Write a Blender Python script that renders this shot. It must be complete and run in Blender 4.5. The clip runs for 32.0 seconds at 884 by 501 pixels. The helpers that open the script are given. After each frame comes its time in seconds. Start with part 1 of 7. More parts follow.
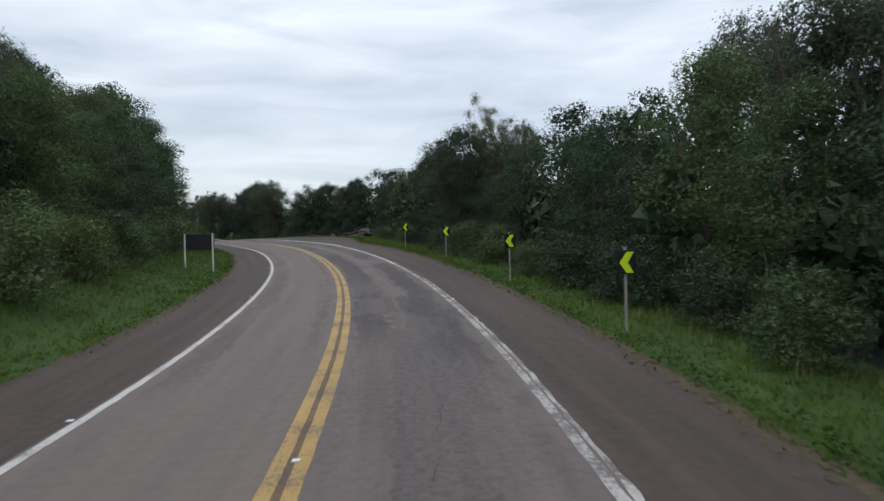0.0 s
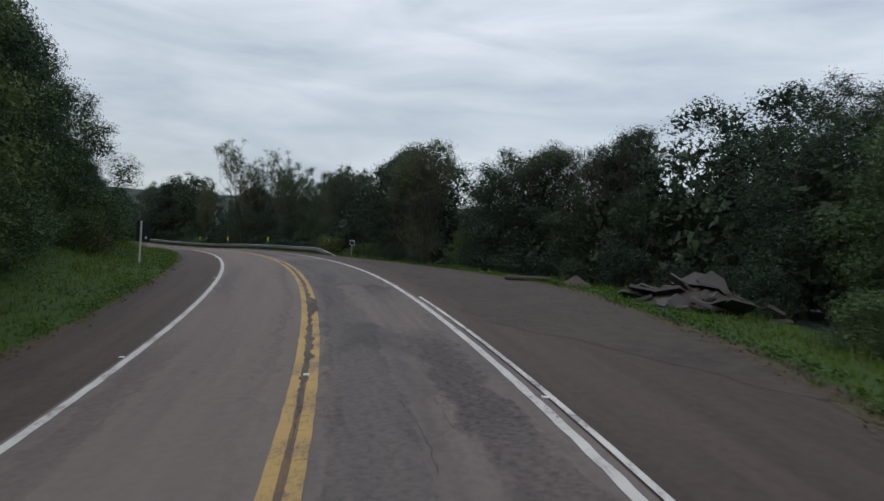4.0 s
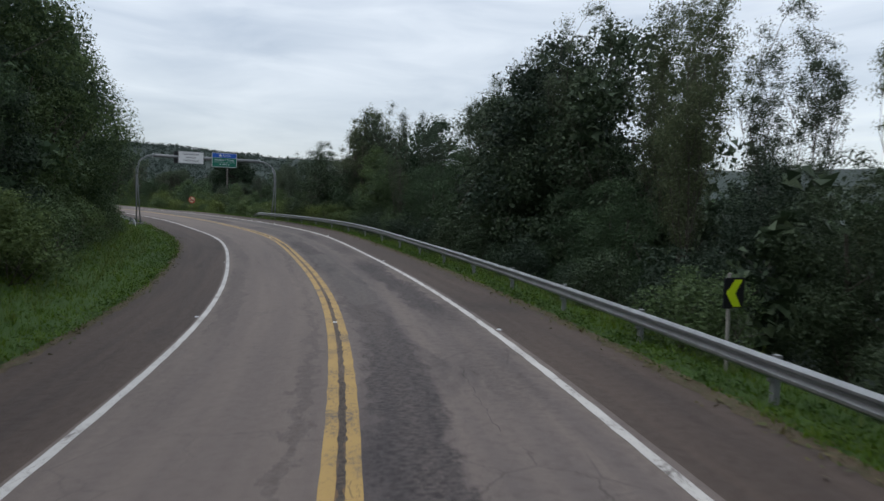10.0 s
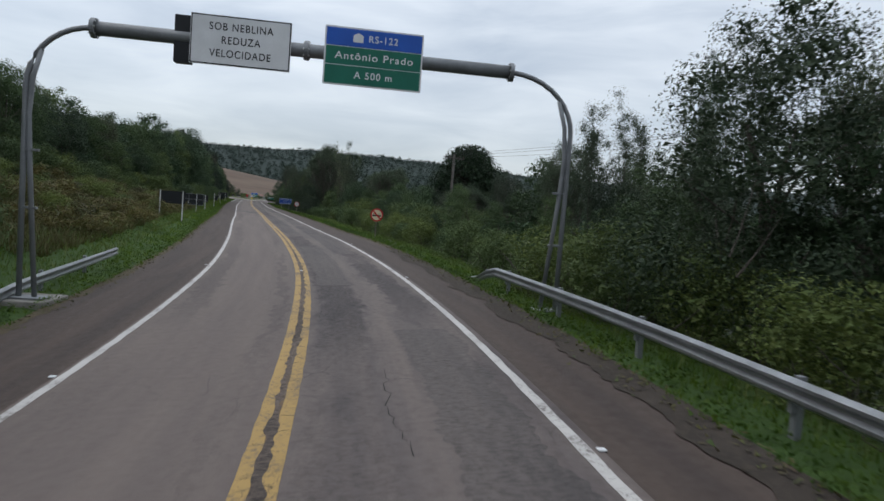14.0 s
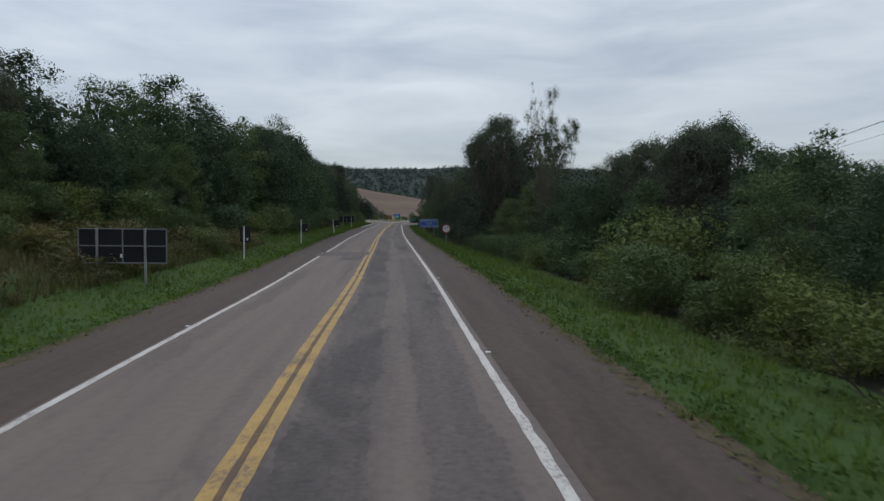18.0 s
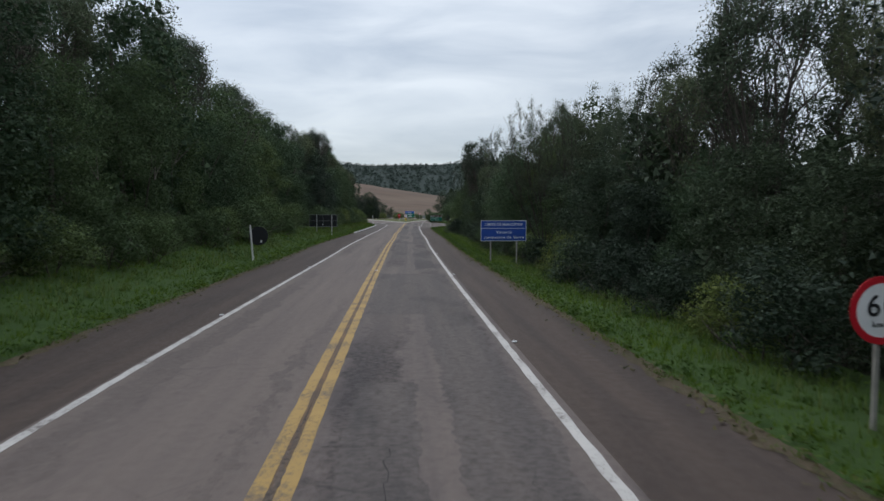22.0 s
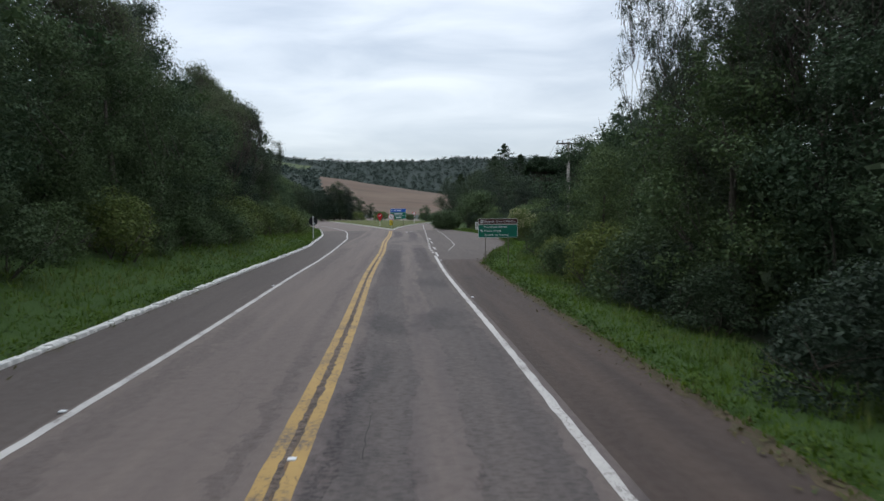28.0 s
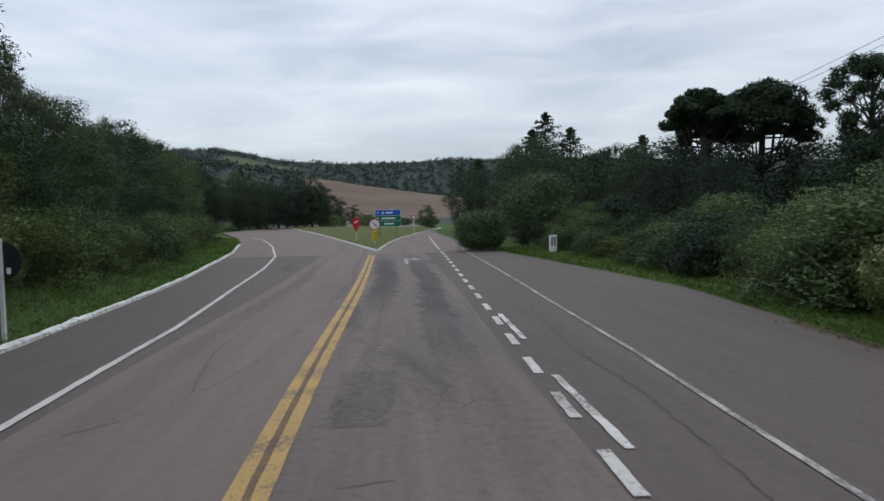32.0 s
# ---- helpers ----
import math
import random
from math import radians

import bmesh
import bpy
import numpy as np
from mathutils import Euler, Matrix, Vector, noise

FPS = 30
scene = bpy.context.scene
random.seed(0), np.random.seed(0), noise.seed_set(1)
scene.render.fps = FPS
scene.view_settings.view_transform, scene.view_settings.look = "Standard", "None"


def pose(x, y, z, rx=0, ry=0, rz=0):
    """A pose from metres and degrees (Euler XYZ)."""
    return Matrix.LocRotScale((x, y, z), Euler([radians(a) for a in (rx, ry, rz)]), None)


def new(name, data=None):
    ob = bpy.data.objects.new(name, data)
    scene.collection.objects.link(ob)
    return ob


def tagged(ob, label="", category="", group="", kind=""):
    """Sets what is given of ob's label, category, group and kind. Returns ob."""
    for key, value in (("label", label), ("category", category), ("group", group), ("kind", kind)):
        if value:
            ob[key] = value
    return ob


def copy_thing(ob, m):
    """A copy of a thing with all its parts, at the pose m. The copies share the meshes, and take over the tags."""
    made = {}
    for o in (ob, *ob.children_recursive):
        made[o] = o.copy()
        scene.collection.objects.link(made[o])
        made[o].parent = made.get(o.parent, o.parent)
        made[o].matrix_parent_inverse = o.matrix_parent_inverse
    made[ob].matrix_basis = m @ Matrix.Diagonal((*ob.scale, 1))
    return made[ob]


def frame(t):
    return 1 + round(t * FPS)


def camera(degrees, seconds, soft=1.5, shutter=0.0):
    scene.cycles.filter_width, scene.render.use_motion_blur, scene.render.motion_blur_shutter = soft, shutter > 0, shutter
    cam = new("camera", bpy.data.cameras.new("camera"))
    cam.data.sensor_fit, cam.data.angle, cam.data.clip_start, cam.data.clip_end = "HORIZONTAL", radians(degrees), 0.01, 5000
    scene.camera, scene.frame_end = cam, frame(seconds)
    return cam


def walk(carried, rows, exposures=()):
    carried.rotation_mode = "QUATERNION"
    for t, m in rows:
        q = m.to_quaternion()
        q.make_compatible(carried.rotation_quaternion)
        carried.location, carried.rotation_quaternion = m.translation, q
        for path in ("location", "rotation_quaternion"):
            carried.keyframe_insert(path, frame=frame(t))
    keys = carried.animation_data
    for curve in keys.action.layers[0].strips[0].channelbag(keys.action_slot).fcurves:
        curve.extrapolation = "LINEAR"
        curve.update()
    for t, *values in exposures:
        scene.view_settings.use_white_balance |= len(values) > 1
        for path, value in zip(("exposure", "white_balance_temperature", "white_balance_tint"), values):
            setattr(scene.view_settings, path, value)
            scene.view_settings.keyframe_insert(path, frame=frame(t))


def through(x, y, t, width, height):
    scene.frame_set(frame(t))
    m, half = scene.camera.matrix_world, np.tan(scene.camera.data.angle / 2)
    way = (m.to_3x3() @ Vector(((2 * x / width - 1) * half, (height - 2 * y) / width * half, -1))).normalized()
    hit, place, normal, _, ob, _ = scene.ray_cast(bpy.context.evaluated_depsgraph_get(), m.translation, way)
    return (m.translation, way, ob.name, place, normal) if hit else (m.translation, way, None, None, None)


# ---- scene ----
cam = camera(69.43, 32.0, 1.5, 0.12)
PATH = [
    (0.0, pose(-0.065, -0.004, 0.045, 89.282, 1.320, -0.018)),
    (0.5, pose(-0.673, 7.639, 0.261, 89.627, 0.299, 0.632)),
    (1.0, pose(-1.507, 15.152, 0.561, 89.804, -0.331, 1.834)),
    (1.5, pose(-2.613, 22.522, 0.902, 89.917, -1.104, 3.924)),
    (2.0, pose(-3.920, 29.740, 1.234, 89.919, -1.495, 6.339)),
    (2.5, pose(-5.487, 36.799, 1.542, 89.823, -1.401, 8.913)),
    (3.0, pose(-7.408, 43.730, 1.889, 89.641, -2.909, 11.896)),
    (3.5, pose(-9.681, 50.602, 2.229, 89.535, -3.176, 14.640)),
    (4.0, pose(-12.305, 57.465, 2.556, 89.540, -3.333, 16.970)),
    (4.5, pose(-15.325, 64.327, 2.861, 89.538, -3.450, 19.097)),
    (5.0, pose(-18.823, 71.124, 3.119, 89.076, -3.214, 22.302)),
    (5.5, pose(-22.655, 77.818, 3.399, 88.723, -2.892, 25.714)),
    (6.0, pose(-26.826, 84.277, 3.613, 88.359, -2.364, 28.788)),
    (6.5, pose(-31.346, 90.374, 3.736, 87.901, -2.006, 31.428)),
    (7.0, pose(-36.015, 96.187, 3.782, 87.405, -1.525, 34.201)),
    (7.5, pose(-40.896, 101.669, 3.784, 87.029, -1.341, 37.289)),
    (8.0, pose(-46.011, 106.817, 3.696, 86.564, -1.357, 40.619)),
    (8.5, pose(-51.356, 111.684, 3.561, 85.967, -1.630, 43.363)),
    (9.0, pose(-56.881, 116.360, 3.411, 85.742, -2.012, 45.292)),
    (9.5, pose(-62.559, 120.907, 3.206, 85.580, -1.929, 47.200)),
    (10.0, pose(-68.392, 125.208, 3.002, 85.666, -1.930, 49.748)),
    (10.5, pose(-74.418, 129.178, 2.830, 85.862, -2.295, 52.667)),
    (11.0, pose(-80.570, 132.779, 2.708, 86.022, -2.491, 55.400)),
    (11.5, pose(-86.742, 136.037, 2.676, 86.053, -2.951, 57.578)),
    (12.0, pose(-92.907, 138.974, 2.671, 86.174, -3.466, 59.715)),
    (12.5, pose(-99.049, 141.648, 2.737, 86.221, -3.830, 62.093)),
    (13.0, pose(-105.172, 144.034, 2.825, 86.204, -3.958, 65.003)),
    (13.5, pose(-111.313, 145.997, 2.914, 86.233, -4.286, 68.027)),
    (14.0, pose(-117.595, 147.581, 2.963, 86.233, -4.488, 71.408)),
    (14.5, pose(-124.090, 148.933, 3.008, 86.406, -4.306, 74.388)),
    (15.0, pose(-130.767, 150.085, 3.034, 86.709, -3.340, 76.557)),
    (15.5, pose(-137.600, 151.031, 3.045, 86.855, -2.850, 78.385)),
    (16.0, pose(-144.571, 151.802, 3.074, 86.809, -2.365, 80.054)),
    (16.5, pose(-151.676, 152.365, 3.097, 86.653, -2.494, 81.498)),
    (17.0, pose(-158.908, 152.712, 3.094, 86.670, -1.633, 82.581)),
    (17.5, pose(-166.255, 152.940, 3.076, 86.678, -0.857, 83.546)),
    (18.0, pose(-173.704, 153.113, 3.077, 86.827, -0.728, 84.439)),
    (18.5, pose(-181.252, 153.231, 3.059, 86.862, -0.730, 85.107)),
    (19.0, pose(-188.898, 153.306, 3.033, 86.877, -1.078, 85.634)),
    (19.5, pose(-196.628, 153.383, 2.987, 86.840, -1.230, 86.128)),
    (20.0, pose(-204.399, 153.482, 2.965, 86.757, -0.671, 86.201)),
    (20.5, pose(-212.194, 153.592, 2.951, 86.720, -0.591, 86.077)),
    (21.0, pose(-219.989, 153.664, 2.954, 86.842, -0.641, 85.840)),
    (21.5, pose(-227.736, 153.735, 2.913, 86.664, -0.304, 85.567)),
    (22.0, pose(-235.386, 153.868, 2.897, 86.588, -0.012, 85.366)),
    (22.5, pose(-242.958, 154.025, 2.914, 86.568, 0.232, 85.102)),
    (23.0, pose(-250.493, 154.167, 2.914, 86.446, 0.480, 84.968)),
    (23.5, pose(-258.014, 154.309, 2.873, 86.405, 0.477, 84.823)),
    (24.0, pose(-265.520, 154.495, 2.840, 86.325, 0.950, 84.767)),
    (24.5, pose(-273.051, 154.640, 2.801, 86.309, 1.189, 84.687)),
    (25.0, pose(-280.552, 154.783, 2.801, 86.408, 1.169, 84.595)),
    (25.5, pose(-287.931, 154.949, 2.800, 86.469, 1.323, 84.264)),
    (26.0, pose(-295.095, 155.177, 2.821, 86.627, 1.972, 83.735)),
    (26.5, pose(-302.021, 155.275, 2.824, 86.652, 1.597, 83.609)),
    (27.0, pose(-308.703, 155.475, 2.816, 86.540, 0.748, 83.794)),
    (27.5, pose(-315.162, 155.709, 2.801, 86.396, 0.387, 84.057)),
    (28.0, pose(-321.434, 155.939, 2.781, 86.463, 0.347, 84.059)),
    (28.5, pose(-327.590, 156.163, 2.722, 86.590, 0.643, 83.957)),
    (29.0, pose(-333.669, 156.382, 2.700, 86.628, 0.775, 83.926)),
    (29.5, pose(-339.689, 156.537, 2.698, 86.694, 0.506, 84.020)),
    (30.0, pose(-345.726, 156.757, 2.704, 86.659, 0.266, 83.963)),
    (30.5, pose(-351.840, 156.991, 2.700, 86.737, 0.440, 83.941)),
    (31.0, pose(-358.026, 157.332, 2.726, 86.740, 0.565, 83.760)),
    (31.5, pose(-364.145, 157.650, 2.740, 86.707, 0.510, 83.568)),
    (32.0, pose(-370.185, 157.892, 2.748, 86.682, 0.914, 83.345)),
]
EXPOSURES = [(0.0, -0.12), (0.8, -0.38), (2.5, -0.40), (5.0, -0.47), (7.0, -0.48), (8.0, -0.38), (9.0, -0.16), (12.0, -0.12), (13.0, -0.15), (14.5, -0.22), (17.0, -0.42), (19.0, -0.45), (20.0, -0.28), (23.0, -0.23), (25.5, -0.22), (28.0, -0.02), (30.0, -0.17), (32.0, -0.22)]
walk(cam, PATH, EXPOSURES)

# ---- sky and sun: an even overcast ----
SUN_EL, SUN_ROT = radians(48), radians(205)
world = bpy.data.worlds.new("overcast_sky")
scene.world = world
world.use_nodes = True
wn, wl = world.node_tree.nodes, world.node_tree.links
wn.clear()
w_out, w_bg = wn.new("ShaderNodeOutputWorld"), wn.new("ShaderNodeBackground")
sky = wn.new("ShaderNodeTexSky")
sky.sky_type, sky.sun_disc = "NISHITA", False
sky.sun_elevation, sky.sun_rotation = SUN_EL, SUN_ROT
w_co, w_map, w_sep = wn.new("ShaderNodeTexCoord"), wn.new("ShaderNodeMapping"), wn.new("ShaderNodeSeparateXYZ")
w_map.inputs["Scale"].default_value = (1.5, 1.5, 7.0)
w_noise, w_fine = wn.new("ShaderNodeTexNoise"), wn.new("ShaderNodeTexNoise")
w_noise.inputs["Scale"].default_value, w_noise.inputs["Detail"].default_value, w_noise.inputs["Roughness"].default_value = 2.5, 5.0, 0.52
w_noise.inputs["Distortion"].default_value = 0.5
w_fine.inputs["Scale"].default_value, w_fine.inputs["Detail"].default_value = 0.9, 2.0
w_ramp, w_up = wn.new("ShaderNodeValToRGB"), wn.new("ShaderNodeValToRGB")
w_ramp.color_ramp.elements[0].position, w_ramp.color_ramp.elements[0].color = 0.33, (0.50, 0.56, 0.64, 1)
w_ramp.color_ramp.elements[1].position, w_ramp.color_ramp.elements[1].color = 0.66, (0.84, 0.89, 0.94, 1)
w_up.color_ramp.elements[0].position, w_up.color_ramp.elements[0].color = 0.0, (0.82, 0.82, 0.82, 1)
w_up.color_ramp.elements[1].position, w_up.color_ramp.elements[1].color = 0.3, (1.18, 1.18, 1.18, 1)
w_zenith = w_up.color_ramp.elements.new(0.9)
w_zenith.color = (2.35, 2.35, 2.35, 1)
w_mix, w_mul, w_add = wn.new("ShaderNodeMixRGB"), wn.new("ShaderNodeMixRGB"), wn.new("ShaderNodeMixRGB")
w_mix.blend_type, w_mul.blend_type, w_add.blend_type = "MIX", "MULTIPLY", "ADD"
w_mix.inputs[0].default_value, w_mul.inputs[0].default_value, w_add.inputs[0].default_value = 0.35, 1.0, 0.04
wl.new(w_co.outputs["Generated"], w_map.inputs["Vector"])
wl.new(w_map.outputs[0], w_noise.inputs["Vector"])
wl.new(w_map.outputs[0], w_fine.inputs["Vector"])
wl.new(w_noise.outputs["Fac"], w_mix.inputs[1])
wl.new(w_fine.outputs["Fac"], w_mix.inputs[2])
wl.new(w_mix.outputs[0], w_ramp.inputs[0])
wl.new(w_co.outputs["Generated"], w_sep.inputs[0])
wl.new(w_sep.outputs["Z"], w_up.inputs[0])
wl.new(w_ramp.outputs[0], w_mul.inputs[1])
wl.new(w_up.outputs[0], w_mul.inputs[2])
wl.new(w_mul.outputs[0], w_add.inputs[1])
wl.new(sky.outputs[0], w_add.inputs[2])
wl.new(w_add.outputs[0], w_bg.inputs["Color"])
w_bg.inputs["Strength"].default_value = 0.92
wl.new(w_bg.outputs[0], w_out.inputs["Surface"])

sun_data = bpy.data.lights.new("sun", "SUN")
sun_data.energy, sun_data.angle, sun_data.color = 0.6, radians(25), (1.0, 0.97, 0.93)
sun = new("sun", sun_data)
sun.rotation_euler = (radians(90) - SUN_EL, 0, radians(180) - SUN_ROT)


# ---- materials ----
class Mat:
    """A principled material with short ways to add textures."""

    def __init__(self, name, colour=(0.5, 0.5, 0.5), rough=0.8, metal=0.0):
        self.m = bpy.data.materials.new(name)
        self.m.use_nodes = True
        self.n, self.l = self.m.node_tree.nodes, self.m.node_tree.links
        self.b = self.n["Principled BSDF"]
        self.b.inputs["Base Color"].default_value = (*colour, 1)
        self.b.inputs["Roughness"].default_value = rough
        self.b.inputs["Metallic"].default_value = metal
        self.b.inputs["Specular IOR Level"].default_value = 0.3
        self.c = None

    def link(self, a, b):
        self.l.new(a, b)

    def coords(self, kind="Object", scale=(1, 1, 1)):
        co, mp = self.n.new("ShaderNodeTexCoord"), self.n.new("ShaderNodeMapping")
        mp.inputs["Scale"].default_value = scale
        self.link(co.outputs[kind], mp.inputs["Vector"])
        return mp.outputs[0]

    def noise(self, vec, scale, detail=4.0, rough=0.55, distort=0.0):
        t = self.n.new("ShaderNodeTexNoise")
        for key, v in (("Scale", scale), ("Detail", detail), ("Roughness", rough), ("Distortion", distort)):
            t.inputs[key].default_value = v
        self.link(vec, t.inputs["Vector"])
        return t.outputs["Fac"]

    def voronoi(self, vec, scale, feature="DISTANCE_TO_EDGE"):
        t = self.n.new("ShaderNodeTexVoronoi")
        t.feature = feature
        t.inputs["Scale"].default_value = scale
        self.link(vec, t.inputs["Vector"])
        return t.outputs["Distance"]

    def ramp(self, fac, stops):
        r = self.n.new("ShaderNodeValToRGB")
        els = r.color_ramp.elements
        while len(els) < len(stops):
            els.new(0.5)
        for e, (p, c) in zip(els, stops):
            e.position = p
            e.color = (*c, 1) if len(c) == 3 else c
        self.link(fac, r.inputs[0])
        return r.outputs[0]

    def grey(self, fac, lo, hi, a=0.0, b=1.0):
        return self.ramp(fac, [(lo, (a, a, a)), (hi, (b, b, b))])

    def mix(self, fac, a, b, kind="MIX"):
        x = self.n.new("ShaderNodeMixRGB")
        x.blend_type = kind
        for k, v in enumerate((fac, a, b)):
            if isinstance(v, (int, float)):
                x.inputs[k].default_value = v if k == 0 else (v, v, v, 1)
            elif isinstance(v, tuple):
                x.inputs[k].default_value = (*v, 1)
            else:
                self.link(v, x.inputs[k])
        return x.outputs[0]

    def math(self, op, a, b=0.0):
        x = self.n.new("ShaderNodeMath")
        x.operation = op
        for k, v in enumerate((a, b)):
            if isinstance(v, (int, float)):
                x.inputs[k].default_value = v
            else:
                self.link(v, x.inputs[k])
        return x.outputs[0]

    def colour(self, out):
        self.link(out, self.b.inputs["Base Color"])
        self.c = out
        return self

    def rough(self, out):
        self.link(out, self.b.inputs["Roughness"])
        return self

    def bump(self, out, strength=0.3, dist=0.02):
        x = self.n.new("ShaderNodeBump")
        x.inputs["Strength"].default_value, x.inputs["Distance"].default_value = strength, dist
        self.link(out, x.inputs["Height"])
        self.link(x.outputs[0], self.b.inputs["Normal"])
        return self


def asphalt(name, base, dark, tint, crack=0.5, patch=0.55, coarse=0.5, tracks=(), ravel=0.12, deep=0.62):
    """Worn asphalt in the road's own coordinates: across (x) and along (y), in metres. Tracks are wheel paths, centre and half width, where the top coat has ravelled."""
    m = Mat(name, base, 0.85)
    v = m.coords("UV")
    big = m.noise(m.coords("UV", (1.2, 0.05, 1)), 1.6, 3, 0.6)
    blot = m.noise(m.coords("UV", (0.55, 0.16, 1)), 1.0, 5, 0.62, 0.6)
    fine = m.noise(v, 55, 2, 0.6)
    mid = m.noise(v, 6, 4, 0.6)
    c = m.mix(m.grey(big, 0.35, 0.68), base, tint)
    c = m.mix(m.math("MULTIPLY", m.grey(blot, patch, patch + 0.12), 0.7), c, dark)
    c = m.mix(m.math("MULTIPLY", m.grey(mid, 0.5, 0.75), 0.35 * coarse), c, dark)
    worn = ravel
    if tracks:
        sep = m.n.new("ShaderNodeSeparateXYZ")
        m.link(v, sep.inputs[0])
        sway = m.math("MULTIPLY", m.math("SUBTRACT", m.noise(m.coords("UV", (0.0, 0.09, 1)), 1.0, 2), 0.5), 0.9)
        rag = m.math("MULTIPLY", m.math("SUBTRACT", m.noise(m.coords("UV", (2.4, 1.1, 1)), 1.0, 5, 0.7), 0.5), 1.3)
        at = m.math("ADD", m.math("ADD", sep.outputs["X"], sway), rag)
        for k, (centre, half) in enumerate(tracks):
            off = m.math("ABSOLUTE", m.math("SUBTRACT", at, centre))
            here = m.grey(m.noise(m.coords("UV", (0.0, 0.042 + 0.013 * k, 1)), 1.0, 2), 0.40, 0.54)
            band = m.math("MULTIPLY", m.grey(off, half * 0.75, half * 1.15, 1.0, 0.0), here)
            worn = m.math("MAXIMUM", worn, band)
        c = m.mix(m.math("MULTIPLY", worn, deep), c, dark)
    scab = m.grey(m.noise(m.coords("UV", (8, 19, 1)), 1.0, 4, 0.7), 0.46, 0.58)
    pits = m.math("MULTIPLY", m.math("MULTIPLY", scab, worn), coarse)
    c = m.mix(pits, c, tuple(0.45 * x for x in dark))
    crust = m.grey(m.noise(m.coords("UV", (9, 15, 1)), 1.3, 3, 0.6), 0.60, 0.70)
    c = m.mix(m.math("MULTIPLY", m.math("MULTIPLY", crust, worn), 0.55 * coarse), c, tint)
    edge = m.voronoi(m.mix(0.35, v, m.noise(v, 1.7, 5, 0.65), "ADD"), 0.9)
    line = m.grey(edge, 0.0, 0.014, 1.0, 0.0)
    where = m.grey(m.noise(v, 0.30, 3), 0.52, 0.60)
    c = m.mix(m.math("MULTIPLY", m.math("MULTIPLY", line, where), 0.6 * crack), c, (0.018, 0.017, 0.017))
    c = m.mix(m.grey(fine, 0.25, 0.8, 0.0, 0.45), c, m.mix(1.0, c, 1.55, "MULTIPLY"))
    m.colour(c)
    m.rough(m.grey(mid, 0.2, 0.8, 0.72, 0.95))
    return m.bump(m.math("ADD", fine, m.math("MULTIPLY", m.math("SUBTRACT", mid, pits), coarse)), 0.5, 0.012).m


def paint(name, colour, under, wear):
    """Road paint, worn through to the asphalt in places."""
    m = Mat(name, colour, 0.7)
    v = m.coords("UV")
    a, b = m.noise(v, 14, 5, 0.7), m.noise(v, 0.9, 4, 0.6)
    k = m.math("ADD", m.math("MULTIPLY", a, 0.6), m.math("MULTIPLY", b, 0.5))
    dirt = m.mix(m.grey(b, 0.3, 0.75, 0.0, 0.5), colour, tuple(0.55 * x for x in colour))
    c = m.mix(m.grey(k, wear, wear + 0.1), dirt, under)
    crackle = m.grey(m.voronoi(m.mix(0.25, v, m.noise(v, 5, 3, 0.65), "ADD"), 5.0), 0.0, 0.035, 1.0, 0.0)
    split = m.grey(m.noise(v, 0.7, 3), 0.47, 0.58)
    c = m.mix(m.math("MULTIPLY", m.math("MULTIPLY", crackle, split), 0.75), c, tuple(0.55 * x for x in under))
    m.colour(c)
    return m.bump(a, 0.3, 0.004).m


def plain(name, colour, rough=0.6, metal=0.0, vary=0.25, scale=3.0):
    """A painted, cast or metal surface with grain and dirt."""
    m = Mat(name, colour, rough, metal)
    v = m.coords("Object")
    a, b = m.noise(v, scale, 4), m.noise(v, scale * 14, 3)
    c = m.mix(m.grey(a, 0.35, 0.75, 0.0, 1.0), colour, tuple(x * (1 - vary) for x in colour))
    c = m.mix(m.grey(b, 0.45, 0.85, 0.0, 0.4), c, tuple(x * (1 - 1.4 * vary) for x in colour))
    m.colour(c)
    m.rough(m.grey(b, 0.2, 0.8, max(0.05, rough - 0.12), min(1.0, rough + 0.1)))
    return m.bump(b, 0.15, 0.003).m


def leafy(name, a, b, c, through=0.25, patchy=0.0):
    """Leaves: tone varies from leaf to leaf and from plant to plant."""
    m = Mat(name, a, 0.62)
    info, geo = m.n.new("ShaderNodeObjectInfo"), m.n.new("ShaderNodeNewGeometry")
    leaf = m.ramp(geo.outputs["Random Per Island"], [(0.0, a), (0.55, b), (1.0, c)])
    tone = m.ramp(info.outputs["Random"], [(0.0, (0.62, 0.68, 0.68)), (0.5, (0.95, 1.0, 0.9)), (1.0, (1.25, 1.2, 0.9))])
    col = m.mix(1.0, leaf, tone, "MULTIPLY")
    if patchy:
        v = m.coords("Object")
        worn = m.mix(m.grey(m.noise(v, 0.55, 4, 0.6), 0.36, 0.64), (0.62, 0.70, 0.75), (1.35, 1.18, 0.9))
        col = m.mix(1.0, col, worn, "MULTIPLY")
    m.colour(col)
    m.b.inputs["Specular IOR Level"].default_value = 0.22
    tr, mx = m.n.new("ShaderNodeBsdfTranslucent"), m.n.new("ShaderNodeMixShader")
    m.link(col, tr.inputs["Color"])
    mx.inputs[0].default_value = through
    m.link(m.b.outputs[0], mx.inputs[1])
    m.link(tr.outputs[0], mx.inputs[2])
    m.link(mx.outputs[0], m.n["Material Output"].inputs["Surface"])
    return m.m


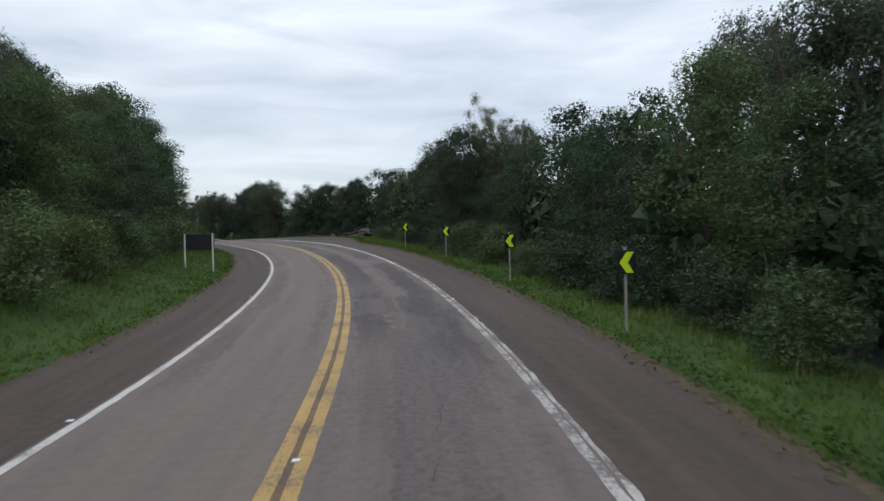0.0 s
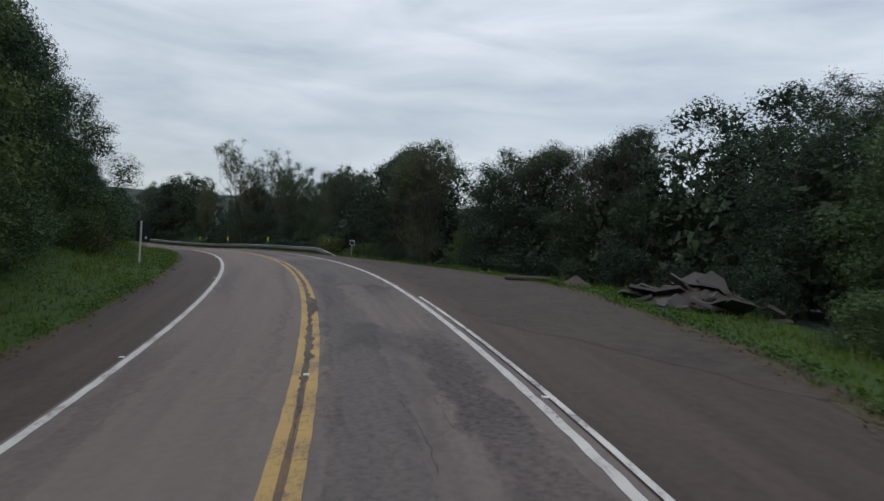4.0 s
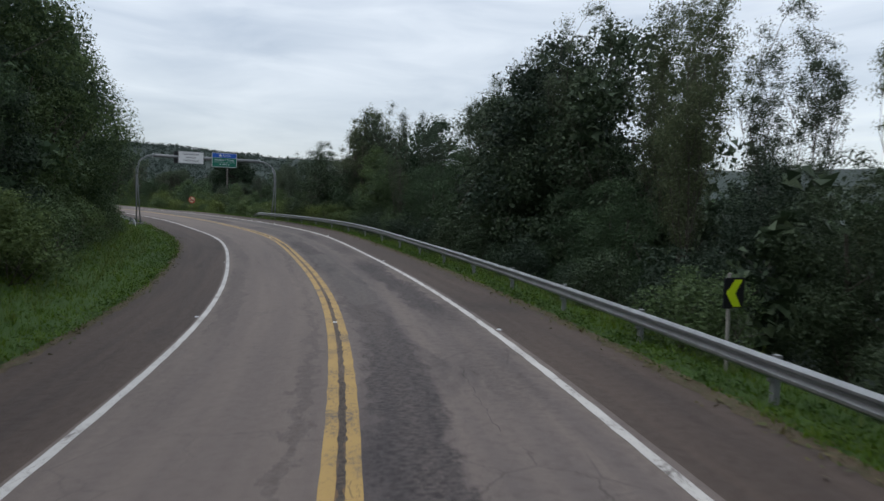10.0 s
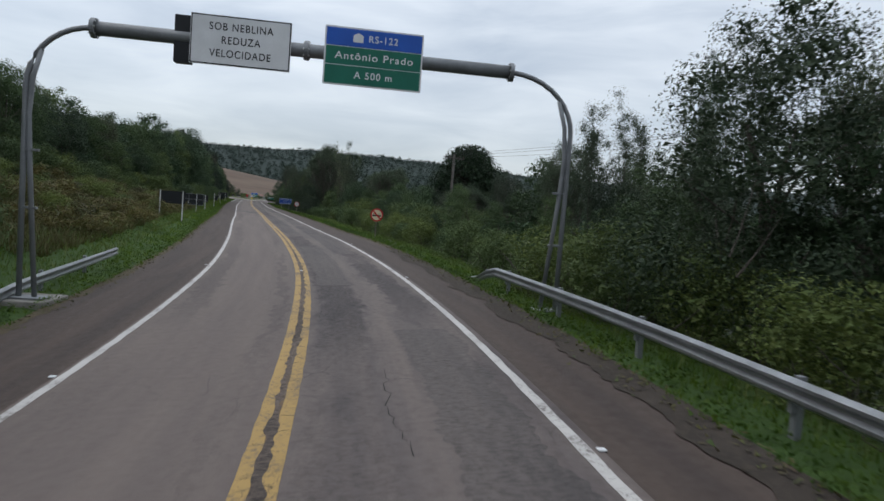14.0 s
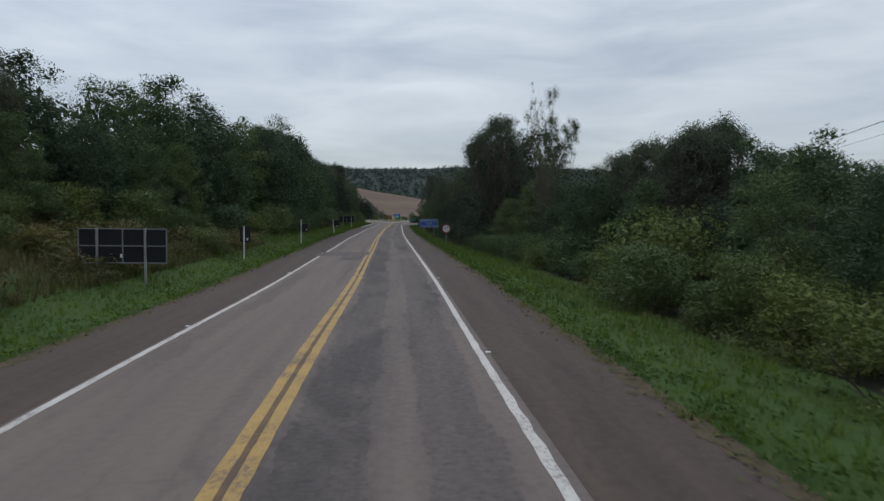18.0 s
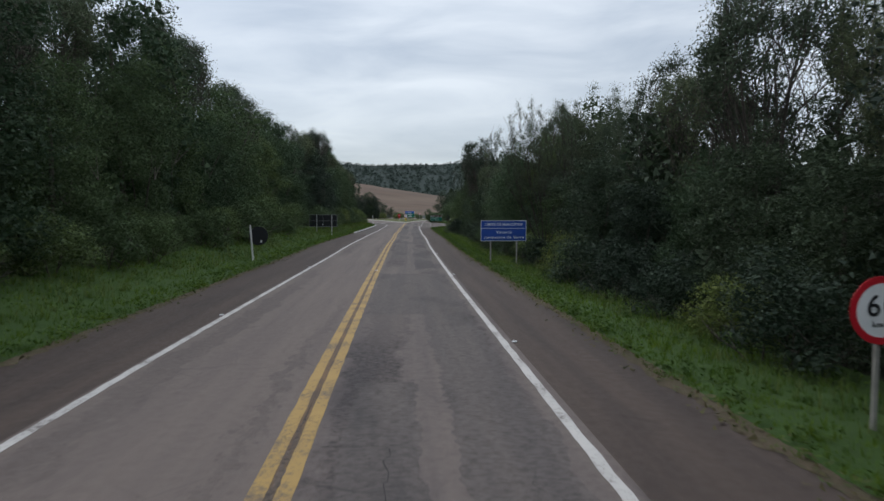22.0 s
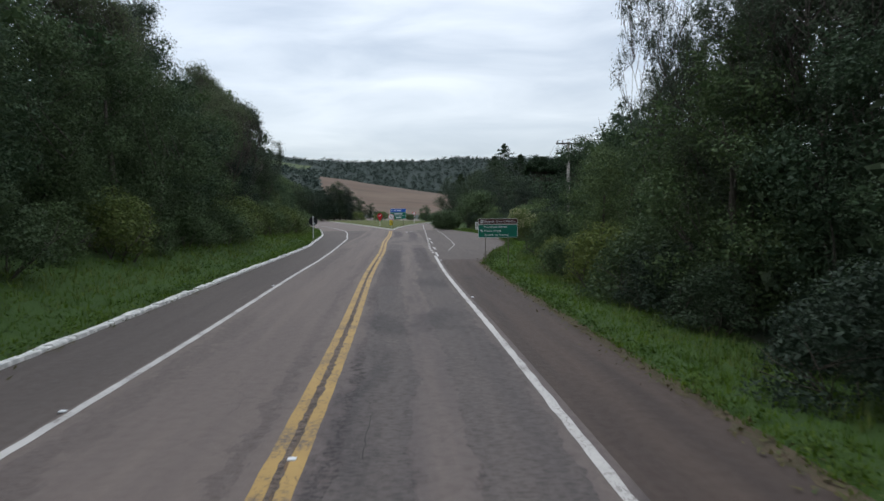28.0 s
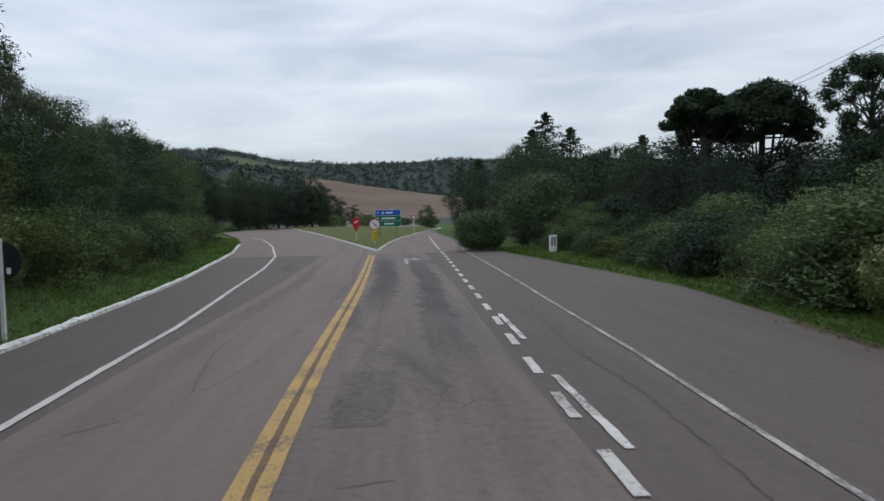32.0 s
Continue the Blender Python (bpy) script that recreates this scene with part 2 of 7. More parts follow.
def earth(name, a, b, c, scale, bump=0.5):
    m = Mat(name, a, 0.95)
    v = m.coords("Object")
    n1, n2, n3 = m.noise(v, scale, 5, 0.6), m.noise(v, scale * 7, 4, 0.6), m.noise(v, scale * 45, 3, 0.6)
    col = m.mix(m.grey(n1, 0.35, 0.65), a, b)
    col = m.mix(m.grey(n2, 0.42, 0.72, 0.0, 0.75), col, c)
    col = m.mix(m.grey(n3, 0.3, 0.8, 0.0, 0.45), col, m.mix(1.0, col, 0.5, "MULTIPLY"))
    m.colour(col)
    return m.bump(m.math("ADD", n2, n3), bump, 0.08).m


def furrowed(name, a, b, c):
    """Ploughed soil seen from afar, in bands along the slope's contour."""
    m = Mat(name, a, 0.95)
    bands = m.noise(m.coords("Object", (0.045, 0.006, 0.0)), 1.0, 4, 0.65)
    blot = m.noise(m.coords("Object", (0.010, 0.010, 0.0)), 1.0, 4, 0.6)
    col = m.mix(m.grey(bands, 0.40, 0.60), a, b)
    col = m.mix(m.grey(blot, 0.45, 0.68, 0.0, 0.8), col, c)
    m.colour(col)
    return m.bump(bands, 0.4, 0.5).m


LANE_OLD = asphalt("asphalt_worn_smooth", (0.101, 0.081, 0.074), (0.058, 0.047, 0.045), (0.122, 0.098, 0.087), 0.45, 0.66, 0.35, ((-0.62, 0.13), (-2.8, 0.32)), 0.04, 0.34)
LANE_NEW = asphalt("asphalt_patched_rough", (0.090, 0.074, 0.070), (0.044, 0.037, 0.038), (0.128, 0.103, 0.092), 0.9, 0.54, 0.85, ((0.85, 0.52), (2.62, 0.48)), 0.10)
SHOULDER = asphalt("asphalt_shoulder_reddish", (0.040, 0.029, 0.025), (0.027, 0.020, 0.018), (0.060, 0.043, 0.035), 0.25, 0.6, 0.35, (), 0.15)
SHOULDER_GREY = asphalt("asphalt_shoulder_grey", (0.066, 0.054, 0.049), (0.046, 0.038, 0.035), (0.080, 0.065, 0.058), 0.2, 0.62, 0.35, (), 0.10)
SEAM = asphalt("asphalt_seam_crumbled", (0.098, 0.074, 0.061), (0.038, 0.030, 0.026), (0.15, 0.115, 0.09), 0.9, 0.46, 1.0, (), 0.8)
PATCH = asphalt("asphalt_repair_dark", (0.079, 0.067, 0.064), (0.043, 0.038, 0.038), (0.102, 0.085, 0.078), 1.0, 0.5, 0.8, (), 0.55)
GRAVEL = earth("packed_gravel", (0.066, 0.053, 0.045), (0.048, 0.039, 0.034), (0.088, 0.072, 0.062), 0.35, 0.8)
WHITE_LINE = paint("white_road_paint", (0.46, 0.44, 0.42), (0.117, 0.100, 0.092), 0.585)
WHITE_FAINT = paint("white_road_paint_faint", (0.36, 0.34, 0.32), (0.11, 0.10, 0.098), 0.50)
WHITE_WORN = paint("white_road_paint_worn", (0.50, 0.48, 0.46), (0.13, 0.12, 0.118), 0.56)
YELLOW_LINE = paint("yellow_road_paint", (0.350, 0.226, 0.076), (0.115, 0.088, 0.068), 0.56)
GAP = paint("stained_asphalt_between_lines", (0.140, 0.082, 0.040), (0.070, 0.048, 0.034), 0.5)
GRASS_GROUND = earth("grass_verge_ground", (0.029, 0.063, 0.009), (0.039, 0.076, 0.012), (0.023, 0.047, 0.009), 0.5)
SLOPE_GROUND = earth("rough_pasture_slope", (0.070, 0.075, 0.026), (0.105, 0.082, 0.042), (0.055, 0.068, 0.020), 0.28)
WOOD_FLOOR = earth("forest_floor", (0.026, 0.034, 0.017), (0.031, 0.030, 0.018), (0.019, 0.028, 0.014), 0.4)
FIELD = furrowed("ploughed_brown_field", (0.098, 0.063, 0.043), (0.070, 0.048, 0.034), (0.120, 0.085, 0.060))
FAR_GREEN = earth("far_pasture", (0.058, 0.085, 0.030), (0.075, 0.090, 0.036), (0.045, 0.068, 0.026), 0.01, 0.2)
# blued like the far leaves, so distance haze sits in this ground colour too
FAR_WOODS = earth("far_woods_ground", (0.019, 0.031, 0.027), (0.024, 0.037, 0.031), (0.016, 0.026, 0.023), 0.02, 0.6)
LAWN = earth("mown_island_lawn", (0.062, 0.074, 0.014), (0.078, 0.086, 0.020), (0.050, 0.060, 0.012), 0.6)
WASHED_SOIL = earth("washed_soil", (0.050, 0.039, 0.031), (0.034, 0.027, 0.022), (0.070, 0.054, 0.042), 1.2)
DIRT_EDGE = earth("leaf_litter_edge", (0.075, 0.056, 0.037), (0.106, 0.077, 0.050), (0.044, 0.056, 0.020), 1.5)
LEAF_DARK = leafy("leaves_dark_green", (0.034, 0.060, 0.032), (0.045, 0.075, 0.038), (0.070, 0.101, 0.052))
# darker copy of the dark green: shade inside the woods put into leaf colour
LEAF_SHADE = leafy("leaves_shade_green", (0.020, 0.035, 0.023), (0.027, 0.044, 0.027), (0.042, 0.061, 0.038), 0.12)
# distance haze mixed into the far leaves as a blue tint
LEAF_HAZE = leafy("leaves_far_haze_tint", (0.025, 0.040, 0.038), (0.032, 0.048, 0.044), (0.043, 0.060, 0.050), 0.1)
LEAF_MID = leafy("leaves_mid_green", (0.053, 0.082, 0.036), (0.068, 0.102, 0.044), (0.100, 0.134, 0.062))
LEAF_GREY = leafy("leaves_grey_green", (0.050, 0.068, 0.045), (0.062, 0.083, 0.053), (0.095, 0.114, 0.077))
LEAF_BUSH = leafy("leaves_bush_yellow_green", (0.062, 0.090, 0.029), (0.084, 0.114, 0.036), (0.128, 0.152, 0.054))
LEAF_PINE = leafy("needles_black_green", (0.010, 0.022, 0.011), (0.018, 0.035, 0.016), (0.030, 0.052, 0.022), 0.1)
LEAF_DRY = leafy("dry_brown_weeds", (0.075, 0.058, 0.028), (0.105, 0.090, 0.038), (0.060, 0.085, 0.026))
BLOSSOM = leafy("cream_blossom", (0.30, 0.29, 0.17), (0.38, 0.36, 0.24), (0.44, 0.42, 0.30))
GRASS = leafy("grass_blades", (0.040, 0.085, 0.009), (0.059, 0.113, 0.013), (0.095, 0.144, 0.023), 0.35, 0.8)
BARK = earth("grey_bark", (0.080, 0.068, 0.056), (0.050, 0.044, 0.038), (0.130, 0.115, 0.098), 2.0)
BARK_DARK = earth("dark_bark", (0.045, 0.036, 0.030), (0.030, 0.025, 0.021), (0.070, 0.058, 0.048), 2.0)


# ---- mesh helpers ----
def mesh_of(name, verts, faces, mat, smooth=False):
    me = bpy.data.meshes.new(name)
    me.from_pydata([tuple(v) for v in verts], [], [tuple(f) for f in faces])
    me.materials.append(mat)
    if smooth:
        me.polygons.foreach_set("use_smooth", [True] * len(me.polygons))
    me.update()
    return me


def under(ob, parent):
    if parent:
        ob.parent = parent
    return ob


def part(name, bm, mat, parent, label="", m=None, smooth=False):
    """A bmesh, or a ready mesh, as one object under a thing."""
    if isinstance(bm, bpy.types.Mesh):
        me = bm
    else:
        me = bpy.data.meshes.new(name)
        bmesh.ops.recalc_face_normals(bm, faces=bm.faces)
        bm.to_mesh(me)
        bm.free()
        me.materials.append(mat)
        if smooth:
            me.polygons.foreach_set("use_smooth", [True] * len(me.polygons))
    ob = under(new(name, me), parent)
    if m is not None:
        ob.matrix_basis = m
    if label:
        tagged(ob, label)
    return ob


def box(bm, x0, x1, y0, y1, z0, z1, bevel=0.0):
    r = bmesh.ops.create_cube(bm, size=1.0)
    bmesh.ops.scale(bm, vec=(x1 - x0, y1 - y0, z1 - z0), verts=r["verts"])
    bmesh.ops.translate(bm, vec=((x0 + x1) / 2, (y0 + y1) / 2, (z0 + z1) / 2), verts=r["verts"])
    if bevel:
        es = list({e for v in r["verts"] for e in v.link_edges})
        bmesh.ops.bevel(bm, geom=es, offset=bevel, segments=2, affect="EDGES", profile=0.6)
    return bm


def tube(bm, pts, radii, sides=8, caps=True):
    """A tube along points, with a radius at each."""
    rings = []
    pts = [Vector(p) for p in pts]
    for i, p in enumerate(pts):
        t = (pts[min(i + 1, len(pts) - 1)] - pts[max(i - 1, 0)]).normalized()
        a = t.orthogonal().normalized() if abs(t.z) > 0.9 else t.cross(Vector((0, 0, 1))).normalized()
        b = t.cross(a)
        r = radii[i] if isinstance(radii, (list, tuple)) else radii
        rings.append([bm.verts.new(p + r * (math.cos(k * math.tau / sides) * a + math.sin(k * math.tau / sides) * b)) for k in range(sides)])
    for u, v in zip(rings, rings[1:]):
        for k in range(sides):
            bm.faces.new((u[k], u[(k + 1) % sides], v[(k + 1) % sides], v[k]))
    if caps:
        bm.faces.new(rings[0][::-1])
        bm.faces.new(rings[-1])
    return bm


def fresh():
    return bmesh.new()


def thing(name, label, category, group="", m=None, kind=""):
    ob = tagged(new(name), label, category, group, kind)
    ob.empty_display_size = 0.3
    if m is not None:
        ob.matrix_basis = m
    return ob


# ---- the road's line: knots every 15 m, plan, then height and bank ----
PLAN = [
    (-1.31, -0.04), (-2.49, 14.90), (-4.82, 29.70), (-8.45, 44.23), (-13.42, 58.36), (-20.01, 71.81), (-27.81, 84.61), (-36.88, 96.55),
    (-47.14, 107.48), (-58.28, 117.52), (-70.38, 126.35), (-83.25, 134.04), (-96.91, 140.23), (-111.02, 145.28), (-125.70, 148.32), (-140.58, 150.25),
    (-155.55, 151.06), (-170.55, 151.40), (-185.54, 151.67), (-200.54, 152.06), (-215.54, 152.30), (-230.54, 152.55), (-245.53, 152.76), (-260.53, 153.05),
    (-275.52, 153.43), (-290.52, 153.82), (-305.51, 154.33), (-320.50, 154.66), (-335.49, 155.24), (-350.48, 155.67), (-365.46, 156.40), (-380.45, 156.90),
    (-395.43, 157.60), (-410.42, 158.08), (-425.42, 158.49), (-440.41, 158.97)]
RISE = [
    (-2.68, -0.93), (-2.20, 0.70), (-1.54, 1.88), (-0.87, 3.38), (-0.19, 3.75), (0.37, 3.56), (0.86, 2.71), (1.03, 1.88),
    (0.92, 1.78), (0.62, 2.42), (0.19, 2.43), (-0.07, 3.05), (-0.08, 4.12), (0.11, 4.66), (0.19, 4.52), (0.25, 3.00),
    (0.29, 2.53), (0.30, 1.13), (0.27, 1.29), (0.20, 1.36), (0.19, 1.03), (0.15, 0.57), (0.17, 0.05), (0.12, -0.21),
    (0.07, -0.81), (0.09, -1.18), (0.09, -0.75), (0.04, 0.06), (-0.04, -0.34), (-0.04, 0.00), (0.00, -0.16), (-0.01, -0.48),
    (-0.04, 0.14), (-0.04, 0.21), (-0.04, 0.13), (-0.04, 0.13)]
KNOTS = np.array([(*p, *r) for p, r in zip(PLAN, RISE)])
BACK = [KNOTS[0] + (KNOTS[0] - KNOTS[1]) * k for k in (5, 4, 3, 2, 1)]
AHEAD = [KNOTS[-1] + (KNOTS[-1] - KNOTS[-2]) * k for k in range(1, 22)]
ALL = np.array(BACK + list(KNOTS) + AHEAD)
ALL[:5, 2:] = KNOTS[0][2:]
ALL[-21:, 2:] = (-0.04, 0.0)


def spline(values, q):
    """A smooth curve through even knots (Catmull-Rom) at places q, in knots."""
    q = np.clip(q, 1.0, len(values) - 2.001)
    i = np.floor(q).astype(int)
    t = (q - i)[:, None]
    a, b, c, d = values[i - 1], values[i], values[i + 1], values[i + 2]
    return 0.5 * (2 * b + (c - a) * t + (2 * a - 5 * b + 4 * c - d) * t**2 + (3 * b - a - 3 * c + d) * t**3)


FINE = np.arange(-55.0, 760.0, 1.0)
LINE = spline(ALL, FINE / 15 + 5)
AWAY = np.gradient(LINE[:, :3], axis=0)
AWAY /= np.linalg.norm(AWAY, axis=1)[:, None]
SIDE = np.stack([AWAY[:, 1], -AWAY[:, 0], 0 * AWAY[:, 0]], -1)
SIDE /= np.linalg.norm(SIDE, axis=1)[:, None]
BANK = np.tan(np.radians(LINE[:, 3]))
HEAD = np.degrees(np.arctan2(-AWAY[:, 0], AWAY[:, 1]))


def on_road(s, d, up=0.0):
    """World places at s metres along the road and d metres to the right of its middle, on the road's own plane."""
    s, d = np.atleast_1d(np.asarray(s, float)), np.atleast_1d(np.asarray(d, float))
    s, d = np.broadcast_arrays(s, d)
    at = lambda col: np.interp(s, FINE, col)
    x = at(LINE[:, 0]) + d * at(SIDE[:, 0])
    y = at(LINE[:, 1]) + d * at(SIDE[:, 1])
    return np.stack([x, y, at(LINE[:, 2]) + np.clip(d, -9, 9) * at(BANK) + up], -1)


def heading(s):
    return float(np.interp(s, FINE, HEAD))


def lerp(q, xs, ys):
    return np.interp(q, xs, ys)


def smooth(q, a, b):
    t = np.clip((q - a) / (b - a), 0, 1)
    return t * t * (3 - 2 * t)


def road_of(x, y):
    """The nearest s and d of world places."""
    x, y = np.asarray(x, float).ravel(), np.asarray(y, float).ravel()
    s, d = np.empty_like(x), np.empty_like(x)
    for k in range(0, len(x), 2000):
        dx = x[k:k + 2000, None] - LINE[None, ::2, 0]
        dy = y[k:k + 2000, None] - LINE[None, ::2, 1]
        j = (dx**2 + dy**2).argmin(1)
        r = np.arange(len(j))
        s[k:k + 2000] = FINE[::2][j] + dx[r, j] * AWAY[::2, 0][j] + dy[r, j] * AWAY[::2, 1][j]
        d[k:k + 2000] = dx[r, j] * SIDE[::2, 0][j] + dy[r, j] * SIDE[::2, 1][j]
    return s, d


def wobble(x, y, size, seed=0.0):
    return (np.sin(x / size * 1.7 + seed) + np.sin(y / size * 2.1 + 1.3 * seed + 1.0) + np.sin((x + y) / size * 1.1 + 2.2 * seed)
            + np.sin((x - 0.6 * y) / size * 2.9 + seed * 0.7)) / 4


# widths of the paved shoulders along the road
EDGE_R = ([-60, 0, 60, 70, 82, 96, 104, 115, 140, 190, 215, 250, 400, 440, 449, 457, 464, 477, 497, 515, 800],
          [6.1, 6.1, 6.1, 8.8, 10.4, 7.7, 6.7, 6.0, 5.7, 5.2, 5.4, 5.8, 5.7, 5.8, 7.5, 9.8, 11.1, 11.8, 9.4, 8.2, 8.2])
EDGE_L = ([-60, 0, 100, 150, 205, 260, 400, 440, 458, 469, 485, 505, 524, 545, 570, 800],
          [6.1, 6.0, 5.9, 6.25, 6.1, 5.75, 6.2, 6.2, 6.2, 7.0, 8.5, 11.0, 14.6, 20.0, 28.0, 28.0])


def lie(s, d):
    """The ground's height over the road's own plane."""
    e_r, e_l = lerp(s, *EDGE_R), lerp(s, *EDGE_L)
    r = np.maximum(d - e_r, 0)
    l = np.maximum(-d - e_l, 0)
    fall = lerp(s, [-60, 60, 80, 110, 225, 245, 300, 440, 460, 520], [0.12, 0.12, 0.03, 0.22, 0.26, 0.16, 0.13, 0.15, 0.04, 0.02])
    climb = lerp(s, [-60, 60, 120, 200, 240, 300, 350, 430, 480, 540], [0.32, 0.34, 0.30, 0.20, 0.22, 0.22, 0.22, 0.34, 0.22, 0.06])
    right = -fall * np.minimum(r, 14) - 0.05 * smooth(r, 0, 0.5)
    left = climb * np.maximum(np.minimum(l, 16) - 1.2, 0) - 0.05 * smooth(l, 0, 0.5)
    return np.where(d > 0, right, left)


def terrain(x, y):
    """The ground's height anywhere."""
    x, y = np.asarray(x, float), np.asarray(y, float)
    s, d = road_of(x, y)
    s, d = s.reshape(x.shape), d.reshape(x.shape)
    z_near = on_road(s, d)[..., 2] + lie(s, d)
    near = 1 - smooth(np.abs(d), 35, 140)
    base = wobble(x, y, 90.0) * 2.0
    z = z_near * near + base * (1 - near)
    z += 0.12 * wobble(x, y, 3.1, 2.0) * smooth(np.abs(d), 9, 16)
    # the brown field beyond the junction, and the wooded ridges all round
    field = smooth(-x, 650, 1010) * np.clip(36 - 0.14 * (y - 120), 4, 62)
    far = np.hypot(x + 330, y - 150)
    around = np.arctan2(y - 150, -(x + 330))
    crest = np.interp(around, [-3.2, -0.9, -0.45, -0.26, -0.21, -0.16, -0.10, -0.04, 0.03, 0.10, 0.15, 0.30, 0.45, 0.65, 1.2, 3.2], [118, 120, 146, 163, 167, 159, 141, 135, 132, 143, 145, 135, 121, 110, 112, 118])
    ridge = smooth(far, 850, 1750) * (crest + 2.5 * np.sin(around * 23 + 1.0) + 1.6 * np.sin(around * 57))
    return z + np.maximum(field, ridge) * smooth(far, 230, 420)


# ---- ground: one sheet to the horizon ----
def spread(a, b, step, far, grow):
    mid = list(np.arange(a, b + 0.1, step))
    hi, lo, k = [], [], step
    while (hi[-1] if hi else b) < b + far:
        k *= grow
        hi.append((hi[-1] if hi else b) + k)
        lo.append((lo[-1] if lo else a) - k)
    return np.array(lo[::-1] + mid + hi)


GX, GY = spread(-590, 60, 3.0, 2600, 1.10), spread(-60, 240, 3.0, 2600, 1.10)
gx, gy = np.meshgrid(GX, GY, indexing="ij")
gz = terrain(gx, gy)
gs, gd = road_of(gx, gy)
gs, gd = gs.reshape(gx.shape), gd.reshape(gx.shape)
paved = (gd < lerp(gs, *EDGE_R) + 1.5) & (gd > -lerp(gs, *EDGE_L) - 1.5) & (gs > -55) & (gs < 745)
under_verge = (np.abs(gd) < np.where(gd > 0, lerp(gs, *EDGE_R), lerp(gs, *EDGE_L)) + 4.8) & (gs > -55) & (gs < 520)
gz = np.where(paved, gz - 0.45, np.where(under_verge, gz - 0.22, gz))
nx, ny = gx.shape
index = np.arange(nx * ny).reshape(nx, ny)
quads = np.stack([index[:-1, :-1], index[1:, :-1], index[1:, 1:], index[:-1, 1:]], -1).reshape(-1, 4)
ground_mesh = mesh_of("ground", np.stack([gx, gy, gz], -1).reshape(-1, 3), quads, WOOD_FLOOR, True)
for extra in (SLOPE_GROUND, FIELD, FAR_GREEN, FAR_WOODS, GRASS_GROUND):
    ground_mesh.materials.append(extra)
mx, my = (gx[:-1, :-1] + gx[1:, 1:]) / 2, (gy[:-1, :-1] + gy[1:, 1:]) / 2
ms, md = gs[:-1, :-1], gd[:-1, :-1]
mfar = np.hypot(mx + 330, my - 150)
zone = np.zeros(mx.shape, int)
zone[(md < -5) & (md > -26) & (ms > 228) & (ms < 312)] = 1
zone[(ms > 440) & (np.abs(md) < 60) & (ms < 640)] = 5
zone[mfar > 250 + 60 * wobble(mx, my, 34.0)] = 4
zone[(mx < -690) & (mx > -1120) & (my > 118 + (mx + 785) * 0.1) & (my < 420)] = 2
zone[(mx < -760) & (my <= -40) & (my > -420) & (mx > -1050)] = 3
around = np.arctan2(my - 150, -(mx + 330))
zone[(mfar > 1080) & (mfar < 1480) & (around > -0.205) & (around < -0.095)] = 3
ground_mesh.polygons.foreach_set("material_index", zone.ravel())
tagged(new("ground", ground_mesh), "forest floor, pasture and brown ploughed field under wooded hills", "ground", kind="structure")


# ---- road, shoulders and verges ----
def strip(name, s0, s1, d0, d1, mat, up=0.0, step=2.0, across=1, drop=0.0, parent=None, label="", lumps=0.0):
    """A sheet along the road between the offsets d0 and d1 (numbers or functions of s), with road coordinates as its UV map."""
    ss = np.linspace(s0, s1, max(2, int(round((s1 - s0) / step)) + 1))
    a = d0(ss) if callable(d0) else np.full_like(ss, d0)
    b = d1(ss) if callable(d1) else np.full_like(ss, d1)
    verts, uvs = [], []
    for k in range(across + 1):
        d = a + (b - a) * k / across
        u = up(ss, d) if callable(up) else up
        p = on_road(ss, d, u)
        verts.append(p)
        uvs.append(np.stack([d, ss], -1))
    n = len(ss)
    verts, uvs = np.concatenate(verts), np.concatenate(uvs)
    faces = [(k * n + i, (k + 1) * n + i, (k + 1) * n + i + 1, k * n + i + 1) for k in range(across) for i in range(n - 1)]
    if drop:
        edge = len(verts)
        low = verts.copy()
        low[:, 2] -= drop
        verts = np.concatenate([verts, low])
        uvs = np.concatenate([uvs, uvs])
        k = across
        faces += [(k * n + i + 1, k * n + i, edge + k * n + i, edge + k * n + i + 1) for i in range(n - 1)]
        faces += [(i, i + 1, edge + i + 1, edge + i) for i in range(n - 1)]
        faces += [(0, edge, edge + across * n, across * n)] if across == 1 else []
    me = mesh_of(name, verts, faces, mat)
    uv = me.uv_layers.new(name="road")
    loops = np.empty(len(me.loops), dtype=np.int32)
    me.loops.foreach_get("vertex_index", loops)
    uv.data.foreach_set("uv", uvs[loops].astype(np.float32).ravel())
    ob = under(new(name, me), parent)
    if label:
        tagged(ob, label)
    return ob


edge_r, edge_l = (lambda s: lerp(s, *EDGE_R)), (lambda s: -lerp(s, *EDGE_L))
tagged(strip("road_lane_left", -50, 500, -3.5, 0.0, LANE_OLD, 0.0, 2.0, 2), "smooth grey-brown worn asphalt lane", "road", kind="structure")
tagged(strip("road_lane_right", -50, 500, 0.0, 3.62, LANE_NEW, 0.0, 2.0, 2), "dark patched and cracked asphalt lane", "road", kind="structure")
for a, b, skin, words in ((-50, 443, SHOULDER, "reddish-brown asphalt shoulder"), (443, 500, SHOULDER_GREY, "grey-brown asphalt of the widened lay-by")):
    tagged(strip("road_shoulder_right", a, b, 3.62, edge_r, skin, lambda s, d: 0.0 * s - 0.012, 2.0, 2, 0.4), words, "road", kind="structure")
for a, b, skin, words in ((-50, 404, SHOULDER, "reddish-brown asphalt shoulder"), (404, 500, SHOULDER_GREY, "grey-brown asphalt shoulder beside the kerb")):
    tagged(strip("road_shoulder_left", a, b, edge_l, -3.5, skin, lambda s, d: 0.0 * s - 0.012, 2.0, 2, 0.4), words, "road", kind="structure")
tagged(strip("road_junction", 500, 740, edge_l, edge_r, LANE_OLD, -0.004, 3.0, 4, 0.4), "grey asphalt junction round a grass island", "road", kind="structure")


